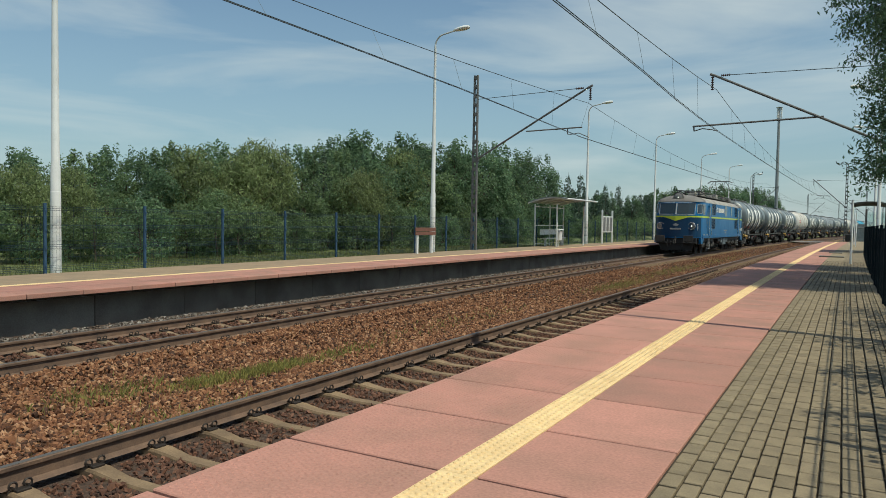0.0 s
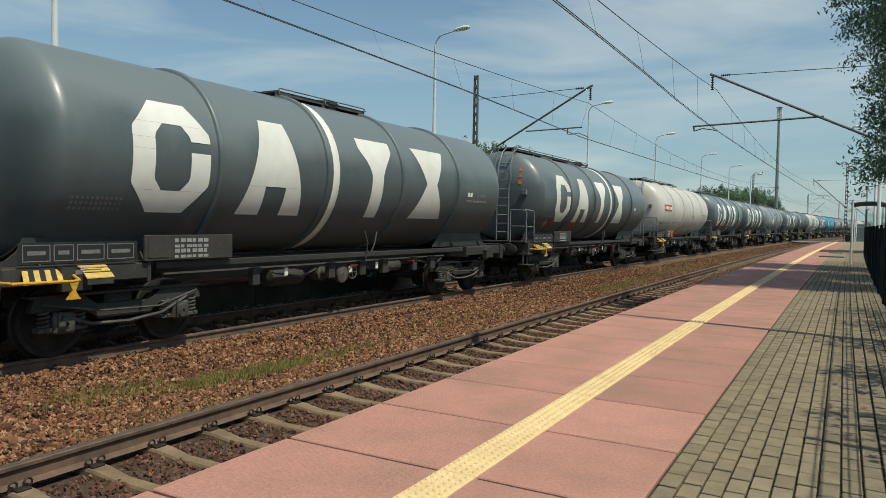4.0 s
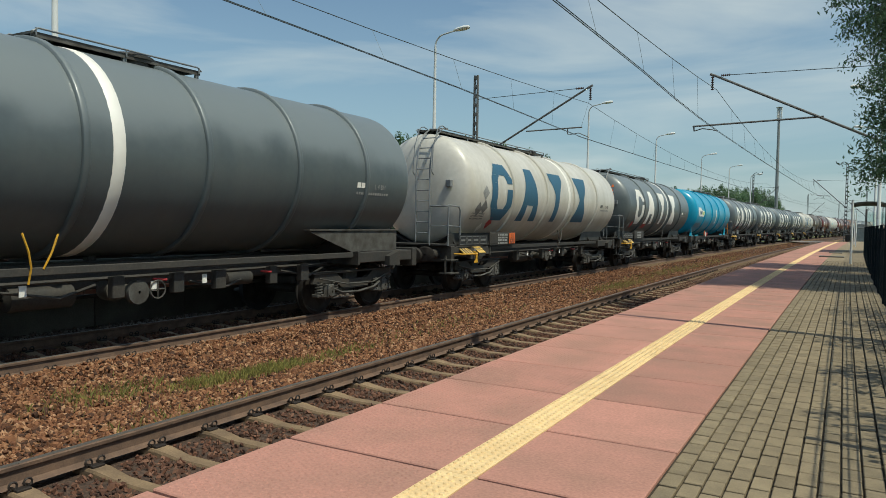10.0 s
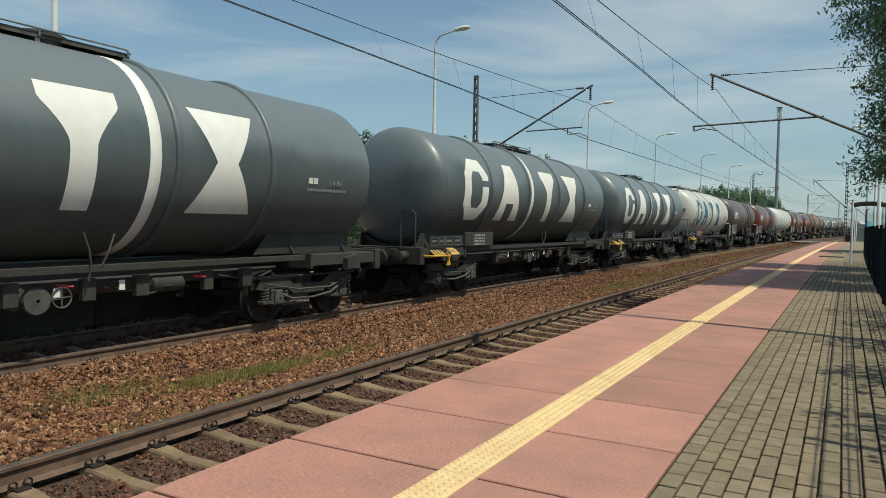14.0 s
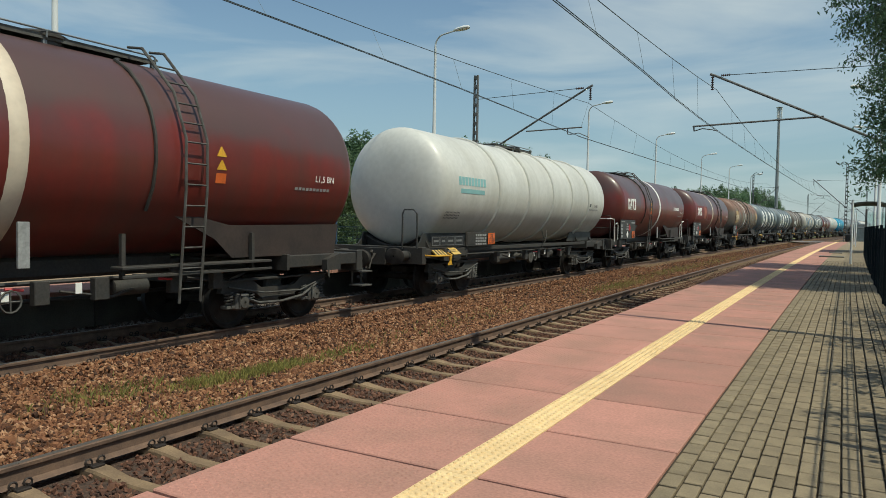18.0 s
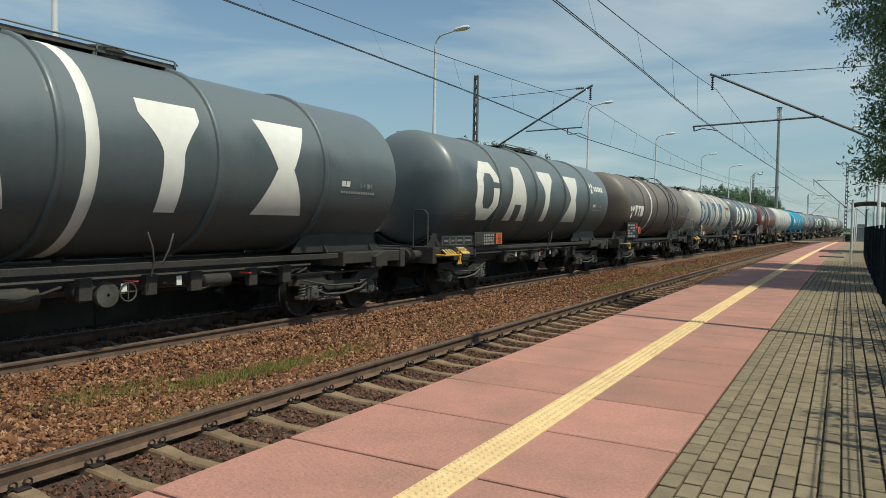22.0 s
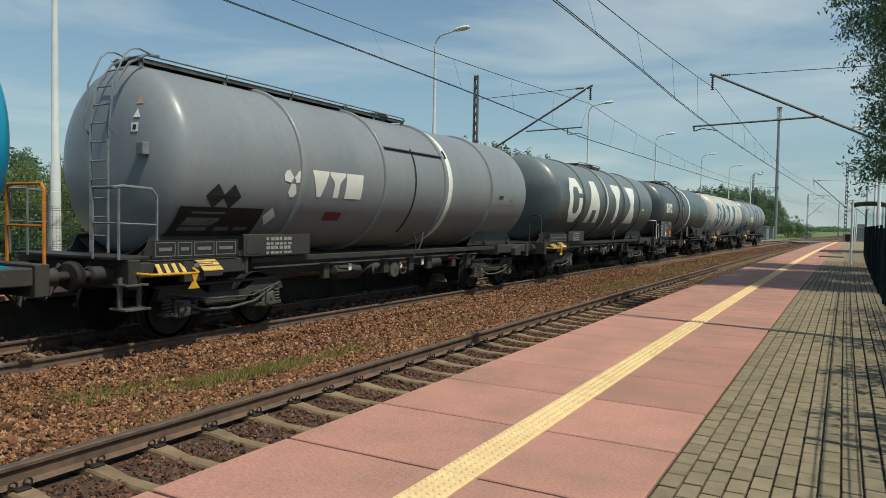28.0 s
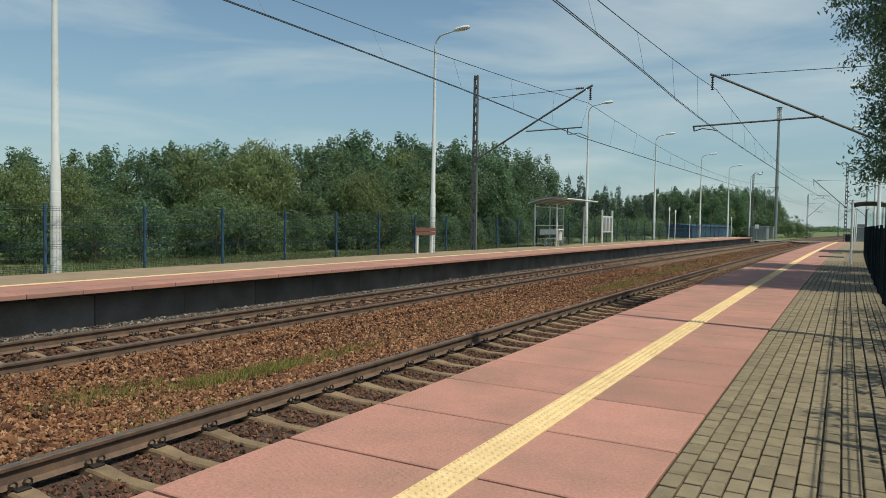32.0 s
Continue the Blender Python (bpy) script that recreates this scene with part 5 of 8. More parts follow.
def on_tank(y, z, lift=0.006, r=TR, side=1):
    """A point of the tank's flank at height z."""
    c = max(-1.0, min(1.0, (z - TZ) / r))
    return (side * (r + lift) * math.cos(math.asin(c)), y, TZ + (r + lift) * c)


def wrap(rows, r=TR, lift=0.006):
    """Paint on the flank: rows of (z, [(y0, y1), ...]), the same number of spans in neighbouring rows."""
    sh, seen = Shape(), {}

    def corner(y, z):
        if (y, z) not in seen:
            seen[y, z] = len(sh.v)
            sh.v.append(on_tank(y, z, lift, r))
        return seen[y, z]
    for (z0, a), (z1, b) in zip(rows, rows[1:]):
        if len(a) != len(b):
            continue
        for (p0, p1), (q0, q1) in zip(a, b):
            sh.f.append((corner(p0, z0), corner(p1, z0), corner(q1, z1), corner(q0, z1)))
    return sh


def levels(z0, z1, cuts=(), n=24):
    zs = sorted(set([z0 + (z1 - z0) * i / n for i in range(n + 1)]) | {c for c in cuts})
    return zs


def sign_ring(y0, y1, z0, z1):
    """An octagonal ring with a slot in its rear flank."""
    def make():
        h, w = z1 - z0, y1 - y0
        cy, cut, thick = (y0 + y1) / 2, 0.30, 0.27 * w

        def half(z, inset):
            t = max(0.0, min(z - z0 - inset, z1 - inset - z))
            full = w / 2 - inset
            c = cut * w
            return full if t >= c else full - (c - t) * 0.9
        rows = []
        ins = 0.20 * h
        k0, k1 = z0 + 0.56 * h, z0 + 0.66 * h
        for z in levels(z0, z1, (z0 + ins - 0.001, z0 + ins + 0.001, z1 - ins - 0.001, z1 - ins + 0.001, k0 - 0.001, k0 + 0.001, k1 - 0.001, k1 + 0.001)):
            o = half(z, 0.0)
            i = None if not (z0 + ins < z < z1 - ins) else max(0.02, (w / 2 - thick) - max(0.0, 0.16 - min(z - z0 - ins, z1 - ins - z)) * 0.9)
            spans = [(cy - o, cy + o)] if i is None else [(cy - o, cy - i), (cy + i, cy + o)]
            rows.append((z, spans[:1] if k0 < z < k1 else spans))
        return wrap(rows)
    return make


def sign_wedge(y0, y1, z0, z1):
    """A trapezoid, narrow on top, with a notch in its foot."""
    def make():
        rows = []
        w = y1 - y0
        cy = (y0 + y1) / 2
        k = z0 + 0.30 * (z1 - z0)
        for z in levels(z0, z1, (k - 0.001, k + 0.001)):
            t = (z - z0) / (z1 - z0)
            o = w / 2 * (1 - t) + 0.19 * w * t
            rows.append((z, [(cy - o, cy - 0.16 * w), (cy + 0.16 * w, cy + o)] if z < k else [(cy - o, cy + o)]))
        return wrap(rows)
    return make


def sign_funnel(y0, y1, z0, z1):
    """A bar standing on a tapering block."""
    def make():
        rows = []
        w = y1 - y0
        cy = (y0 + y1) / 2
        for z in levels(z0, z1):
            t = (z - z0) / (z1 - z0)
            o = w * (0.17 + 0.33 * min(1.0, max(0.0, (t - 0.52) / 0.34)) ** 1.5)
            rows.append((z, [(cy - o, cy + o)]))
        return wrap(rows)
    return make


def sign_point(y0, y1, z0, z1):
    """A block that stands on its narrow end."""
    def make():
        rows = []
        for z in levels(z0, z1):
            t = (z - z0) / (z1 - z0)
            o = (y1 - y0) * (0.12 + 0.38 * t)
            rows.append((z, [((y0 + y1) / 2 - o, (y0 + y1) / 2 + o)]))
        return wrap(rows)
    return make


def sign_hourglass(y0, y1, z0, z1):
    def make():
        rows = []
        w = y1 - y0
        cy = (y0 + y1) / 2
        for z in levels(z0, z1):
            t = abs((z - z0) / (z1 - z0) - 0.5) * 2
            rows.append((z, [(cy - w * (0.16 + 0.34 * t), cy + w * (0.16 + 0.34 * t))]))
        return wrap(rows)
    return make


def sign_patch(y0, y1, z0, z1):
    return lambda: wrap([(z, [(y0, y1)]) for z in levels(z0, z1, n=6)])


def sign_bars(y0, y1, z0, z1, rows, cols, gap=0.3):
    """Unreadable writing: short bars in lines."""
    def make():
        sh = Shape()
        dz, dy = (z1 - z0) / rows, (y1 - y0) / cols
        for i in range(rows):
            for j in range(cols):
                a, b = y0 + dy * j, z0 + dz * i
                sh.v += []
                sub = wrap([(b + dz * gap * 0.5, [(a, a + dy * (1 - gap))]), (b + dz * (1 - gap * 0.5), [(a, a + dy * (1 - gap))])])
                sh.add(sub.v, sub.f)
        return sh
    return make


def sign_diamond(y, z, r):
    return lambda: wrap([(z - r, [(y - 0.002, y + 0.002)]), (z, [(y - r, y + r)]), (z + r, [(y - 0.002, y + 0.002)])], lift=0.008)


def sign_swirl(y, z, r):
    """Three blunt petals round a centre."""
    def make():
        sh = Shape()
        for k in range(3):
            a = math.radians(270 + 120 * k)
            pts = []
            for rr, da in ((0.30, -0.9), (0.95, -0.50), (1.15, -0.16), (1.15, 0.16), (0.95, 0.50), (0.30, 0.9)):
                pts.append(on_tank(y + r * rr * math.cos(a + da), z + r * rr * math.sin(a + da), 0.008))
            sh.add(pts, [tuple(range(6))])
        return sh
    return make


def tank_shell(front=5.95, back=KN, r=TR):
    """A cylinder between dished ends, shallow with a rounded knuckle."""
    def make():
        prof = []
        for k in range(14):
            a = math.pi / 2 * k / 13
            prof.append((0.46 * (1 - math.cos(a) ** 1.0) - 0.46 if k < 13 else 0.0, max(0.004, r * math.sin(a) ** 0.70)))
        out = [(-front + h, q) for h, q in prof] + [(-front + (front + back) * t, r) for t in (0.2, 0.4, 0.6, 0.8)] + [(back - h, q) for h, q in reversed(prof)]
        return Shape().lathe(out, "y", 56, (0, 0, TZ))
    return make


def hoop(y, w, r0, r1):
    def make():
        return Shape().lathe([(y - w / 2, r0 - 0.02), (y - w / 2, r1 - 0.012), (y - w / 2 + 0.012, r1), (y + w / 2 - 0.012, r1), (y + w / 2, r1 - 0.012), (y + w / 2, r0 - 0.02)], "y", 48, (0, 0, TZ))
    return make


def bogie_of(parent, y, kind):
    b = part("bogie", "bogie_bolster", M_UNDER, lambda: Shape().box(-0.95, 0.95, -0.22, 0.22, 0.52, 0.86, 0.04).box(-0.25, 0.25, -0.95, 0.95, 0.55, 0.72, 0.03), parent, pose(0, y, 0))
    wb = 0.9

    def wheel():
        sh = Shape().lathe([(-0.07, 0.46), (-0.065, 0.40), (-0.02, 0.37), (-0.01, 0.16), (-0.07, 0.13), (-0.09, 0.09), (0.09, 0.09), (0.07, 0.13), (0.03, 0.16), (0.03, 0.37), (0.07, 0.40), (0.07, 0.45)], "x", 28)
        return sh

    def tread():
        return Shape().lathe([(-0.07, 0.40), (-0.07, 0.489), (-0.045, 0.489), (-0.035, 0.462), (0.07, 0.456), (0.07, 0.40)], "x", 28)

    def axle():
        return Shape().lathe([(-1.15, 0.06), (-0.9, 0.075), (0.9, 0.075), (1.15, 0.06)], "x", 10)

    def frame_plain():
        sh = Shape()
        sh.prism([(-1.32, 0.62), (-1.25, 0.80), (-0.62, 0.80), (-0.40, 0.66), (0.40, 0.66), (0.62, 0.80), (1.25, 0.80), (1.32, 0.62), (0.62, 0.62), (0.42, 0.50), (-0.42, 0.50), (-0.62, 0.62)], "x", -0.05, 0.05)
        sh.box(-0.09, 0.09, -1.34, 1.34, 0.795, 0.83, 0.008)
        sh.box(-0.08, 0.08, -0.42, 0.42, 0.47, 0.505, 0.008)
        return sh

    def pipe():
        sh = Shape().tube([(0.11, -1.05, 0.60), (0.13, -0.55, 0.42), (0.13, 0.0, 0.40), (0.13, 0.55, 0.46), (0.11, 1.0, 0.66)], 0.026, 6)
        sh.tube([(0.10, -1.2, 0.72), (0.13, -0.4, 0.58), (0.13, 0.5, 0.56), (0.10, 1.2, 0.74)], 0.016, 6)
        return sh

    def box_():
        sh = Shape().box(-0.10, 0.13, -0.15, 0.15, 0.33, 0.60, 0.03)
        sh.lathe([(0.12, 0.10), (0.17, 0.095), (0.175, 0.02)], "x", 14, (0, 0, 0.46))
        sh.box(-0.06, 0.10, -0.33, -0.15, 0.36, 0.42, 0.01).box(-0.06, 0.10, 0.15, 0.33, 0.36, 0.42, 0.01)
        sh.tube([(0.16, -0.1, 0.62), (0.16, -0.1, 0.36)], 0.014, 5)
        return sh

    def coil():
        pts = [(0.02 + 0.062 * math.cos(t), 0.062 * math.sin(t), 0.40 + 0.24 * t / (2 * math.pi * 4.5)) for t in [2 * math.pi * 4.5 * k / 40 for k in range(41)]]
        return Shape().tube(pts, 0.017, 5)

    def blocks():
        sh = Shape()
        for k in (-1, 1):
            sh.box(-0.04, 0.04, k * 0.34 - 0.04, k * 0.34 + 0.04, 0.28, 0.60, 0.01)
        return sh
    for a in (-wb, wb):
        part("axle", "axle", M_WHEEL, axle, b, pose(0, a, 0.46))
        for x in (-0.75, 0.75):
            part("wheel", "wheel", M_WHEEL, wheel, b, pose(x, a, 0.46, 0, 0, 0 if x > 0 else 180))
            part("tread", "tread", M_TYRE, tread, b, pose(x, a, 0.46, 0, 0, 0 if x > 0 else 180))
            part("axle_box", "axle_box", M_BOGIE, box_, b, pose(math.copysign(1.0, x), a, 0, 0, 0, 0 if x > 0 else 180))
    for x in (-1.0, 1.0):
        part("side_frame", "side_frame", M_UNDER, frame_plain, b, pose(x, 0, 0))
        part("brake_pipe", "brake_pipe", M_BOGIE, pipe, b, pose(x, 0, 0, 0, 0, 0 if x > 0 else 180))
    for a in (-wb, wb):
        for da in (-0.24, 0.24):
            part("spring", "spring", M_BOGIE, coil, b, pose(1.02, a + da, 0))
    return b


def buffers(w, half, z=1.04, mat_=None, square=False):
    def stock():
        sh = Shape().lathe([(0, 0.17), (0.05, 0.17), (0.06, 0.115), (0.36, 0.11), (0.38, 0.125), (0.40, 0.085)], "y", 16)
        return sh

    def head():
        sh = Shape().lathe([(0.38, 0.075), (0.55, 0.075), (0.56, 0.20), (0.60, 0.23), (0.62, 0.20), (0.625, 0.02)], "y", 18)
        sh.v = [(x * 1.15, y, z_ * 0.85) for x, y, z_ in sh.v]
        if square:
            return Shape().lathe([(0.38, 0.075), (0.57, 0.075)], "y", 14).box(-0.30, 0.30, 0.56, 0.625, -0.19, 0.19, 0.02)
        return sh
    for sy in (-1, 1):
        for x in (-0.875, 0.875):
            m = pose(x, sy * (half - 0.625), z, 0, 0, 0 if sy > 0 else 180)
            b = part("buffer", "buffer_stock", mat_ or M_UNDER, stock, w, m)
            part("buffer_head", "buffer_head%d" % square, M_UNDER if square else M_WHEEL, head, b)
    def hook():
        sh = Shape().tube([(0, 0, 0), (0, 0.30, 0), (0, 0.36, 0.06), (0, 0.33, 0.1)], 0.035, 6)
        sh.tube([(0.05, 0.30, 0.0), (0.05, 0.42, -0.12), (0.05, 0.5, -0.32), (-0.05, 0.5, -0.32), (-0.05, 0.42, -0.12), (-0.05, 0.30, 0)], 0.022, 6)
        sh.tube([(0.30, 0.05, -0.05), (0.30, 0.22, -0.25), (0.28, 0.38, -0.42), (0.22, 0.45, -0.20)], 0.025, 6)
        return sh
    for sy in (-1, 1):
        part("coupling", "coupling", M_UNDER, hook, w, pose(0, sy * (half - 0.72), z, 0, 0, 0 if sy > 0 else 180))


def under_common(w, gusset, hoses=None, hose_y=0.0, skirt_mat=None):
    """Sills, headstocks, saddles, draw gear and the clutter of brakes below the tank."""
    def sill():
        sh = Shape().box(1.16, 1.24, -6.75, 6.75, 1.0, 1.20, 0.01)
        sh.box(1.10, 1.30, -6.75, 6.75, 1.19, 1.215).box(1.10, 1.30, -6.75, 6.75, 0.985, 1.005)
        return sh

    def slim():
        return Shape().box(1.2, 1.26, -4.6, 4.6, 1.10, 1.20, 0.008)

    def centre():
        return Shape().box(-0.32, 0.32, -6.8, 6.8, 0.78, 1.18, 0.02)

    def head():
        return Shape().box(-1.3, 1.3, -0.09, 0.09, 0.84, 1.24, 0.012).box(-0.3, 0.3, -0.14, 0.14, 0.80, 1.20, 0.01)

    def end_frame():
        sh = Shape().box(-1.28, 1.28, -1.0, 1.0, 0.98, 1.20, 0.015)
        sh.box(-1.3, 1.3, 0.95, 1.01, 0.94, 1.22, 0.008)
        for x in (-1, 1):
            sh.prism([(-0.35, 0.90), (0.05, 0.90), (0.05, 1.10), (-0.35, 1.21)], "x", x * 1.27, x * 1.40)
        return sh
    if gusset:
        for s in (-1, 1):
            part("stub_sill", "stub_sill", M_UNDER, lambda: Shape().box(-0.32, 0.32, 3.1, 6.8, 0.78, 1.18, 0.02), w, pose(0, 0, 0, 0, 0, 0 if s > 0 else 180))
        part("belly_pipe", "belly_pipe", M_UNDER, lambda: Shape().box(-0.28, 0.28, -3.15, 3.15, 0.96, 1.27, 0.05), w)
        part("foot_board", "foot_board", M_UNDER, lambda: Shape().box(1.16, 1.42, 1.4, 4.2, 1.12, 1.16, 0.008).box(1.40, 1.43, 1.4, 4.2, 1.00, 1.04, 0.006).box(1.2, 1.26, 1.5, 1.56, 1.0, 1.6).box(1.2, 1.26, 3.9, 3.96, 1.0, 1.6), w)
    else:
        part("centre_sill", "centre_sill", M_UNDER, centre, w)
        for x in (-1, 1):
            part("side_sill", "side_sill_slim", M_UNDER, slim, w, pose(0, 0, 0, 0, 0, 0 if x > 0 else 180))
    for s in (-1, 1):
        part("headstock", "headstock", M_UNDER, head, w, pose(0, s * 6.82, 0))
        part("end_frame", "end_frame", M_UNDER, end_frame, w, pose(0, s * 5.72, 0, 0, 0, 0 if s < 0 else 180))

        def saddle():
            sh = Shape()
            for yy in (-0.75, 0.75):
                pts = [(1.0, 1.2)] + [(TR * math.cos(a), TZ + TR * math.sin(a)) for a in [math.radians(-56 - 68 * k / 12) for k in range(13)]] + [(-1.0, 1.2)]
                sh.prism(pts, "y", yy - 0.012, yy + 0.012)
            sh.prism([(TR * math.cos(a) * f, TZ + TR * math.sin(a) * f) for f, ks in ((1.0, range(9)), (1.012, range(8, -1, -1))) for a in [math.radians(-57 - 66 * k / 8) for k in ks]], "y", -0.9, 0.9)
            return sh
        if not gusset:
            part("saddle", "saddle", M_UNDER, saddle, w, pose(0, s * 5.35, 0))
        else:
            def skirt():
                sh = Shape()
                for x in (-1, 1):
                    pts = [(-1.55, 1.2), (1.05, 1.2), (1.15, 1.75), (-1.6, 1.72), (-2.7, 1.95), (-2.7, 1.86), (-1.9, 1.5)]
                    sh.prism(pts, "x", x * 1.16 - 0.015, x * 1.16 + 0.015)
                sh.box(-1.18, 1.18, -1.5, 1.05, 1.2, 1.24)
                return sh
            part("saddle_skirt", "saddle_skirt", skirt_mat or M_UNDER, skirt, w, pose(0, s * 5.1, 0, 0, 0, 0 if s > 0 else 180))

    def clutter():
        rng = random.Random(5)
        sh = Shape()
        sh.lathe([(-0.45, 0.02), (-0.42, 0.16), (0.42, 0.16), (0.45, 0.02)], "y", 14, (0.6, -1.3, 0.76))
        sh.lathe([(-0.3, 0.02), (-0.27, 0.12), (0.27, 0.12), (0.3, 0.02)], "y", 12, (0.85, 1.9, 0.84))
        for y in (-2.6, -0.6, 0.4, 1.2, 2.4, 3.2):
            sh.box(1.02, 1.14, y, y + rng.uniform(0.08, 0.22), 0.72, 1.02, 0.01)
        for y, z in ((-2.0, 0.9), (0.8, 0.86), (2.8, 0.92)):
            sh.tube([(1.0, y, z), (1.06, y + 0.7, z - 0.12), (0.9, y + 1.3, z)], 0.022, 6)
        sh.tube([(0.9, -4.2, 0.98), (0.9, 4.2, 0.98)], 0.03, 6)
        sh.tube([(-0.3, -4.2, 0.60), (-0.3, 4.2, 0.62)], 0.035, 6)
        return sh

    def outlet():
        sh = Shape().lathe([(-0.35, 0.02), (-0.33, 0.16), (-0.1, 0.16), (-0.08, 0.10), (0.3, 0.10), (0.31, 0.17), (0.40, 0.17), (0.41, 0.02)], "x", 12, (0.75, 0, 0.78))
        sh.tube([(0.2, 0, 0.8), (0, 0, 1.3)], 0.09, 8)
        ring = [(1.16, 0.30 + 0.13 * math.cos(t), 0.80 + 0.13 * math.sin(t)) for t in [2 * math.pi * k / 12 for k in range(13)]]
        sh.tube(ring, 0.013, 5)
        sh.tube([(1.16, 0.17, 0.8), (1.16, 0.43, 0.8)], 0.01, 5).tube([(1.16, 0.3, 0.67), (1.16, 0.3, 0.93)], 0.01, 5)
        sh.tube([(0.9, 0.3, 0.8), (1.16, 0.3, 0.8)], 0.014, 5)
        return sh
    part("brake_gear", "brake_gear", M_UNDER, clutter, w)
    part("bottom_valve", "bottom_valve", M_BOGIE, outlet, w, pose(0, -0.2, 0))
    for y, z in ((0.0, 0.78), (0.92, 0.83), (-1.85, 0.84)):
        part("valve_tag", "valve_tag", M_MARK, lambda: Shape().box(1.13, 1.15, 0.0, 0.09, 0, 0.14, 0.004), w, pose(0, y, z), label="white tag")
    for y in (0.05, 2.2):
        part("red_cock", "red_cock", M_REDSIGN, lambda: Shape().tube([(1.12, 0, 0.95), (1.16, 0.2, 0.93)], 0.02, 6), w, pose(0, y, 0), label="red cock handle")

    def hose():
        sh = Shape().tube([(1.3, 0.30, 1.62), (1.33, 0.36, 1.40), (1.28, 0.42, 1.20), (1.25, 0.40, 1.0)], 0.014, 6)
        sh.tube([(1.28, 0.75, 1.6), (1.30, 0.66, 1.38), (1.26, 0.58, 1.18)], 0.014, 6)
        return sh
    if hoses:
        part("drain_hose", "drain_hose", hoses, hose, w, pose(0, hose_y, 0), label="drain hoses")


def end_ladder_platform(w, s, tank_z=TZ):
    """Platform with railings and a ladder up the dished end; s is the end (-1 or 1)."""
    m = pose(0, 0, 0, 0, 0, 0 if s < 0 else 180)

    def deck():
        return Shape().box(-1.25, 1.25, -7.05, -6.45, 1.24, 1.28, 0.005)

    def rails():
        sh = Shape()
        for x in (1.28,):
            sh.tube([(x, -6.45, 1.25), (x, -6.45, 2.12), (x, -6.53, 2.22), (x, -7.0, 2.24), (x * 0.96, -7.08, 2.22), (x * 0.6, -7.08, 2.22)], 0.021, 6)
            sh.tube([(x, -7.05, 1.25), (x, -7.05, 2.2)], 0.021, 6)
            sh.tube([(x, -6.45, 1.72), (x, -7.05, 1.74), (x * 0.6, -7.08, 1.74)], 0.015, 6)
            sh.tube([(x * 0.6, -7.08, 1.25), (x * 0.6, -7.08, 2.22)], 0.018, 6)
        return sh

    def steps():
        sh = Shape()
        for x in (1,):
            sh.box(x * 1.0, x * 1.36, -7.0, -6.6, 0.55, 0.58, 0.004).box(x * 1.02, x * 1.34, -6.98, -6.62, 0.88, 0.91, 0.004)
            sh.box(x * 1.14, x * 1.18, -6.98, -6.92, 0.55, 1.0).box(x * 1.14, x * 1.18, -6.68, -6.62, 0.55, 1.0)
        return sh

    def ladder():
        sh = Shape()
        for x in (0.10, 0.50):
            sh.tube([(x, -6.66, 1.3), (x, -6.66, 3.2), (x, -6.56, 3.7), (x, -6.32, 4.08), (x, -6.02, 4.26), (x, -5.8, 4.28)], 0.021, 6)
        for k in range(11):
            z = 1.55 + 0.27 * k
            y = float(np.interp(z, [3.2, 3.7, 4.08, 4.26], [-6.66, -6.56, -6.32, -6.02]))
            sh.tube([(0.10, y, z), (0.50, y, z)], 0.014, 5)
        for x in (0.02, 0.58):
            sh.tube([(x, -6.62, 3.02), (x, -6.70, 3.10), (x, -6.64, 3.75), (x, -6.44, 4.18), (x, -6.34, 4.27), (x, -6.2, 4.30), (x, -6.02, 4.26)], 0.013, 6)
        sh.box(0.84, 0.99, -6.46, -6.34, 2.72, 2.90, 0.01)
        return sh
    part("end_platform", "end_deck", M_UNDER, deck, w, m)
    flip = Matrix.Diagonal((-1, 1, 1, 1))
    for k in (m, m @ flip):
        part("end_railing", "end_rails", M_RAILPIPE, rails, w, k)
        part("steps", "end_steps", M_BOGIE, steps, w, k)
    part("end_ladder", "end_ladder", M_RAILPIPE, ladder, w, m)


def hand_wheel(w, s):
    m = pose(0, 0, 0, 0, 0, 0 if s < 0 else 180)
    part("yellow_lever", "yellow_lever", M_YELLOWP, lambda: Shape().tube([(1.30, -6.78, 1.05), (1.50, -6.72, 1.04), (1.53, -6.0, 1.03), (1.52, -5.92, 1.04), (1.40, -5.92, 1.09)], 0.020, 8).prism([(-6.06, 1.02), (-6.02, 0.92), (-6.05, 0.86), (-6.09, 0.81), (-5.91, 0.81), (-5.95, 0.86), (-5.98, 0.92), (-5.94, 1.02)], "x", 1.50, 1.54), w, m, label="yellow brake changeover lever")


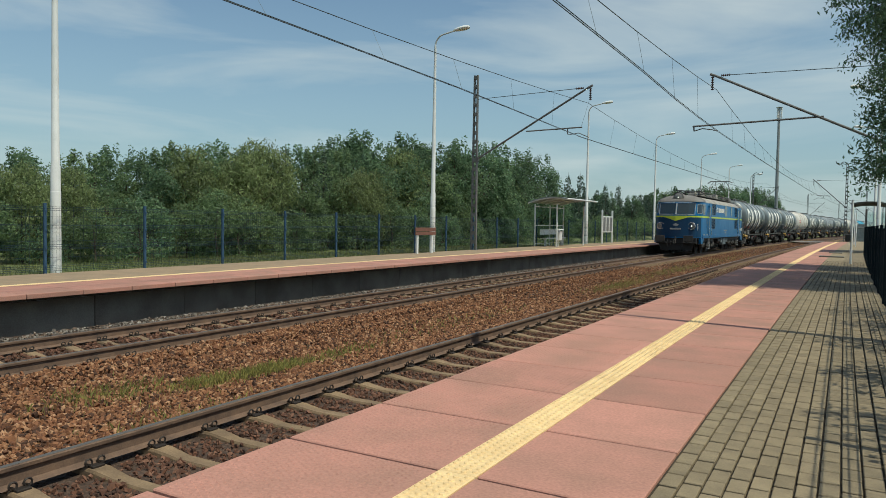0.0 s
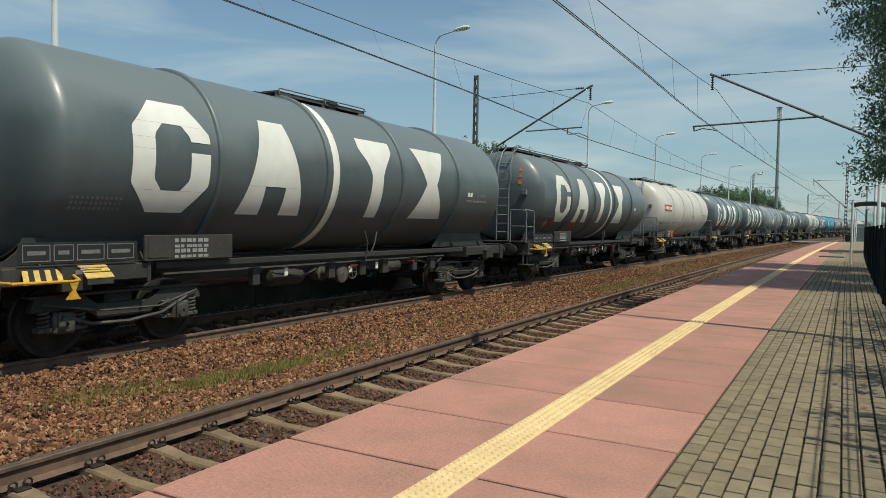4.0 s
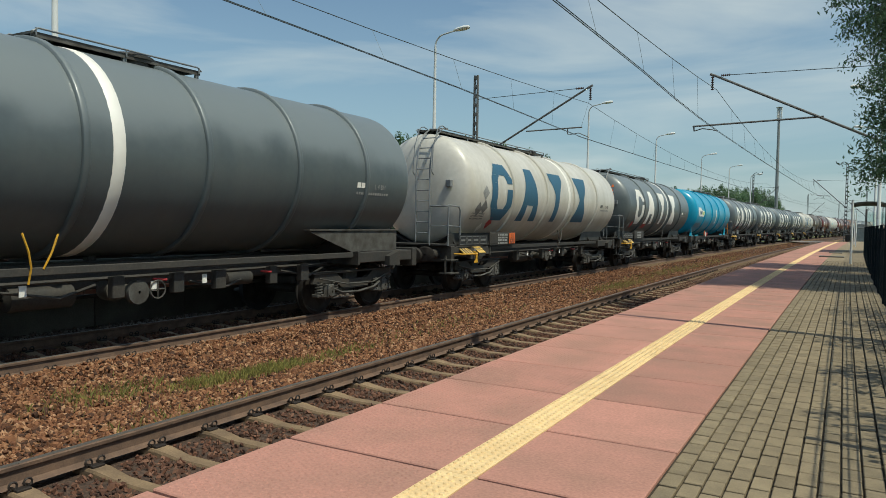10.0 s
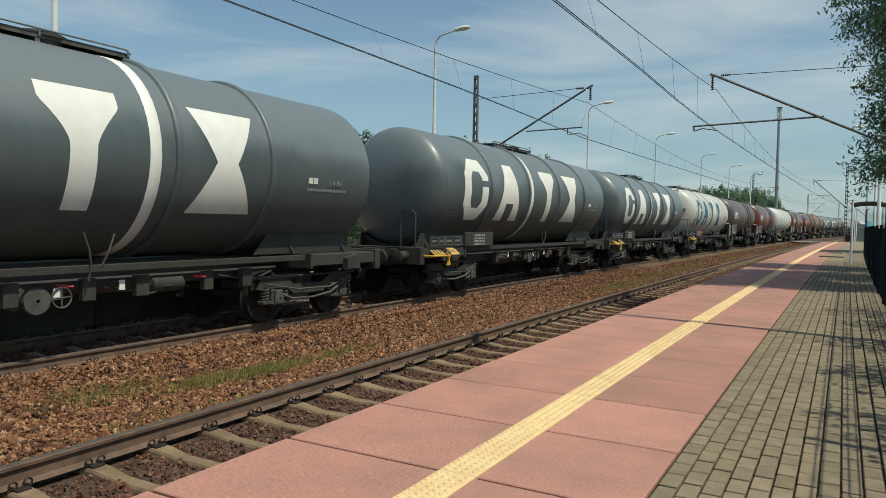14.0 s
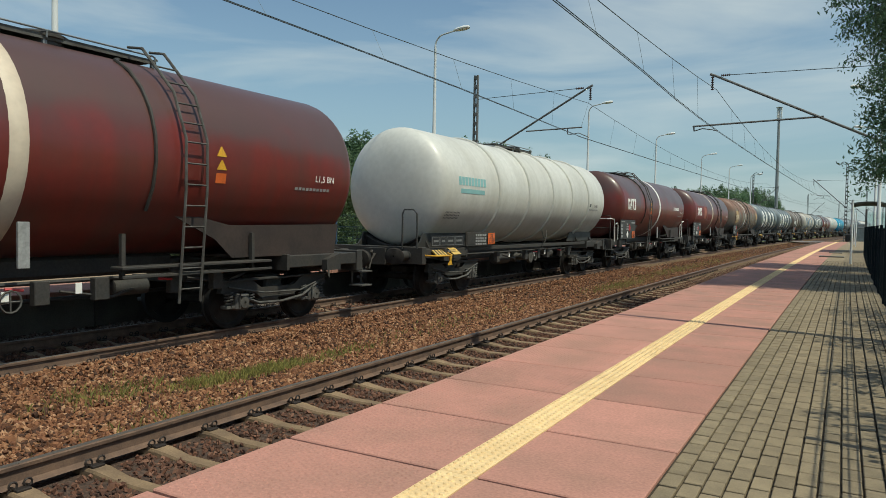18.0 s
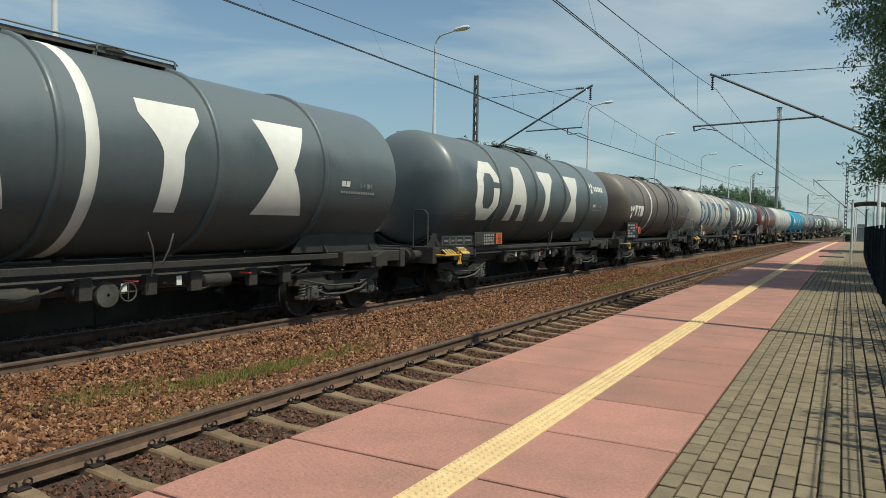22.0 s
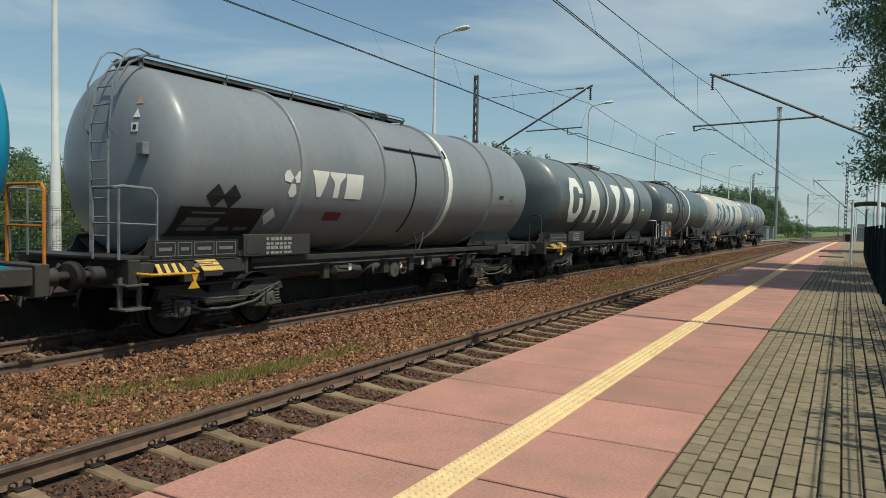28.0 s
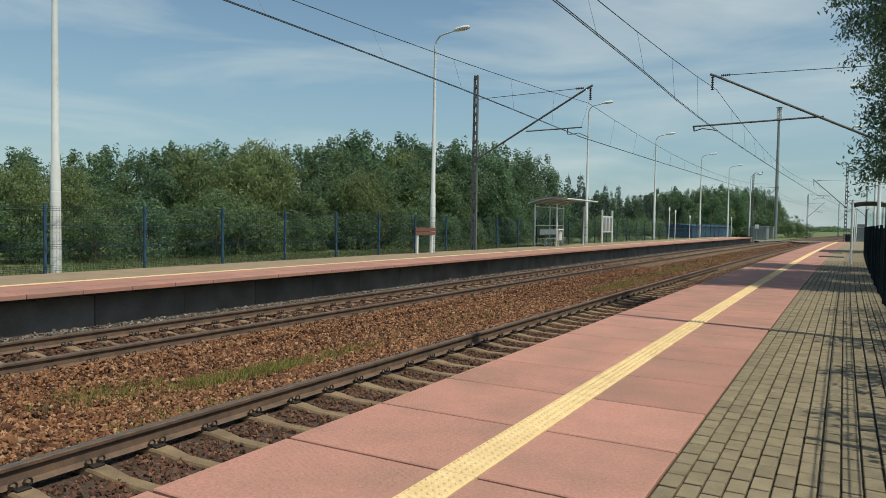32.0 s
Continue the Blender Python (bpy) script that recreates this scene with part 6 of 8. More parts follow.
def walkway(w, y0, y1):
    key = "%.1f_%.1f" % (y0, y1)

    def deck():
        return Shape().prism([(-0.31, 4.18), (-0.29, 4.18), (-0.29, 4.215), (0.29, 4.215), (0.29, 4.18), (0.31, 4.18), (0.31, 4.25), (-0.31, 4.25)], "y", y0, y1)

    def posts():
        sh = Shape()
        n = max(2, int((y1 - y0) / 1.5))
        for i in range(n + 1):
            y = y0 + 0.05 + (y1 - y0 - 0.1) * i / n
            sh.box(0.26, 0.30, y - 0.03, y + 0.03, 4.10, 4.22).box(-0.30, -0.26, y - 0.03, y + 0.03, 4.10, 4.22)
            sh.tube([(0.34, y, 4.20), (0.34, y, 4.295)], 0.013, 5)
        sh.tube([(0.34, y0, 4.24), (0.34, y0 + 0.08, 4.295), (0.34, y1 - 0.08, 4.295), (0.34, y1, 4.24)], 0.014, 6)
        sh.tube([(-0.34, y0, 4.24), (-0.34, y0 + 0.08, 4.295), (-0.34, y1 - 0.08, 4.295), (-0.34, y1, 4.24)], 0.014, 6)
        return sh
    part("walkway", "walkway" + key, M_BOGIE, deck, w, smooth=0)
    part("walkway_rail", "walkway_rail" + key, M_RAILPIPE, posts, w)


def dome(w, y):
    part("manhole", "manhole", M_UNDER, lambda: Shape().lathe([(4.05, 0.30), (4.22, 0.30), (4.23, 0.36), (4.27, 0.36), (4.31, 0.28), (4.33, 0.02)], "z", 16), w, pose(0.0, y, 0))


def side_ladder(w, y):
    def make():
        sh = Shape()
        for dy in (-0.19, 0.19):
            sh.tube([(0.30, y + dy, 4.35), (0.62, y + dy, 4.30), (1.30, y + dy, 3.62), (1.56, y + dy, 2.95), (1.56, y + dy, 2.2), (1.42, y + dy, 0.60)], 0.022, 6)
        pts = [(0.9, 4.02), (1.15, 3.77), (1.36, 3.46), (1.47, 3.18), (1.56, 2.9), (1.56, 2.6), (1.56, 2.3), (1.54, 2.0), (1.515, 1.7), (1.49, 1.4), (1.46, 1.1), (1.43, 0.8)]
        for x, z in pts:
            sh.tube([(x, y - 0.19, z), (x, y + 0.19, z)], 0.014, 5)
        return sh
    part("side_ladder", "side_ladder%.1f" % y, M_BOGIE, make, w)
    part("down_pipe", "down_pipe%.1f" % y, M_UNDER, lambda: Shape().tube([(1.48 * math.cos(math.radians(a)), y - 0.62 + (0.35 if a > 70 else 0.0), TZ + 1.48 * math.sin(math.radians(a))) for a in (82, 66, 52, 38, 24, 10, -4, -18, -32)], 0.026, 6), w)


def end_stickers(items, front=5.95, r=TR):
    """Stickers on the dished front end: centre x, z and corners (3 or 4)."""
    sh = Shape()

    def at(x, z):
        q = min(0.999, math.hypot(x, z - TZ) / r)
        return (x, -front - 0.46 * math.cos(math.asin(q ** (1 / 0.70))) - 0.012, z)
    for x, z, n in items:
        h = 0.066
        pts = [(x - h, z - h), (x + h, z - h), (x + h, z + h), (x - h, z + h)] if n == 4 else [(x - h, z - h), (x + h, z - h), (x, z + h)]
        sh.add([at(a, b) for a, b in pts], [tuple(range(n))])
    return sh


def end_panel(x, z, hw, hh, front=5.95, r=TR):
    """A thin plate laid on the dished front end."""
    def at(a, b):
        q = min(0.999, math.hypot(a, b - TZ) / r)
        return (a, -front - 0.46 * math.cos(math.asin(q ** (1 / 0.70))) - 0.008, b)
    n = 6
    v = [at(x - hw + 2 * hw * i / n, z - hh + 2 * hh * j / n) for j in range(n + 1) for i in range(n + 1)]
    return Shape().add(v, [(j * (n + 1) + i, j * (n + 1) + i + 1, (j + 1) * (n + 1) + i + 1, (j + 1) * (n + 1) + i) for j in range(n) for i in range(n)])


def plates(w, y, orange=True, low=False, yellow=False):
    """Box with data grid and the hazard plate."""
    z0, z1 = 1.22, 1.58
    part("data_board", "data_board%.1f" % y, M_UNDER, lambda: Shape().box(1.30, 1.34, y, y + 1.6, z0, z1, 0.008).box(1.34, 1.35, y + 0.05, y + 0.4, z0 + 0.04, z1 - 0.04, 0.004), w)

    def grid():
        sh = Shape()
        for i in range(4):
            for j in range(6):
                a, b = y + 0.50 + j * 0.105, z0 + 0.03 + i * 0.075
                sh.box(1.341, 1.345, a, a + (0.085 if (i + j) % 3 else 0.06), b, b + (0.055 if i % 2 else 0.04))
        return sh
    part("data_grid", "data_grid%.1f" % y, M_MARKGREY, grid, w, label="white data table", kind="stuff")
    if orange:
        pm = M_YELLOWPLATE if yellow else M_ORANGE
        dy, dz = (0.30, 0.55) if yellow else (1.17, 0.0)
        pl = part("hazard_plate", "hazard_plate", pm, lambda: Shape().box(1.352, 1.362, 0, 0.40, 0, 0.30, 0.003), w, pose(0.01, y + dy, 1.25 + dz), "yellow hazard plate" if yellow else "orange hazard plate")

        def digits():
            sh = Shape()
            sh.box(1.364, 1.3655, 0.01, 0.39, 0.145, 0.155)
            return sh
        part("plate_line", "plate_line", M_MARKDARK, digits, pl)
        for txt, zz in (("33", 0.165), ("1203", 0.02)):
            plate_text(txt, pl, zz)


TEXTS = {}


def text_mesh(txt, size, material):
    if (txt, size, material.name) not in TEXTS:
        cu = bpy.data.curves.new("writing", 'FONT')
        cu.body, cu.size, cu.align_x, cu.extrude = txt, size, 'CENTER', 0.001
        tmp = bpy.data.objects.new("writing", cu)
        scene.collection.objects.link(tmp)
        bpy.context.view_layer.update()
        me = bpy.data.meshes.new_from_object(tmp)
        bpy.data.objects.remove(tmp)
        bpy.data.curves.remove(cu)
        me.materials.clear()
        me.materials.append(material)
        TEXTS[txt, size, material.name] = me
    return TEXTS[txt, size, material.name]


def plate_text(txt, parent, z):
    ob = new("figures", text_mesh(txt, 0.155, M_MARKDARK))
    ob.parent = parent
    ob.matrix_basis = pose(1.3665, 0.20, z + 0.005, 90, 0, 90)


WAGONS = []


def big_signs(w, style, mat_):
    if style == "tx":       # bar before the last sign
        sp = ((-5.0, -3.68), (-3.05, -1.62), (-0.70, 0.40), (1.55, 2.90))
    elif style == "tw":
        sp = ((-5.3, -4.0), (-3.0, -1.6), (-0.33, 0.75), (1.92, 3.21))
    elif style == "ty":
        sp = ((-5.45, -4.0), (-3.05, -1.62), (-0.70, 0.40), (1.40, 2.85))
    elif style == "to":
        sp = ((-5.69, -4.2), (-3.66, -2.15), (-0.60, 0.72), (1.55, 3.0))
    elif style == "t2":
        sp = ((-5.1, -3.75), (-3.1, -1.6), (0.10, 1.14), (2.30, 3.52))
    elif style == "t":      # bar after the second sign
        sp = ((-5.12, -3.80), (-3.12, -1.62), (-0.04, 1.10), (1.98, 3.36))
    else:
        sp = ((-4.68, -3.32), (-2.88, -1.48), (0.80, 1.88), (2.50, 3.95))
    for (a, b), fn, nm in zip(sp, (sign_ring, sign_wedge, sign_funnel, sign_hourglass), ("ring_sign", "wedge_sign", "funnel_sign", "hourglass_sign")):
        part(nm, nm + style, mat_, fn(a, b, 1.90, 3.44), w, smooth=60)


def gusset_plate():
    return Shape().prism([(3.35, 1.60), (6.2, 1.64), (6.2, 1.21), (4.6, 1.21)], "x", 1.18, 1.21).box(1.10, 1.24, 3.3, 6.22, 1.63, 1.655)


def gusset_flare():
    """A bracket that flares up from the sill to the belly, and a low one beside it."""
    sh = Shape().prism([(6.55, 1.2), (6.30, 1.27), (6.18, 1.42), (6.24, 1.74), (6.16, 1.74), (5.98, 1.42), (5.75, 1.28), (5.4, 1.2)], "x", 1.08, 1.14)
    return sh.prism([(4.9, 1.2), (4.7, 1.28), (4.1, 1.30), (3.95, 1.2)], "x", 1.10, 1.14)


def modern(label, paint, style="tx", signs=M_MARK, ladder=True, band=True, extra=(), group="tank wagons", bandmat=None, orange=False, rings=(-3.6, -1.05, 1.45, 3.95), ladder_s=-1, band_y=None, front=5.95, bare=False, hose_y=0.0, gussets=None, ringmat=None, walk_to=None):
    w = thing("tank_wagon", pose(0, 0, 0), label, "tank wagon", group)
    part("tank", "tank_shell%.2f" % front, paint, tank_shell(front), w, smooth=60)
    for y in rings:
        part("hoop", "hoop%.2f" % y, ringmat or paint, hoop(y, 0.10, TR, TR + 0.055), w, smooth=60)
    under_common(w, False, None if bare else (M_YELLOWP if hose_y else M_BOGIE), hose_y)
    if not gussets:
        for k in (-1, 1):
            for x in (-1, 1):
                part("cradle", "cradle", M_CRADLE, lambda: Shape().prism([(3.7, 1.21), (6.72, 1.21), (6.46, 1.27), (6.32, 1.38), (6.24, 1.55), (4.0, 1.55), (3.85, 1.4)], "x", 0.86, 0.89), w, pose(0, 0, 0, 0, 0, 0 if k > 0 else 180) @ Matrix.Diagonal((x, 1, 1, 1)))
    if gussets:
        for k in (-1, 1):
            for x in (-1, 1):
                part("gusset", "gusset" + gussets.name, gussets, gusset_flare if gussets is T_BLUE else gusset_plate, w, pose(0, 0, 0, 0, 0, 0 if k > 0 else 180) @ Matrix.Diagonal((x, 1, 1, 1)))
    for s in (-1, 1):
        bogie_of(w, s * 4.95, 0)
        if s < 0 and gussets is not T_BLUE:
            hand_wheel(w, s)
    buffers(w, HALF)
    if ladder:
        end_ladder_platform(w, ladder_s)
        walkway(w, -6.0, -0.9)
        walkway(w, -1.05, walk_to or 1.35)
    else:
        walkway(w, -1.2, walk_to or 1.6)
        None if bare else part("end_hoop", "end_hoop", M_UNDER, lambda: Shape().tube([(1.2, -7.0, 1.2), (1.2, -7.0, 2.0), (1.1, -7.0, 2.1), (0.85, -7.0, 2.1), (0.8, -7.0, 2.0), (0.8, -7.0, 1.2)], 0.02, 6), w)
    dome(w, 0.5)
    if style:
        big_signs(w, style, signs)
    if band:
        yb = band_y if band_y is not None else {"tx": 1.0, "ty": 1.0, "t": -0.8, "t2": -0.62, "tw": 1.27, "to": -1.2}.get(style, 1.7)
        bm_ = bandmat or M_MARK
        part("band", "band%.1f" % yb, bm_, hoop(yb, 0.20, TR, TR + 0.006), w, smooth=60, label="broad painted band")
    None if bare else plates(w, -4.85, orange)
    part("small_writing", "end_writing", M_MARKGREY, sign_bars(4.45, 5.55, 2.33, 2.40, 1, 14), w, smooth=0, kind="stuff")
    part("small_writing", "end_box", M_MARK if paint in (T_DARK, T_BLUE) else M_MARKDARK, sign_bars(4.45, 4.72, 2.46, 2.58, 1, 2, 0.15), w, smooth=0, kind="stuff")
    ob = new("lettering", text_mesh("L 4 BH", 0.135, M_MARKGREY if paint in (T_DARK, T_BLUE, T_RUST, T_DUN, T_GREY) else M_MARKDARK))
    ob.parent = w
    q = on_tank(5.2, 2.50, 0.012)
    ob.matrix_basis = pose(q[0] + 0.004, 5.2, 2.46, 97, 0, 90)
    None if bare or paint is T_GREY else part("owner_writing", "owner_writing", M_FAINT, sign_bars(-5.9, -5.15, 1.90, 2.10, 3, 11, 0.4), w, smooth=0, kind="stuff")
    None if bare else part("number_panel", "number_bars", M_FAINT, lambda: Shape().box(1.405, 1.408, -5.9, -5.55, 1.10, 1.16), w, label="grey numbering panel")
    if not bare:
        part("number_plate", "dark_strip", M_BLACK, lambda: Shape().box(1.305, 1.312, -6.55, -4.95, 1.245, 1.50, 0.002), w)
        part("number_frame", "strip_frames", M_FAINT, strip_frames, w, kind="stuff")
        part("striped_step", "striped_step", M_TREAD, lambda: striped(0), w, label="yellow and black striped step plate")
        tb = part("tread_box", "tread_box", M_UNDER, tread_box, w, smooth=0)
        part("tread_edges", "tread_edges", M_TREAD, tread_edges, tb, label="worn yellow tread edges")
        part("step_stripe", "step_stripe", M_BLACK, lambda: striped(1), w, kind="stuff")
    for fn in extra:
        fn(w)
    return w


def strip_frames():
    """Framed panels with a bar of unreadable writing in each."""
    sh = Shape()
    for y0, y1 in ((-6.50, -6.16), (-6.12, -5.86), (-5.82, -5.44), (-5.40, -5.00)):
        for a, b, c, d in ((y0, y1, 1.27, 1.282), (y0, y1, 1.463, 1.475), (y0, y0 + 0.012, 1.282, 1.463), (y1 - 0.012, y1, 1.282, 1.463)):
            sh.box(1.313, 1.316, a, b, c, d)
        sh.box(1.313, 1.316, y0 + 0.06, y1 - 0.06, 1.35, 1.40)
    return sh


def striped(odd):
    """Sloping tread strips below the number panel, every other one of a colour."""
    sh = Shape()
    for k in range(7):
        if k % 2 == odd:
            y = -6.50 + 0.068 * k
            sh.add([(1.30, y, 1.17), (1.52, y - 0.10, 1.05), (1.52, y - 0.032, 1.05), (1.30, y + 0.068, 1.17), (1.30, y, 1.13), (1.52, y - 0.10, 1.02), (1.52, y - 0.032, 1.02), (1.30, y + 0.068, 1.13)],
                   [(0, 1, 2, 3), (4, 7, 6, 5), (0, 4, 5, 1), (1, 5, 6, 2), (2, 6, 7, 3), (3, 7, 4, 0)])
    return sh


def tread_box():
    """The second step: a grey box that juts out from the sill."""
    return Shape().prism([(1.30, 1.20), (1.30, 0.97), (1.50, 0.97), (1.50, 1.05), (1.45, 1.08), (1.40, 1.13), (1.35, 1.17)], "y", -5.80, -5.44)


def tread_edges():
    sh = Shape()
    for x0, x1, z0, z1 in ((1.30, 1.36, 1.203, 1.185), (1.37, 1.42, 1.168, 1.135), (1.44, 1.505, 1.115, 1.06)):
        sh.add([(x0, -5.81, z0), (x1, -5.81, z1), (x1, -5.43, z1), (x0, -5.43, z0), (x0, -5.81, z0 - 0.012), (x1, -5.81, z1 - 0.012), (x1, -5.43, z1 - 0.012), (x0, -5.43, z0 - 0.012)],
               [(0, 1, 2, 3), (4, 7, 6, 5), (0, 4, 5, 1), (1, 5, 6, 2), (2, 6, 7, 3), (3, 7, 4, 0)])
    return sh


def classic(label, paint, extra=(), lade=-1.6, bandmat=None, orange=True, band_y=0.62, grab="left"):
    """The smooth-barrelled kind with plate skirts and a ladder amidships."""
    w = thing("tank_wagon", pose(0, 0, 0), label, "tank wagon", "tank wagons")
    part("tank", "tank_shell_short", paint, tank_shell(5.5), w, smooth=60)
    under_common(w, True, skirt_mat=M_SKIRT if paint in (T_RED, T_SLATE) else None)
    for s in (-1, 1):
        bogie_of(w, s * 4.75, 1)
    buffers(w, HALF)
    part("band", "band%.2f" % band_y, bandmat or M_MARK, hoop(band_y, 0.24, TR, TR + 0.006), w, smooth=60, label="broad white band")
    part("band_stay", "band_stay%.2f" % band_y, M_MARKGREY, lambda: Shape().box(1.28, 1.32, band_y + 0.05, band_y + 0.19, 1.2, 1.75, 0.005), w)
    side_ladder(w, lade)
    walkway(w, min(-3.2, lade - 1.6) if lade < 0 else lade - 3.2, 0.2 if lade < 0 else lade + 0.3)
    dome(w, lade - 0.2 if lade < 0 else lade - 1.4)
    for k, (a, b, fn) in enumerate(((-5.10, -4.80, sign_ring), (-4.79, -4.46, sign_wedge), (-4.47, -4.17, sign_funnel), (-4.14, -3.82, sign_hourglass))):
        part("logo_sign", "logo_sign%d" % k, M_MARK, fn(a, b, 2.50, 2.98), w, smooth=60)
    part("notice_board", "notice_board", M_CRADLE, lambda: Shape().box(1.33, 1.37, -5.86, -3.6, 1.22, 2.05, 0.008), w, label="black notice board")

    def tables():
        sh = Shape()
        for i in range(4):
            sh.box(1.371, 1.375, -5.78, -5.52, 1.30 + i * 0.15, 1.40 + i * 0.15)
        sh.box(1.371, 1.375, -4.25, -3.68, 1.90, 1.97).box(1.371, 1.375, -5.75, -5.25, 1.95, 1.99)
        for i, (a, b) in enumerate(((-4.95, -4.75), (-4.97, -4.45), (-5.0, -4.4))):
            sh.box(1.371, 1.375, a, b, 1.84 - 0.11 * i, 1.90 - 0.11 * i)
        return sh
    part("notice_writing", "notice_bars", M_MARKGREY, tables, w, kind="stuff")
    part("red_diamond", "red_diamond", M_REDSIGN, lambda: Shape().prism([(-4.52, 1.55), (-4.36, 1.71), (-4.52, 1.87), (-4.68, 1.71)], "x", 1.376, 1.380), w, label="red hazard diamond")
    part("white_diamond", "white_diamond", M_MARK, lambda: Shape().prism([(-4.85, 1.26), (-4.69, 1.42), (-4.85, 1.58), (-5.01, 1.42)], "x", 1.376, 1.380), w, label="white hazard diamond")
    if orange:
        pl = part("hazard_plate", "hazard_plate", M_ORANGE, lambda: Shape().box(1.352, 1.362, 0, 0.40, 0, 0.30, 0.003), w, pose(0.025, -4.15, 1.26), "orange hazard plate")
        part("plate_line", "plate_line", M_MARKDARK, lambda: Shape().box(1.364, 1.3655, 0.01, 0.39, 0.145, 0.155), pl)
        for txt, zz in (("33", 0.165), ("1203", 0.02)):
            plate_text(txt, pl, zz)

    rail_at = {"left": [pose(0, 0, 0)], "both": [pose(0, 0, 0), Matrix.Diagonal((1, -1, 1, 1))], "none": []}[grab]
    for gm in rail_at:
        part("grab_rail", "grab_long", M_MARK, lambda: Shape().tube([(1.30, -6.50, 1.15), (1.30, -6.50, 1.93), (1.30, -6.53, 2.02), (1.30, -6.62, 2.06), (1.30, -7.0, 2.08), (1.22, -7.08, 2.08), (0.4, -7.08, 2.08)], 0.017, 6), w, gm, label="white grab rail")
        part("grab_rail", "grab_short", M_MARK, lambda: Shape().tube([(1.30, -6.02, 1.15), (1.30, -6.02, 1.78), (1.30, -6.06, 1.88), (1.30, -6.16, 1.92), (1.26, -6.2, 1.85)], 0.017, 6), w, gm, label="white grab rail")
    for a in (-7.1, 6.8):
        part("step", "step_plate", M_BOGIE, lambda: Shape().box(1.05, 1.38, 0, 0.34, 0.52, 0.55, 0.004).box(1.05, 1.38, 0, 0.34, 0.80, 0.83, 0.004).box(1.1, 1.13, 0.0, 0.04, 0.52, 1.0).box(1.1, 1.13, 0.3, 0.34, 0.52, 1.0), w, pose(0, a, 0))
    part("end_railing", "classic_rails", M_UNDER, lambda: Shape().tube([(1.25, -6.95, 1.2), (1.25, -6.95, 2.2), (0.4, -6.95, 2.2), (0.4, -6.95, 1.2)], 0.02, 6).tube([(1.25, -6.95, 1.7), (0.4, -6.95, 1.7)], 0.015, 5), w)
    part("end_cover", "end_cover", paint, lambda: Shape().lathe([(-5.99, 0.02), (-5.985, 0.30), (-5.9, 0.33)], "y", 20, (0.15, 0.0, TZ - 0.25)), w)
    for k in range(3):
        z = 2.36 + 0.20 * k
        part("warning_label", "side_label%d_%.2f" % (k, lade), M_YELLOWP if k else M_ORANGE, lambda z=z: wrap([(z, [(lade + 0.42, lade + 0.62)]), (z + 0.15, [(lade + 0.51, lade + 0.53)] if z > 2.4 else [(lade + 0.42, lade + 0.62)])]), w, smooth=0)
    ob = new("lettering", text_mesh("L1,5 BN", 0.16, M_MARK))
    ob.parent = w
    q = on_tank(5.5, 2.54, 0.012)
    ob.matrix_basis = pose(q[0] + 0.004, 5.5, 2.50, 96, 0, 90)
    part("small_writing", "end_writing_c", M_MARKGREY, sign_bars(4.75, 5.7, 2.33, 2.40, 1, 10), w, smooth=0, kind="stuff")
    for fn in extra:
        fn(w)
    return w


def vtg_style(w):
    part("petal_sign", "petal_sign", M_MARK, sign_swirl(-3.80, 2.48, 0.235), w, smooth=0)
    for i, (a, b) in enumerate(((-3.33, -2.86), (-2.84, -2.38), (-2.34, -1.82))):
        part("block_sign", "block_sign%d" % i, M_MARK, (sign_point, sign_funnel, sign_patch)[i](a, b, 2.24, 2.71), w, smooth=0)


def cream_seams(w):
    part("seam", "cream_seam", M_MARKGREY, lambda: Shape().tube([on_tank(y, 2.02, 0.004) for y in (-5.9, -2.0, 1.33)], 0.012, 5), w, label="weld seam")
    hexa = [on_tank(1.71 + 0.24 * math.cos(a), 2.25 + 0.24 * math.sin(a), 0.008) for a in [math.pi / 3 * k for k in range(7)]]
    part("hexagon", "cream_hex", M_MARKGREY, lambda: Shape().tube(hexa, 0.012, 5), w, label="hexagonal outline")


def yellow_plate(w):
    pl = part("hazard_plate", "hazard_plate", M_YELLOWPLATE, lambda: Shape().box(1.352, 1.362, 0, 0.40, 0, 0.30, 0.003), w, pose(0.01, -4.5, 1.58), "yellow hazard plate")
    part("plate_line", "plate_line", M_MARKDARK, lambda: Shape().box(1.364, 1.3655, 0.01, 0.39, 0.145, 0.155), pl)
    for txt, zz in (("33", 0.165), ("1203", 0.02)):
        plate_text(txt, pl, zz)
    part("plate_frame", "plate_frame", M_UNDER, lambda: Shape().box(1.345, 1.358, -4.58, -4.02, 1.54, 1.92, 0.004), w)
    part("white_diamond", "white_diamond_y", M_MARK, lambda: Shape().prism([(-3.62, 1.20), (-3.44, 1.38), (-3.62, 1.56), (-3.80, 1.38)], "x", 1.376, 1.386), w, label="white hazard diamond")
    part("red_diamond", "red_diamond_y", M_REDSIGN, lambda: Shape().prism([(-3.20, 1.20), (-3.02, 1.38), (-3.20, 1.56), (-3.38, 1.38)], "x", 1.376, 1.386), w, label="red hazard diamond")


def dun_logo(w):
    part("petal_sign", "petal_sign_far", M_MARK, sign_swirl(-5.45, 2.45, 0.285), w, smooth=0)
    for i, (a, b) in enumerate(((-5.05, -4.6), (-4.56, -4.12), (-4.08, -3.6))):
        part("block_sign", "block_far%d" % i, M_MARK, (sign_point, sign_funnel, sign_patch)[i](a, b, 2.24, 2.71), w, smooth=0)


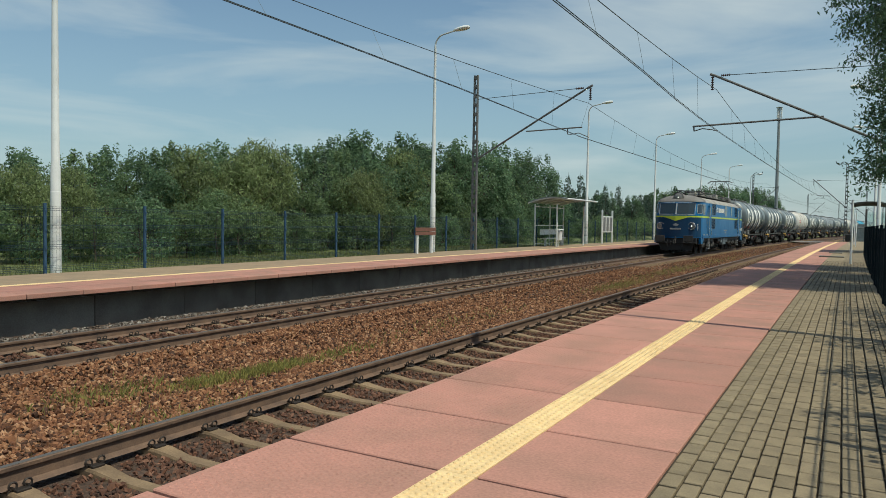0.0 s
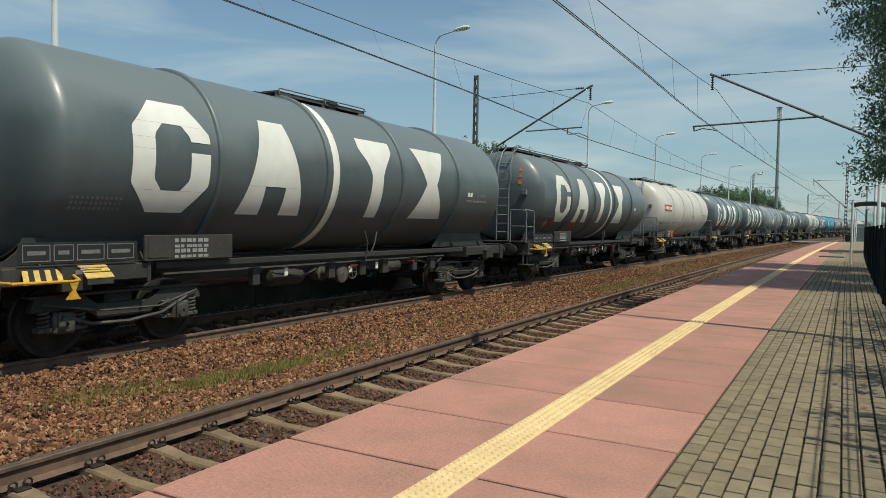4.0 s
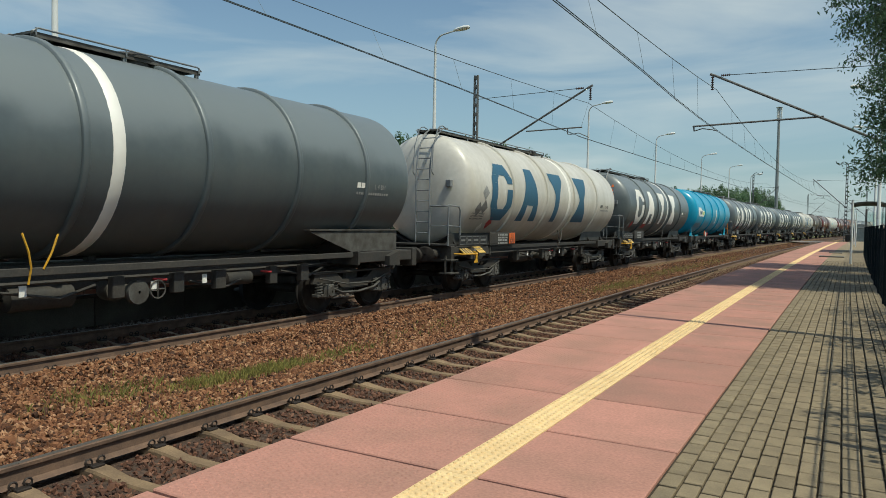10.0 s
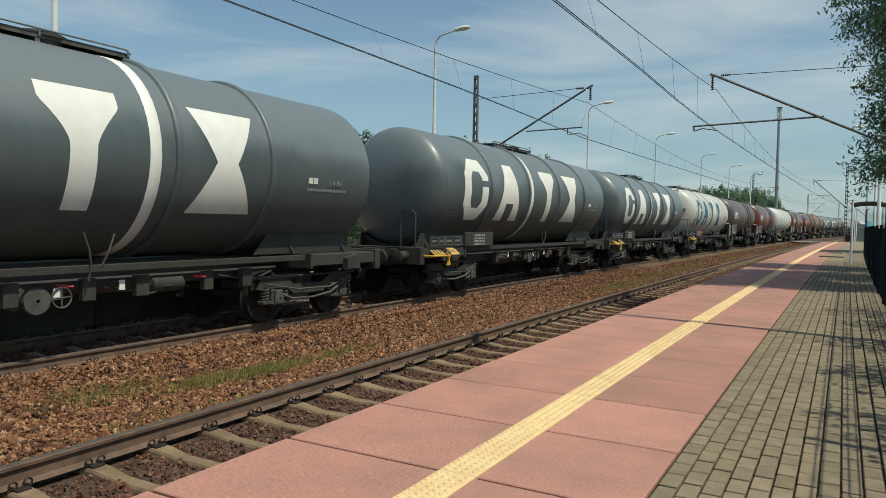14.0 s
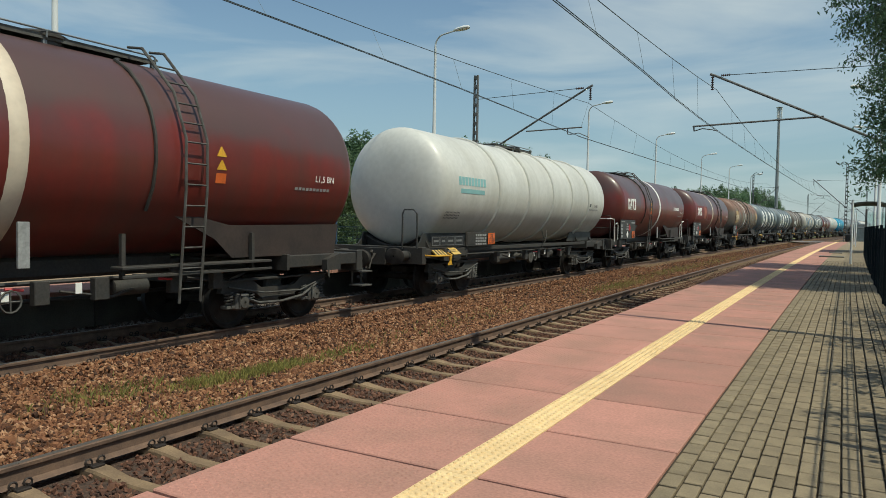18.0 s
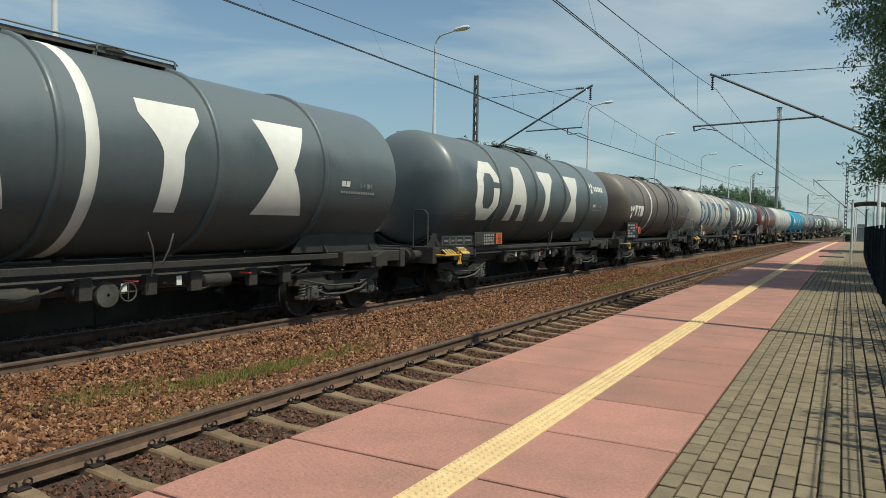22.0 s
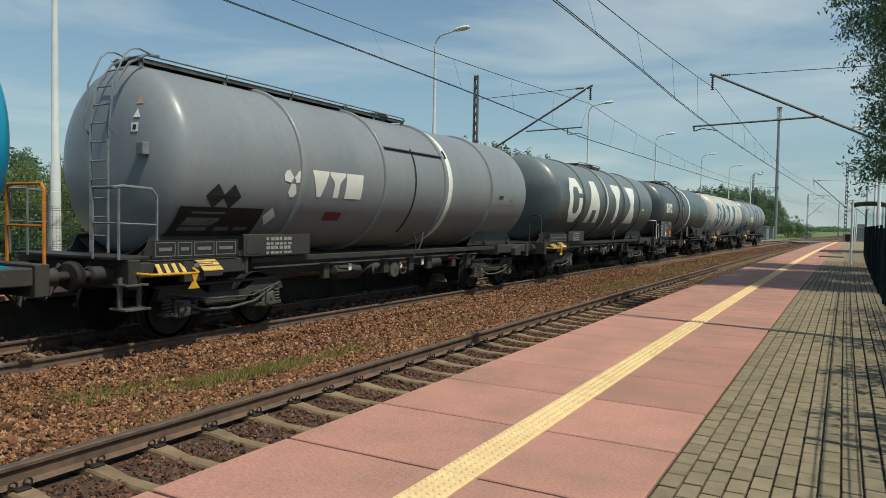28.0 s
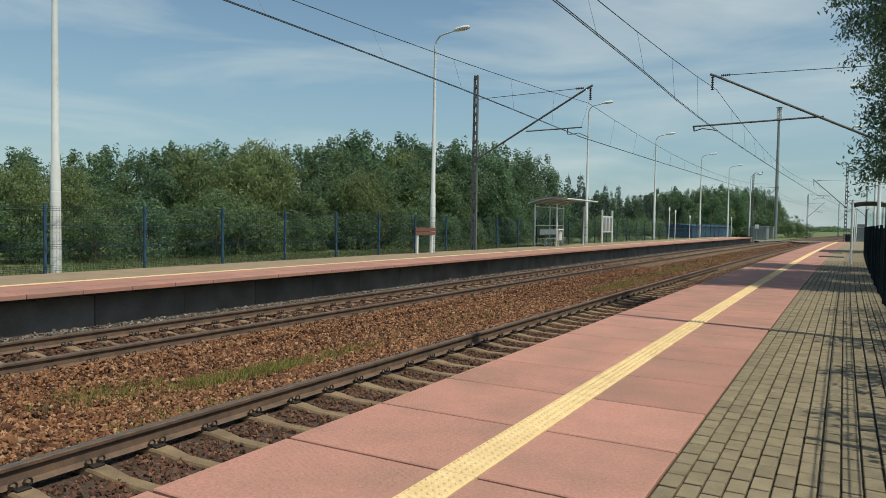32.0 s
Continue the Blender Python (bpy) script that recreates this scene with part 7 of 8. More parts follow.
def insulated_panel(w):
    def make():
        sh = Shape()
        for y0, y1, z in ((-1.05, 1.62, 3.5),):
            q = on_tank(0, z, 0.02)
            sh.tube([(q[0], y0, q[2]), (q[0] + 0.10, y0, q[2] - 0.16), (q[0] + 0.10, y1, q[2] - 0.16), (q[0], y1, q[2])], 0.022, 6)
        for k in range(9):
            z = 3.4 - 0.2 * k
            a, b = on_tank(0.12, z, 0.012), on_tank(0.12, z - 0.2, 0.012)
            sh.tube([a, b], 0.02, 5)
        return sh
    part("panel_trim", "panel_trim", M_UNDER, make, w)
    for i, y in enumerate((-5.45, -5.12)):
        part("dark_diamond", "dark_diamond%d" % i, M_BLACK, sign_diamond(y, 2.17, 0.19), w, smooth=0)
    part("dark_patch", "dark_patch", M_BLACK, sign_patch(-6.05, -4.35, 1.55, 2.00), w, smooth=0)
    part("panel_writing", "panel_writing", M_FAINT, lambda: wrap([(z, [(-5.9, -5.35), (-5.2, -4.9), (-4.8, -4.5)]) for z in (1.64, 1.70)] + [(1.72, [(-5.9, -5.3)])] + [(z, [(-5.85, -5.2)]) for z in (1.80, 1.84)] + [(1.86, [(-5.8, -5.5), (-5.4, -5.3)])] + [(z, [(-5.8, -5.15)]) for z in (1.90, 1.93)], lift=0.010), w, smooth=0, kind="stuff")
    part("white_diamond", "white_diamond_g", M_MARK, sign_diamond(-4.16, 1.88, 0.15), w, smooth=0, label="white hazard diamond")
    part("red_patch", "red_patch_g", M_MARKCLAR, sign_patch(-2.75, -2.25, 1.82, 1.98), w, smooth=0)


def pale_labels(w):
    part("pale_sign", "pale_sign", M_TEAL, sign_bars(-5.5, -4.0, 2.72, 2.98, 1, 9, 0.2), w, smooth=0, kind="stuff")
    part("pale_stripe", "pale_stripe", M_TEAL, sign_patch(-5.4, -4.1, 2.55, 2.66), w, smooth=0)


def badge(mat_a, mat_b):
    def fn(w):
        part("badge", "badge" + mat_a.name, mat_a, sign_patch(-5.62, -4.02, 2.58, 2.92), w, smooth=0, label="rectangular company badge")
        for i in range(5):
            part("badge_bar", "badge_bar" + mat_b.name, mat_b, lambda: wrap([(z, [(-5.50, -5.29)]) for z in (2.67, 2.74, 2.83)], lift=0.009), w, pose(0, 0.29 * i, 0), smooth=0)
    return fn


def blue_badge(w):
    part("badge", "rti_badge", M_MARK, lambda: wrap([(2.45, [(-5.25, -3.85)]), (2.60, [(-5.5, -3.72)]), (2.82, [(-5.6, -3.72)]), (2.84, [(-5.6, -4.6)]), (3.0, [(-5.55, -4.75)])]), w, smooth=0, label="white company badge")
    part("badge_bars", "rti_bars", M_MARKBLUE, lambda: wrap([(z, [(-5.1, -4.85), (-4.78, -4.62), (-4.55, -4.45)]) for z in (2.57, 2.78)], lift=0.009), w, smooth=0)
    part("badge_bars", "rti_bars2", M_LSTRIPE, lambda: wrap([(z, [(-4.38, -4.2), (-4.12, -3.98), (-3.94, -3.80)]) for z in (2.55, 2.74)], lift=0.009), w, smooth=0)
    pl = part("hazard_plate", "hazard_plate", M_ORANGE, lambda: Shape().box(1.352, 1.362, 0, 0.40, 0, 0.30, 0.003), w, pose(0.03, -3.43, 1.24), "orange hazard plate")
    part("plate_line", "plate_line", M_MARKDARK, lambda: Shape().box(1.364, 1.3655, 0.01, 0.39, 0.145, 0.155), pl)
    for txt, zz in (("33", 0.165), ("1203", 0.02)):
        plate_text(txt, pl, zz)
    part("end_railing", "orange_rails", M_ORANGEP, lambda: Shape().tube([(1.2, 6.9, 1.2), (1.2, 6.9, 2.15), (1.15, 6.9, 2.22), (0.45, 6.9, 2.22), (0.4, 6.9, 2.15), (0.4, 6.9, 1.2)], 0.022, 6).tube([(1.2, 6.9, 1.7), (0.4, 6.9, 1.7)], 0.018, 6), w, label="orange end railing")
    part("white_diamond", "white_diamond_b", M_MARK, lambda: Shape().prism([(-2.76, 1.14), (-2.58, 1.32), (-2.76, 1.50), (-2.94, 1.32)], "x", 1.376, 1.386), w, label="white hazard diamond")
    part("red_diamond", "red_diamond_b", M_REDSIGN, lambda: Shape().prism([(-2.34, 1.14), (-2.16, 1.32), (-2.34, 1.50), (-2.52, 1.32)], "x", 1.376, 1.386), w, label="red hazard diamond")
    part("owner_writing", "owner_writing_b", M_FAINT, sign_bars(-5.75, -4.4, 1.80, 2.06, 4, 16, 0.4), w, smooth=0, kind="stuff")
    part("white_slot", "white_slot", M_MARK, sign_patch(0.40, 0.63, 2.02, 2.98), w, smooth=0)


def maker_sign(mat_):
    def fn(w):
        part("maker_disc", "maker_disc" + mat_.name, mat_, sign_swirl(4.30, 3.18, 0.20), w, smooth=0)
        for i in range(5):
            part("maker_bar", "maker_bar" + mat_.name, mat_, lambda: wrap([(z, [(4.62, 4.78)]) for z in (3.06, 3.14, 3.24)]), w, pose(0, 0.22 * i, 0), smooth=0)
    return fn


def ochre_patch(w):
    part("ochre_patch", "ochre_patch", M_MARKTAN, sign_patch(-6.05, -4.4, 2.18, 3.10), w, smooth=0)
    part("petal_sign", "petal_ochre", M_CREAMSIGN, sign_swirl(-5.92, 2.62, 0.24), w, smooth=0)
    for i, (a, b) in enumerate(((-5.60, -5.25), (-5.20, -4.90), (-4.82, -4.50))):
        part("block_sign", "block_ochre%d" % i, M_CREAMSIGN, lambda a=a, b=b: wrap([(z, [(a, b)]) for z in levels(2.42, 2.82, n=6)], lift=0.010), w, smooth=0)
    part("ochre_patch", "ochre_patch2", M_MARKTAN, sign_patch(4.8, 5.8, 2.55, 3.10), w, smooth=0)


def clean_patch(w):
    part("clean_patch", "clean_patch", M_MARKCLAR, sign_patch(-5.4, -2.05, 2.28, 3.10), w, smooth=0, label="fresh red paint patch")
    part("salmon_patch", "salmon_patch", M_SALMON, lambda: wrap([(z, [(-3.05, -2.3)]) for z in levels(2.32, 3.04, n=8)], lift=0.010), w, smooth=60, label="faded salmon paint patch")
    part("dull_patch", "dull_patch", M_MARKCLAR, sign_patch(-1.75, -0.3, 2.25, 2.62), w, smooth=0, label="dull red paint patch")


def red_maker(w):
    for i in range(5):
        part("maker_bar", "red_maker", M_MARK, lambda: wrap([(z, [(3.6, 3.78)]) for z in (2.64, 2.72, 2.80)]), w, pose(0, 0.26 * i, 0), smooth=0)


def small_logo(w):
    for k, (a, b, fn) in enumerate(((-6.84, -6.55, sign_ring), (-6.54, -6.22, sign_wedge), (-6.23, -5.93, sign_funnel), (-5.90, -5.60, sign_hourglass))):
        part("logo_sign", "logo_small%d" % k, M_MARK, fn(a, b, 2.56, 3.00), w, smooth=60)


def hazard_marks(w):
    """Hazard diamonds low on the flank, some painted over."""
    for k, (y, z, m_) in enumerate(((-5.35, 2.62, M_MARKGREY), (-5.62, 2.18, M_FAINT), (-5.32, 2.24, M_FAINT))):
        part("faded_diamond", "faded_diamond%d" % k, m_, sign_diamond(y, z, 0.19), w, smooth=0, label="hazard diamond, painted over")
    part("red_diamond", "flank_red", M_REDSIGN, sign_diamond(-4.62, 1.82, 0.17), w, smooth=0, label="red hazard diamond")
    part("white_diamond", "flank_white", M_MARK, sign_diamond(-5.02, 1.70, 0.13), w, smooth=0, label="white hazard diamond")


def charcoal_marks(w):
    end_labels(w, False)
    part("red_diamond", "charcoal_red", M_REDSIGN, sign_diamond(-4.95, 1.86, 0.19), w, smooth=0, label="red hazard diamond")
    part("white_diamond", "charcoal_white", M_MARKGREY, sign_diamond(-5.35, 1.84, 0.17), w, smooth=0, label="white hazard diamond")
    part("red_patch", "charcoal_patch", M_REDSIGN, sign_patch(-3.05, -2.45, 1.72, 1.88), w, smooth=0, label="dull red notice patch")


def end_labels(w, panel=True):
    if panel:
        part("label_panel", "label_panel", M_BLACK, lambda: end_panel(0.74, 3.34, 0.12, 0.34), w, label="dark panel behind the warning labels")
    for k, (x, z, n) in enumerate(((0.74, 3.12, 4), (0.74, 3.34, 3), (0.74, 3.54, 3))):
        part("warning_label", "warning_label%d" % k, M_ORANGE, lambda x=x, z=z, n=n: end_stickers(((x, z, n),)), w)


def pale_stickers(w):
    part("warning_label", "tri_back", M_BANDTAN, lambda: end_stickers(((0.74, 3.54, 3),)), w, label="faded orange triangle label")
    part("warning_label", "tri_white", M_MARK, lambda: end_stickers(((0.72, 3.34, 3),)), w, label="white triangle label")
    part("warning_label", "disc_white", M_MARK, lambda: end_stickers(((0.70, 3.13, 4),)), w, label="white square label")
    part("label_spot", "label_spot", M_BLACK, lambda: end_panel(0.70, 3.13, 0.032, 0.036, 5.957), w)


def box_ladder(y):
    return lambda w: side_ladder(w, y)


def notice_at(shift, plate_y, plate_z):
    def fn(w):
        m = pose(0, shift, 0)
        part("notice_board", "notice_board2", M_BLACK, lambda: Shape().box(1.33, 1.37, -5.9, -4.2, 1.25, 1.95, 0.008), w, m, label="black notice board")

        def tables():
            sh = Shape()
            for i in range(5):
                for j in range(3):
                    if (i + j) % 4 != 3:
                        sh.box(1.371, 1.375, -5.82 + 0.4 * j, -5.52 + 0.4 * j, 1.31 + i * 0.12, 1.38 + i * 0.12)
            return sh
        part("notice_writing", "notice_bars2", M_MARKGREY, tables, w, m, kind="stuff")
        part("red_diamond", "red_diamond_n", M_REDSIGN, lambda: Shape().prism([(-4.45, 1.62), (-4.30, 1.77), (-4.45, 1.92), (-4.60, 1.77)], "x", 1.371, 1.378), w, m, label="red hazard diamond")
        pl = part("hazard_plate", "hazard_plate", M_ORANGE, lambda: Shape().box(1.352, 1.362, 0, 0.40, 0, 0.30, 0.003), w, pose(0.027, plate_y, plate_z), "orange hazard plate")
        part("plate_line", "plate_line", M_MARKDARK, lambda: Shape().box(1.364, 1.3655, 0.01, 0.39, 0.145, 0.155), pl)
        for txt, zz in (("33", 0.165), ("1203", 0.02)):
            plate_text(txt, pl, zz)
    return fn


ORDER = [
    (78.6, "dtx_l"), (93.4, "dt"), (109.0, "dtx_l"), (124.8, "cream"), (139.95, "dtx_l"), (155.3, "dt_o"), (169.8, "grey"), (186.2, "dsp"), (202.7, "dsmall"),
    (218.1, "white"), (232.7, "dtx_l"), (247.5, "blue"), (262.5, "dtx_l"), (277.2, "dtx_w"), (292.6, "dt"), (307.1, "dt"), (322.6, "white"), (337.2, "brown"),
    (352.5, "redr"), (368.6, "pale"), (383.3, "redm"), (398.6, "redp"), (414.8, "rust"), (430.0, "dt_l"), (445.0, "dtxm"), (460.3, "dun"), (475.5, "whitem"),
    (490.5, "dty"), (505.0, "red"), (520.5, "pale"), (535.9, "blue"), (550.8, "greyp"), (565.9, "dt"), (580.25, "dclassic"), (595.3, "white"), (609.9, "greyo"),
]
MAKERS = {
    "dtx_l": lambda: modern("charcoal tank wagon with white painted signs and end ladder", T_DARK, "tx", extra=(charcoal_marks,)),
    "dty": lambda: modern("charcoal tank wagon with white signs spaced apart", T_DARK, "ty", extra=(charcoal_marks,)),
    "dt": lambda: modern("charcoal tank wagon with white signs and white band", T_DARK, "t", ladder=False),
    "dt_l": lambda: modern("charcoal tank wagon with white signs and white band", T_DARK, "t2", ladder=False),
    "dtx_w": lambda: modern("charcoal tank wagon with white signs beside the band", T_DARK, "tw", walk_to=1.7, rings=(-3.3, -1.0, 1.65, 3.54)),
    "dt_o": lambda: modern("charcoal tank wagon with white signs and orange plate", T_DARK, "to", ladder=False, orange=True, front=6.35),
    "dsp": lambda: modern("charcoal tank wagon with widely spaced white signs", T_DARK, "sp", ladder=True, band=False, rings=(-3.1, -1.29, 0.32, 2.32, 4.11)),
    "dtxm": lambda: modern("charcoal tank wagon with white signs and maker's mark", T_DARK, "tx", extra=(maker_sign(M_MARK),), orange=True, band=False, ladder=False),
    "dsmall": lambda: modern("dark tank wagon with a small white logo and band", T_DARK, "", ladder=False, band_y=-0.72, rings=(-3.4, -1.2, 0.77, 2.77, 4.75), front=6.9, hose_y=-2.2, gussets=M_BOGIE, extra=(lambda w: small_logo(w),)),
    "cream": lambda: modern("cream white tank wagon with a red company badge", T_CREAM, "", band=False, extra=(badge(M_REDSIGN, M_MARK), cream_seams), orange=True),
    "greyo": lambda: modern("grey tank wagon with petal logo and orange plate", T_GREY, "", extra=(vtg_style, insulated_panel, pale_stickers), orange=True),
    "greyp": lambda: modern("grey tank wagon with petal logo and pale labels", T_GREY, "", extra=(vtg_style, insulated_panel, pale_stickers)),
    "grey": lambda: modern("grey tank wagon with white petal logo and band", T_GREY, "", extra=(vtg_style, insulated_panel, end_labels)),
    "white": lambda: modern("white tank wagon with blue painted signs and end ladder", T_WHITE, "tx", signs=M_MARKBLUE, bandmat=M_MARK, orange=True, extra=(hazard_marks,)),
    "whitem": lambda: modern("weathered white tank wagon with blue signs", T_DUSTY, "tx", signs=M_MARKBLUE, bandmat=M_MARK, extra=(maker_sign(M_MARKCLAR), yellow_plate), orange=False, front=5.75),
    "blue": lambda: modern("bright blue tank wagon with a white badge", T_BLUE, "", ladder=False, band=False, extra=(blue_badge,), bare=True, front=5.75, gussets=T_BLUE, walk_to=4.3),
    "pale": lambda: modern("pale white tank wagon with faint lettering", T_PALE, "", ladder=False, band=False, extra=(pale_labels,), orange=True, rings=(-3.19, -1.14, 0.83, 2.61, 4.34)),
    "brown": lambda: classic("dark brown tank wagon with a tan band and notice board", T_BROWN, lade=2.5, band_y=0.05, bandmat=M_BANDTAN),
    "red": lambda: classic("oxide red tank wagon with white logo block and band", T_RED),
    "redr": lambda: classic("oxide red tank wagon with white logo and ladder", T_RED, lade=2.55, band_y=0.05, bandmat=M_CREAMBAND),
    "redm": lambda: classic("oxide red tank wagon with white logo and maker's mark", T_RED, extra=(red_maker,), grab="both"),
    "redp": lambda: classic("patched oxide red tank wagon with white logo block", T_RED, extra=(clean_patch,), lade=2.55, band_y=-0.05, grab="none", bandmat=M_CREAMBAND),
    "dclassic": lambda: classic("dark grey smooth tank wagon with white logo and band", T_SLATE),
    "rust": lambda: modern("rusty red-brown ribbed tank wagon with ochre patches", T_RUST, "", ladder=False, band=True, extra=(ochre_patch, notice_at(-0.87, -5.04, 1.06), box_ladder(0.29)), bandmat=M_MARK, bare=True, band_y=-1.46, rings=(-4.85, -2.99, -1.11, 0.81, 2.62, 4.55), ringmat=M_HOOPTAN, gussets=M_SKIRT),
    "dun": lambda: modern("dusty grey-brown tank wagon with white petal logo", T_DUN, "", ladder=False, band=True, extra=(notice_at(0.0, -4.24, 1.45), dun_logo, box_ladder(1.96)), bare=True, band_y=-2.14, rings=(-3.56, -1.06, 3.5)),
}
PROTO = {}
for s_end, key in ORDER:
    if key not in PROTO:
        PROTO[key] = MAKERS[key]()
        w = PROTO[key]
    else:
        w = copy_thing(PROTO[key], pose(0, 0, 0))
    WAGONS.append((w, s_end - KN))

# ---- the locomotive ----
def plan_outline(end, half, inset=0.0, n=6, nose=0.65):
    """Plan of the body: straight flanks that draw in towards rounded ends."""
    w = half - inset
    e = end - inset
    q = [(w, e - 0.95), (w - 0.06, e - 0.55), (w - 0.18, e - 0.28), (w - 0.38, e - 0.07), (w * 0.5, e + 0.10), (0, e + 0.20)]
    right = [(x, y) for x, y in q]
    top = right + [(-x, y) for x, y in reversed(right[:-1])]
    return top + [(-x, -y) for x, y in top]


def stack(levels_, caps=True):
    """Body skin from plan outlines (z, end, half)."""
    sh = Shape()
    rings = [[(x, y, z) for x, y in plan_outline(e, h)] for z, e, h in levels_]
    n = len(rings[0])
    vs = [p for r in rings for p in r]
    fs = [(i * n + k, i * n + (k + 1) % n, (i + 1) * n + (k + 1) % n, (i + 1) * n + k) for i in range(len(rings) - 1) for k in range(n)]
    if caps:
        fs += [tuple(range(n))[::-1], tuple((len(rings) - 1) * n + k for k in range(n))]
    return sh.add(vs, fs)


LB = 9.04


def nose_at(z):
    """How far the nose reaches at height z."""
    return LB if z < 2.5 else LB - 0.32 * (z - 2.5) / 0.9


def nose_bow(x):
    """How far the nose falls back from its middle at a distance x to the side."""
    return float(np.interp(abs(x), [0.0, 0.735, 1.09, 1.29, 1.41], [0.0, 0.10, 0.27, 0.48, 0.75]))


def locomotive():
    lo = thing("locomotive", pose(0, 0, 0), "blue electric freight locomotive with a lime stripe and grey roof", "locomotive")
    H = 1.47
    part("body", "loco_body", M_LBLUE, lambda: stack([(1.08, LB, H), (1.6, LB, H), (2.5, LB, H), (2.55, nose_at(2.55), H), (3.36, nose_at(3.36), H - 0.03)]), lo)
    # front nose darker blue than the flanks: its shade is in the paint
    part("nose_paint", "loco_nose", M_LNAVY, lambda: Shape().add([(x * 1.003, -y - 0.004, z) for z in (1.12, 1.8, 2.36) for x, y in plan_outline(LB, H)[1:10]],
         [(r * 9 + k, r * 9 + k + 1, (r + 1) * 9 + k + 1, (r + 1) * 9 + k) for r in range(2) for k in range(8)]), lo, label="blue nose panel, painted darker for its shade")
    part("roof", "loco_roof", M_LROOF, lambda: stack([(3.36, 7.6, H - 0.02), (3.52, 7.6, H - 0.14), (3.68, 7.6, H - 0.42), (3.79, 7.6, H - 0.80), (3.83, 7.6, 0.35)]), lo, label="grey roof, weathered")
    for s in (-1, 1):
        def cab_roof():
            sh = Shape()
            prof = [(0.0, 1.45, 3.37), (0.0, 1.32, 3.53), (0.0, 1.04, 3.69), (0.0, 0.66, 3.80), (0.0, 0.0, 3.85)]
            rows = []
            for y, kx, kz in ((6.95, 1.0, 1.0), (7.4, 1.0, 1.0), (7.90, 0.995, 0.95), (8.20, 0.98, 0.84), (8.46, 0.93, 0.64), (8.65, 0.85, 0.40), (8.77, 0.72, 0.14), (8.79, 0.66, 0.0)):
                rows.append([(x * kx, y, 3.37 + (z - 3.37) * kz) for _, x, z in prof] + [(-x * kx, y, 3.37 + (z - 3.37) * kz) for _, x, z in reversed(prof[:-1])])
            n = len(rows[0])
            sh.add([p for r in rows for p in r], [(i * n + k, i * n + k + 1, (i + 1) * n + k + 1, (i + 1) * n + k) for i in range(len(rows) - 1) for k in range(n - 1)])
            return sh
        part("cab_roof", "cab_roof", M_CABROOF, cab_roof, lo, pose(0, 0, 0.01, 0, 0, 0 if s > 0 else 180), label="dark cab roof cowl")
    # lime stripe all round

    def stripe():
        sh = Shape()
        pts = [(x, y) for x, y in plan_outline(LB, H, -0.006)]
        n = len(pts)
        sh.add([(x, y, z) for z in (2.38, 2.475) for x, y in pts], [(k, (k + 1) % n, n + (k + 1) % n, n + k) for k in range(n)])
        return sh
    part("stripe", "loco_stripe", M_LSTRIPE, stripe, lo, label="lime green stripe")
    part("nose_chevron", "loco_chevron", M_LSTRIPE, lambda: Shape().add([(0.09 * k, -LB - 0.218 + nose_bow(0.09 * k), z) for k in range(-8, 9) for z in (2.385, 2.14 + 0.24 * abs(k) / 8)], [(2 * i, 2 * i + 1, 2 * i + 3, 2 * i + 2) for i in range(16)]), lo)
    part("lower_band", "loco_lower", M_LBLUE, lambda: Shape().box(-H - 0.006, H + 0.006, -8.2, 8.2, 1.06, 1.29, 0.004), lo)
    # front windows
    for s in (-1, 1):
        turn = pose(0, 0, 0, 0, 0, 0 if s < 0 else 180)
        for x0, x1, a in ((-1.06, -0.06, 1), (0.06, 1.06, -1)):
            def pane(x0=x0, x1=x1):
                z0, z1 = 2.60, 3.26
                y0, y1 = -nose_at(z0) - 0.205, -nose_at(z1) - 0.205
                c = 0.05

                def yy(x, z, d=0.0):
                    t = (z - z0) / (z1 - z0)
                    return y0 + (y1 - y0) * t + nose_bow(x) - d
                sh = Shape()
                n = 12
                v = [(x0 + (x1 - x0) * k / n, yy(x0 + (x1 - x0) * k / n, z, 0.012), z) for z in (z0, z1) for k in range(n + 1)]
                return sh.add(v, [(k, k + 1, n + 2 + k, n + 1 + k) for k in range(n)])

            def seal(x0=x0, x1=x1):
                z0, z1 = 2.56, 3.30
                a0, a1 = x0 - 0.04, x1 + 0.04
                pts = []
                ring = [(a0 + (a1 - a0) * k / 8, z0) for k in range(9)] + [(a1 - (a1 - a0) * k / 8, z1) for k in range(9)] + [(a0, z0)]
                for x, z in ring:
                    t = (z - 2.60) / 0.66
                    pts.append((x, -nose_at(2.6) - 0.21 + (nose_at(2.6) - nose_at(3.26)) * t + nose_bow(x), z))
                return Shape().tube(pts, 0.024, 5)
            part("windscreen", "windscreen%d" % (x0 > 0), M_GLASSDARK, pane, lo, turn, smooth=0)
            part("window_frame", "screen_seal%d" % (x0 > 0), M_RUBBER, seal, lo, turn)
        for x in (-0.95, 0.95):
            ring = part("headlamp_ring", "headlamp_ring", M_CHROME, lambda: Shape().lathe([(0.10, 0.245), (-0.10, 0.240), (-0.12, 0.225), (-0.12, 0.205), (-0.06, 0.185)], "y", 24), lo, pose(x, s * (LB - 0.03), 1.83, 0, 0, 0 if s < 0 else 180), "bright headlamp ring")
            part("lens", "lens", M_LENS, lambda: Shape().lathe([(-0.02, 0.19), (-0.05, 0.13), (-0.06, 0.01)], "y", 20), ring)
            if s < 0 and x > 0:
                part("bulb", "bulb", M_LAMPGLASS, lambda: Shape().lathe([(-0.055, 0.05), (-0.066, 0.03), (-0.07, 0.004)], "y", 12), ring, label="lit headlamp")
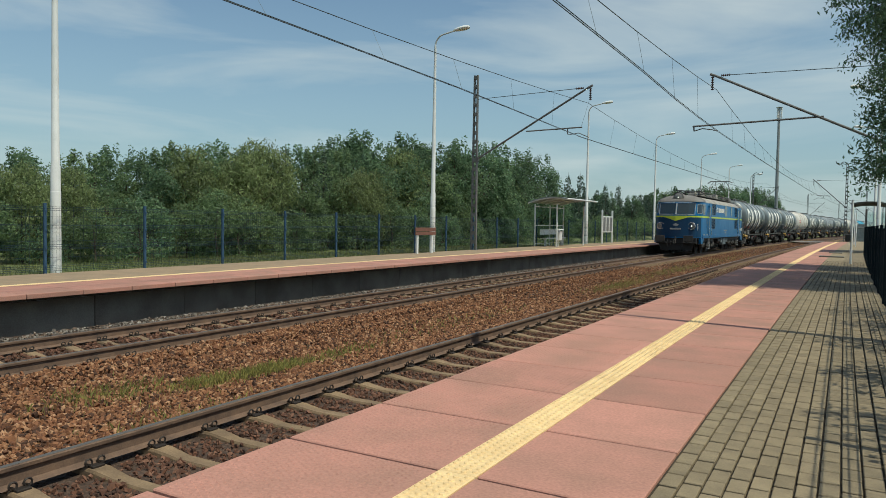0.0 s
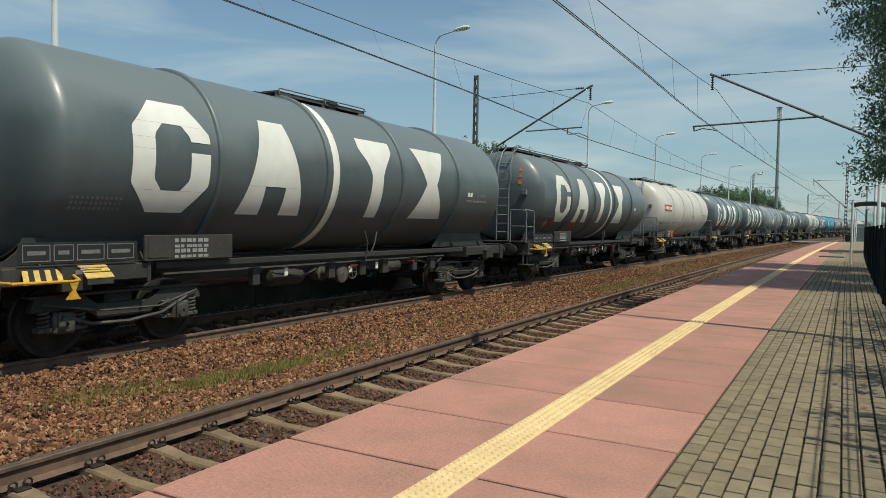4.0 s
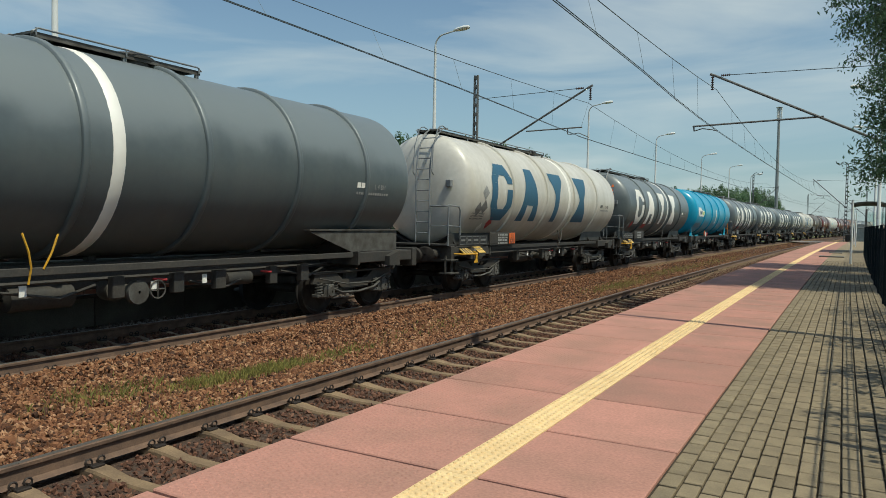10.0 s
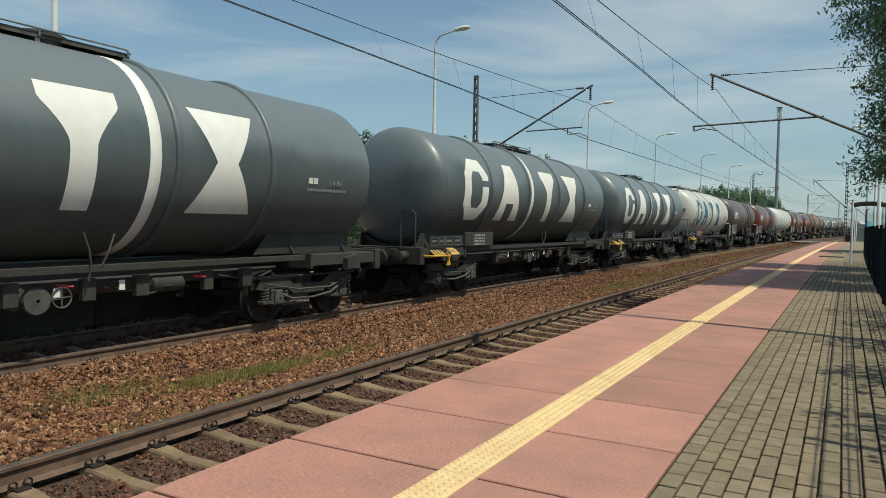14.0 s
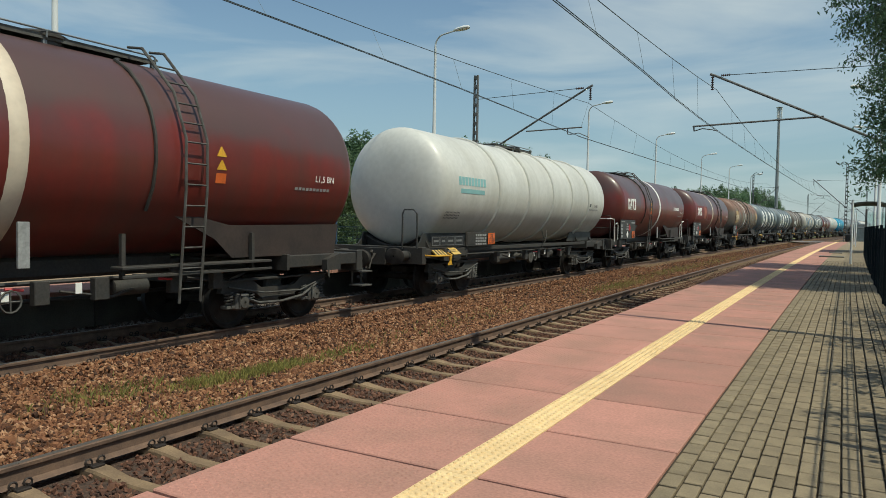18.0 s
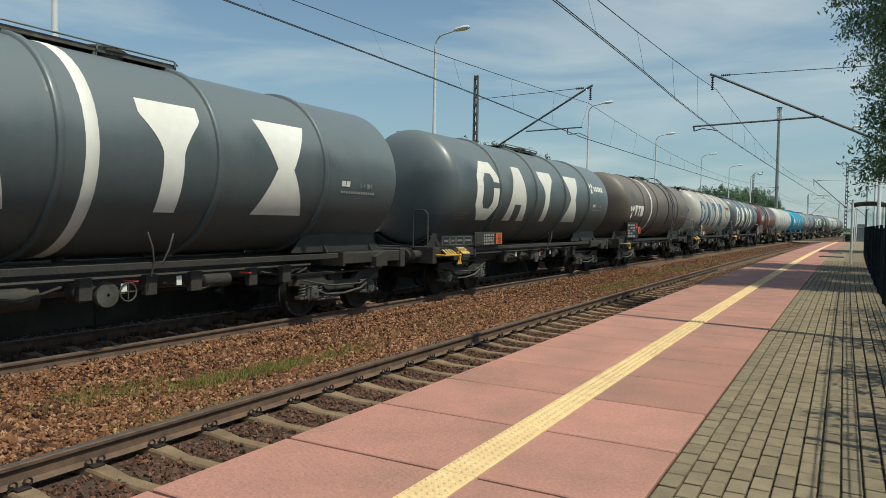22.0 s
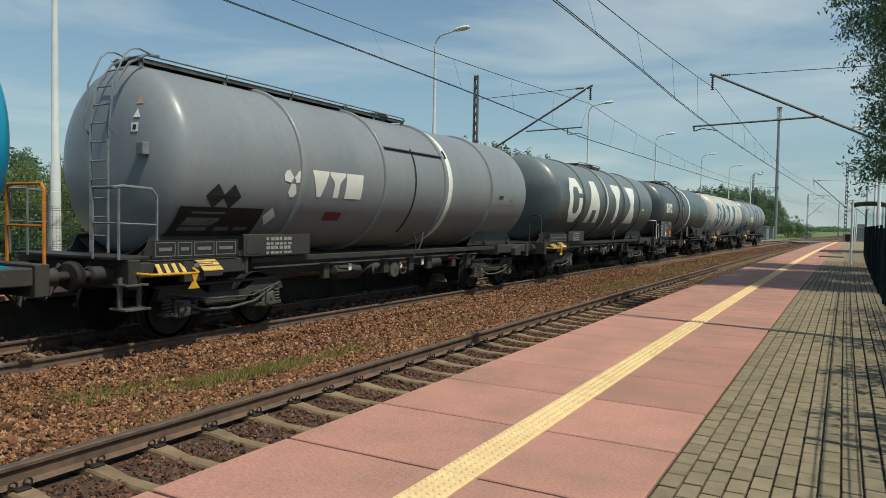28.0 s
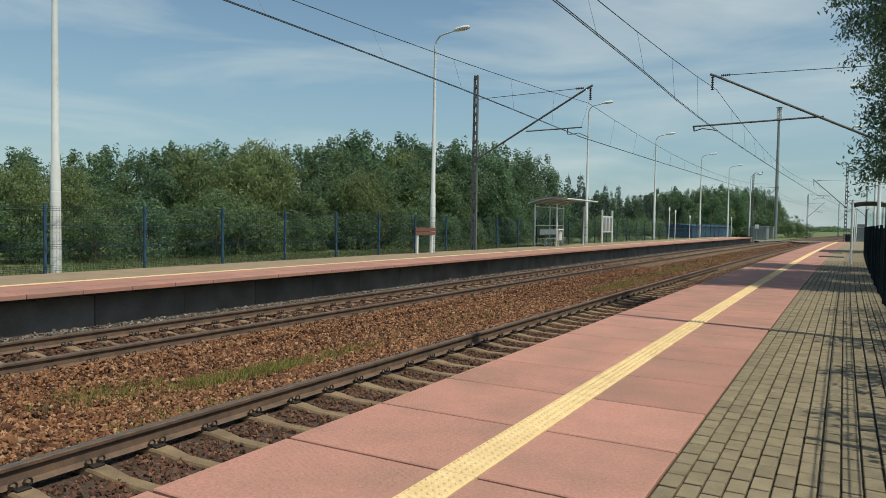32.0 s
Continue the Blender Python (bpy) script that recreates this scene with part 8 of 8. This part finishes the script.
        top = part("roof_lamp", "roof_lamp", M_CABROOF, lambda: Shape().lathe([(1.7, 0.10), (0.9, 0.25), (0.3, 0.30), (0.0, 0.31), (-0.10, 0.31), (-0.11, 0.33), (-0.16, 0.32)], "y", 20), lo, pose(0, s * 8.47, 3.66, 0, 0, 0 if s < 0 else 180), "round roof headlamp")
        part("lens", "top_lens", M_LENS, lambda: Shape().lathe([(-0.15, 0.28), (-0.19, 0.18), (-0.21, 0.01)], "y", 18), top)
        if s < 0:
            part("bulb", "top_bulb", M_LAMPGLASS, lambda: Shape().lathe([(-0.205, 0.04), (-0.216, 0.02), (-0.22, 0.004)], "y", 12), top, label="lit roof lamp")
        part("plough", "plough", M_BLACK, lambda: Shape().prism([(-0.95, 0.28), (0.95, 0.28), (1.1, 0.72), (-1.1, 0.72)], "y", -LB + 0.12, -LB + 0.18).box(-1.25, 1.25, -LB + 0.0, -LB + 0.3, 0.70, 1.10, 0.02), lo, turn, label="black snow plough")
        part("apron", "apron", M_LBLUE, lambda: Shape().prism([(-LB + 0.42, 1.1), (-LB + 0.45, 0.72), (-LB + 1.0, 0.72), (-LB + 1.5, 1.1)], "x", H - 0.16, H - 0.02), lo, turn, label="blue corner apron")
        part("apron", "apron_left", M_LBLUE, lambda: Shape().prism([(-LB + 0.42, 1.1), (-LB + 0.45, 0.72), (-LB + 1.0, 0.72), (-LB + 1.5, 1.1)], "x", -H + 0.02, -H + 0.16), lo, turn, label="blue corner apron")
        part("hand_rail", "nose_rail", M_MARK, lambda: Shape().tube([(1.30, -LB + 0.03, 1.95), (1.33, -LB - 0.03, 1.93), (1.33, -LB - 0.03, 1.6), (1.30, -LB + 0.03, 1.58)], 0.015, 6), lo, turn)
        part("hoses", "nose_hoses", M_BLACK, lambda: Shape().tube([(0.5, -LB - 0.05, 0.95), (0.5, -LB - 0.25, 0.75), (0.45, -LB - 0.2, 0.5), (0.4, -LB - 0.05, 0.55)], 0.03, 6).tube([(-0.5, -LB - 0.05, 0.95), (-0.5, -LB - 0.25, 0.75), (-0.45, -LB - 0.2, 0.5)], 0.03, 6), lo, turn)
        # the name on the nose becomes bars and a petal
        part("nose_sign", "nose_sign", M_MARKGREY, lambda: Shape().box(-0.34, 0.34, -LB - 0.215, -LB - 0.12, 1.60, 1.70).prism([(-0.2, 1.88), (0.0, 2.0), (0.2, 1.92), (0.06, 1.80)], "y", -LB - 0.215, -LB - 0.12), lo, turn)
    # flanks: cab windows, doors, grilles, panes
    for sx in (-1, 1):
        mir = pose(0, 0, 0, 0, 0, 0 if sx > 0 else 180) @ pose(0, -0.15, 0)

        def bars(spans, d=0.006):
            sh = Shape()
            for y0, y1, z0, z1 in spans:
                sh.box(H, H + d, y0, y1, z0, z1)
            return sh

        def rect(y0, y1, z0, z1, d0, d1, c=0.04):
            return lambda: Shape().prism([(y0 + c, z0), (y1 - c, z0), (y1, z0 + c), (y1, z1 - c), (y1 - c, z1), (y0 + c, z1), (y0, z1 - c), (y0, z0 + c)], "x", H + d0, H + d1)
        for s in (-1, 1):
            def ys(a, b):
                return (-b, -a) if s < 0 else (a, b)
            a, b = ys(7.42, 8.00) if s < 0 else (7.62, 8.25)
            part("cab_window", "cabwin%d" % s, M_GLASSDARK, rect(a, b, 2.62, 3.20, -0.02, 0.010), lo, mir)
            part("window_frame", "cabwinf%d" % s, M_RUBBER, rect(a - 0.04, b + 0.04, 2.58, 3.24, -0.02, 0.005), lo, mir)

            def corner(s=s, frame_=False):
                # a pane bent round the nose's corner
                def at(k, z, d):
                    x, y = ((H - 0.045, 0.62), (H - 0.10, 0.43), (H - 0.18, 0.28), (H - 0.27, 0.205))[k]
                    return (x + d, s * (nose_at(z) - y + d) + 0.15, z)
                z0, z1 = 2.64, 3.22
                sh = Shape()
                if frame_:
                    ring = [at(k, z0, 0.01) for k in range(4)] + [at(k, z1, 0.01) for k in (3, 2, 1, 0)] + [at(0, z0, 0.01)]
                    return sh.tube(ring, 0.02, 5)
                return sh.add([at(k, z, 0.012) for z in (z0, z1) for k in range(4)], [(k, k + 1, k + 5, k + 4) for k in range(3)])
            part("cab_window", "cabwin_b%d" % s, M_GLASSDARK, corner, lo, mir, smooth=60)
            part("window_frame", "cabwin_bf%d" % s, M_RUBBER, lambda: corner(frame_=True), lo, mir)
            a, b = ys(5.42, 6.10) if s < 0 else (6.03, 6.76)
            door = part("cab_door", "cabdoor%d" % s, M_LBLUE, rect(a, b, 1.22, 3.28, -0.02, 0.014, 0.06), lo, mir)
            part("door_window", "doorwin%d" % s, M_GLASSDARK, rect(a + 0.17, b - 0.17, 2.52, 3.14, 0.0, 0.018, 0.07), door)
            part("door_rail", "doorrail%d" % s, M_CHROME, lambda a=a, b=b: Shape().tube([(H + 0.05, a - 0.08, 1.25), (H + 0.05, a - 0.08, 3.2)], 0.022, 6).tube([(H + 0.05, b + 0.08, 1.25), (H + 0.05, b + 0.08, 3.2)], 0.022, 6), door)
            part("footsteps", "footsteps%d" % s, M_MARKGREY, lambda a=a, b=b: Shape().tube([(H - 0.02, a + 0.1, 1.1), (H - 0.02, a + 0.1, 0.35)], 0.016, 5).tube([(H - 0.02, b - 0.1, 1.1), (H - 0.02, b - 0.1, 0.35)], 0.016, 5).box(H - 0.18, H + 0.0, a + 0.1, b - 0.1, 0.35, 0.38).box(H - 0.10, H + 0.0, a + 0.1, b - 0.1, 0.72, 0.75), lo, mir)
            a, b = ys(3.78, 4.88) if s < 0 else (4.55, 5.70)
            for z0, z1 in ((2.60, 3.34), (1.67, 2.365)):
                g = part("grille", "grille%d_%.1f" % (s, z0), M_GRILLE, rect(a, b, z0, z1, -0.02, 0.008, 0.02), lo, mir)

                def slats(a=a, b=b, z0=z0, z1=z1):
                    sh = Shape()
                    for k in range(22):
                        y = a + 0.03 + (b - a - 0.06) * k / 22
                        sh.box(H + 0.008, H + 0.016, y, y + 0.02, z0 + 0.03, z1 - 0.03)
                    return sh
                part("slats", "slats%d_%.1f" % (s, z0), M_LNAVY, slats, g, smooth=0)
            # darker blue wedge beside the cab door
            q = ((-7.1, 2.3), (-6.35, 1.25), (-6.3, 3.2)) if s < 0 else ((6.9, 1.35), (7.62, 2.35), (6.9, 3.3))
            part("dark_wedge", "wedge%d" % s, M_LBLUE2, lambda q=q: Shape().prism(list(q), "x", H - 0.02, H + 0.004), lo, mir)
        for y0, y1, z0, z1 in ((0.0, 0.75, 3.04, 3.33), (0.0, 0.75, 2.60, 3.01), (2.69, 3.10, 2.63, 3.35)):
            part("side_window", "sidewin%.1f%.1f" % (y0, z0), M_GLASSDARK, rect(y0, y1, z0, z1, -0.02, 0.008), lo, mir)
        part("petal_sign", "loco_petal", M_MARK, lambda: Shape().prism([(-3.49, 2.97), (-3.42, 3.02), (-3.18, 3.05), (-3.05, 3.16), (-2.94, 3.14), (-2.82, 3.02), (-2.98, 2.90), (-3.03, 3.03), (-3.16, 3.05), (-3.26, 2.96), (-3.24, 2.88)], "x", H, H + 0.006).prism([(-2.77, 2.93), (-2.84, 2.88), (-3.08, 2.85), (-3.21, 2.75), (-3.30, 2.77), (-3.42, 2.90), (-3.28, 2.99), (-3.23, 2.87), (-3.1, 2.85), (-3.0, 2.94), (-3.02, 3.0)], "x", H, H + 0.006), lo, mir)
        for k in range(8):
            part("block_sign", "loco_block", M_MARK, lambda: Shape().box(H, H + 0.006, 0, 0.21, 2.80, 3.11), lo, mir @ pose(0, -2.62 + 0.298 * k, 0))
        part("number_bars", "loco_numbers", M_MARKGREY, lambda: bars([(-0.26 + 0.125 * k, -0.17 + 0.125 * k, 1.50, 1.60) for k in range(10)] + [(0.10 + 0.105 * k, 0.18 + 0.105 * k, 1.335, 1.43) for k in range(6)] + [(0.12, 0.40, 1.15, 1.26), (0.44, 0.69, 1.15, 1.26)] + [(-3.82, -3.5, 1.27, 1.31), (-3.82, -3.5, 1.21, 1.25), (-3.82, -3.5, 1.15, 1.19)]), lo, mir, kind="stuff")
        for k in range(8):
            if k != 4:
                part("number_bar", "cab_number", M_MARK, lambda: Shape().box(H, H + 0.006, 0, 0.10, 1.51, 1.735), lo, mir @ pose(0, 7.02 + 0.168 * k, 0))
        part("white_plates", "loco_plates", M_MARKGREY, lambda: bars([(7.50, 7.96, 1.13, 1.31), (6.68, 6.98, 1.14, 1.225), (-6.8, -6.35, 1.24, 1.33), (-7.85, -7.4, 1.24, 1.33), (7.06, 7.14, 1.95, 2.08), (-6.55, -6.45, 2.0, 2.16), (0.86, 0.97, 2.95, 3.12), (1.95, 2.33, 1.14, 1.20), (4.95, 5.08, 1.12, 1.30)], 0.008), lo, mir, kind="stuff")
        part("plate_writing", "loco_plate_writing", M_MARKDARK, lambda: bars([(7.57, 7.90, 1.235, 1.275), (7.53, 7.93, 1.165, 1.205), (6.80, 6.95, 1.16, 1.20)], 0.010), lo, mir, kind="stuff")
        part("foot_hole", "loco_foot_hole", M_GRILLE, lambda: bars([(6.15, 6.55, 1.24, 1.31), (6.15, 6.55, 1.13, 1.20), (-6.05, -5.6, 1.24, 1.31), (-6.05, -5.6, 1.13, 1.20)], 0.007), lo, mir, kind="stuff")
    # roof gear
    def cables():
        sh = Shape()
        for x, y, k in ((0.45, -4.6, 1.0), (0.2, -4.2, 0.8), (-0.2, -4.0, 1.1), (0.5, -3.4, 0.7)):
            sh.tube([(x, y, 4.0), (x, y + 0.2 * k, 4.28 + 0.1 * k), (x, y + 0.7 * k, 4.33 + 0.1 * k), (x, y + 1.1 * k, 4.20), (x, y + 1.3 * k, 4.0)], 0.02, 6)
        return sh
    part("roof_cable", "roof_cables", M_BLACK, cables, lo, label="looped black roof cable")
    part("roof_rail", "roof_rail", M_LROOFD, lambda: Shape().tube([(0.75, -7.0, 4.02), (0.75, 7.0, 4.02)], 0.02, 6).tube([(-0.75, -7.0, 4.02), (-0.75, 7.0, 4.02)], 0.02, 6).box(-0.85, -0.25, -6.5, 6.5, 3.86, 3.90).box(0.45, 0.95, -6.5, 6.5, 3.82, 3.86), lo)
    part("bus_bar", "bus_bar", M_LROOFD, lambda: Shape().tube([(0.3, -3.2, 4.30), (0.3, -2.0, 4.25), (0.3, 2.4, 4.27), (0.3, 4.6, 4.30), (0.3, 5.6, 4.26)], 0.03, 6), lo, label="dark roof bus bar")

    def ins():
        prof = []
        for i in range(4):
            prof += [(0.06 * i, 0.05), (0.06 * i + 0.02, 0.09), (0.06 * i + 0.04, 0.09), (0.06 * i + 0.06, 0.05)]
        return Shape().lathe(prof + [(0.3, 0.02)], "z", 10)
    for y in (-6.2, -4.6, -1.77, -0.56, 0.7, 1.9, 4.5, 7.2):
        for x in (0.55, -0.55) if abs(y) > 4 else (0.3,):
            part("roof_insulator", "roof_insulator", M_LROOF, ins, lo, pose(x, y, 3.85))
    part("roof_box", "roof_box", M_LROOF, lambda: Shape().box(-0.3, 0.5, -3.85, -2.8, 3.84, 4.22, 0.03), lo)
    part("roof_box", "roof_box_front", M_LROOF, lambda: Shape().box(0.2, 0.7, -6.75, -6.15, 3.82, 4.02, 0.03), lo)
    part("roof_box", "roof_box_mid", M_LROOF, lambda: Shape().box(-0.3, 0.4, 2.2, 2.97, 3.84, 4.26, 0.03), lo)
    part("roof_box", "roof_box_rear", M_LROOFD, lambda: Shape().box(-0.3, 0.45, 7.75, 8.3, 3.80, 4.10, 0.04), lo)
    # pantographs: folded ahead, raised behind

    def panto(h):
        def make():
            sh = Shape()
            sh.tube([(-0.6, -1.35, 0), (0.6, -1.35, 0), (0.6, 1.35, 0), (-0.6, 1.35, 0), (-0.6, -1.35, 0)], 0.035, 6)
            mid = 0.10 + h * 0.48
            reach = 1.75 if h > 0.6 else 1.6
            for x in (-0.55, 0.55):
                sh.tube([(x, -0.5, 0.08), (x, -reach, mid), (x * 0.75, -0.15, h)], 0.022, 6)
                sh.tube([(x, 0.5, 0.08), (x, reach, mid), (x * 0.75, 0.15, h)], 0.022, 6)
            sh.tube([(-0.55, -reach, mid), (0.55, -reach, mid)], 0.02, 6).tube([(-0.55, reach, mid), (0.55, reach, mid)], 0.02, 6)
            for y in (-0.2, 0.2):
                sh.tube([(-0.95, y, h - 0.14), (-0.72, y, h), (0.72, y, h), (0.95, y, h - 0.14)], 0.028, 6)
            sh.tube([(-0.55, -reach, mid), (0.41, -0.15, h)], 0.010, 5).tube([(0.55, reach, mid), (-0.41, 0.15, h)], 0.010, 5)
            for x in (-0.35, 0.35):
                sh.tube([(x, -0.25, 0.02), (x, 0.25, 0.02)], 0.06, 8)
            return sh
        return make
    part("pantograph", "panto_down", M_BLACK, panto(0.14), lo, pose(0, -5.35, 4.02), "folded pantograph")
    part("pantograph", "panto_up", M_MAST, panto(1.36), lo, pose(0, 6.15, 4.16), "raised pantograph")
    # bogies with three axles
    for s in (-1, 1):
        b = part("bogie", "loco_bogie", M_UNDER, lambda: Shape().box(-1.16, -1.04, -2.6, 2.6, 0.62, 0.98, 0.03).box(1.04, 1.16, -2.6, 2.6, 0.62, 0.98, 0.03).box(-1.1, 1.1, -0.5, 0.5, 0.5, 0.9, 0.03), lo, pose(0, s * 5.15, 0))
        for a in (-1.75, 0.0, 1.75):
            for x in (-0.75, 0.75):
                part("wheel", "loco_wheel", M_WHEEL, lambda: Shape().lathe([(-0.07, 0.62), (-0.06, 0.5), (-0.02, 0.46), (0.0, 0.2), (-0.06, 0.16), (0.09, 0.16), (0.05, 0.2), (0.04, 0.46), (0.07, 0.5), (0.07, 0.61)], "x", 28), b, pose(x, a, 0.625, 0, 0, 0 if x > 0 else 180))
                part("axle_box", "loco_axle_box", M_BOGIE, lambda: Shape().box(-0.08, 0.12, -0.2, 0.2, 0.45, 0.80, 0.03).lathe([(0.11, 0.12), (0.18, 0.11), (0.185, 0.02)], "x", 14, (0, 0, 0.62)), b, pose(math.copysign(1.14, x), a, 0, 0, 0, 0 if x > 0 else 180))
                for d in (-0.36, 0.36):
                    part("spring", "loco_spring", M_BOGIE, lambda: Shape().tube([(0.08 * math.cos(t), 0.08 * math.sin(t), 0.50 + 0.3 * t / (2 * math.pi * 4.5)) for t in [2 * math.pi * 4.5 * k / 40 for k in range(41)]], 0.02, 5), b, pose(math.copysign(1.18, x), a + d, 0))
        part("sand_pipe", "sand_pipe", M_BOGIE, lambda: Shape().tube([(1.22, -2.3, 0.7), (1.3, -2.0, 0.45), (1.25, -1.6, 0.55), (1.25, -1.2, 0.72)], 0.025, 6), b)
        part("sand_pipe", "sand_pipe_short", M_BOGIE, lambda: Shape().tube([(1.22, 0.6, 0.75), (1.28, 1.0, 0.45), (1.25, 1.3, 0.6)], 0.025, 6), b)
    part("battery_box", "battery_box", M_BOXGREY, lambda: Shape().box(0.8, 1.36, 0.0, 1.2, 0.50, 1.0, 0.03), lo)
    part("small_box", "small_box", M_BOXGREY, lambda: Shape().box(0.9, 1.36, 0, 0.72, 0.68, 0.98, 0.02), lo, pose(0, 1.30, 0))
    part("small_box", "small_box", M_BOXGREY, lambda: Shape().box(0.9, 1.36, 0, 0.72, 0.68, 0.98, 0.02), lo, pose(0, -0.98, 0))
    part("battery_box", "battery_box_left", M_GRILLE, lambda: Shape().box(-1.36, -0.8, 0.0, 1.2, 0.50, 1.0, 0.03), lo)
    part("air_tank", "air_tank", M_UNDER, lambda: Shape().lathe([(-1.8, 0.02), (-1.77, 0.18), (-0.83, 0.18), (-0.8, 0.02)], "y", 14, (1.15, 0, 0.82)), lo)
    part("underframe", "loco_under", M_UNDER, lambda: Shape().box(-1.3, 1.3, -8.7, 8.7, 0.95, 1.10, 0.02).box(-0.7, 0.7, -2.6, 2.6, 0.45, 0.95, 0.03), lo)
    buffers(lo, 9.62, 1.04, M_LBLUE, True)
    for s in (-1, 1):
        for x in (-0.9, 0.9):
            part("step_board", "loco_step", M_BLACK, lambda: Shape().box(-0.35, 0.35, -0.05, 0.3, 0.76, 0.80, 0.01), lo, pose(x, s * 9.15, 0, 0, 0, 0 if s > 0 else 180))
    return lo


LOCO = locomotive()
LOCO_S = 55.50
SPEED = 18.9816


def motions():
    times = [0.0, 2.0, 4.0, 6.0, 8.0, 10.0, 12.0, 14.0, 16.0, 18.0, 20.0, 22.0, 24.0, 26.0, 28.0, 30.0, 32.0]
    for ob, s0 in [(LOCO, LOCO_S)] + WAGONS:
        rows = []
        for t in times:
            s = s0 - SPEED * t
            rows.append((t, on_line(s, -D_TRACK, 0.0)))
        walk(ob, rows)


motions()
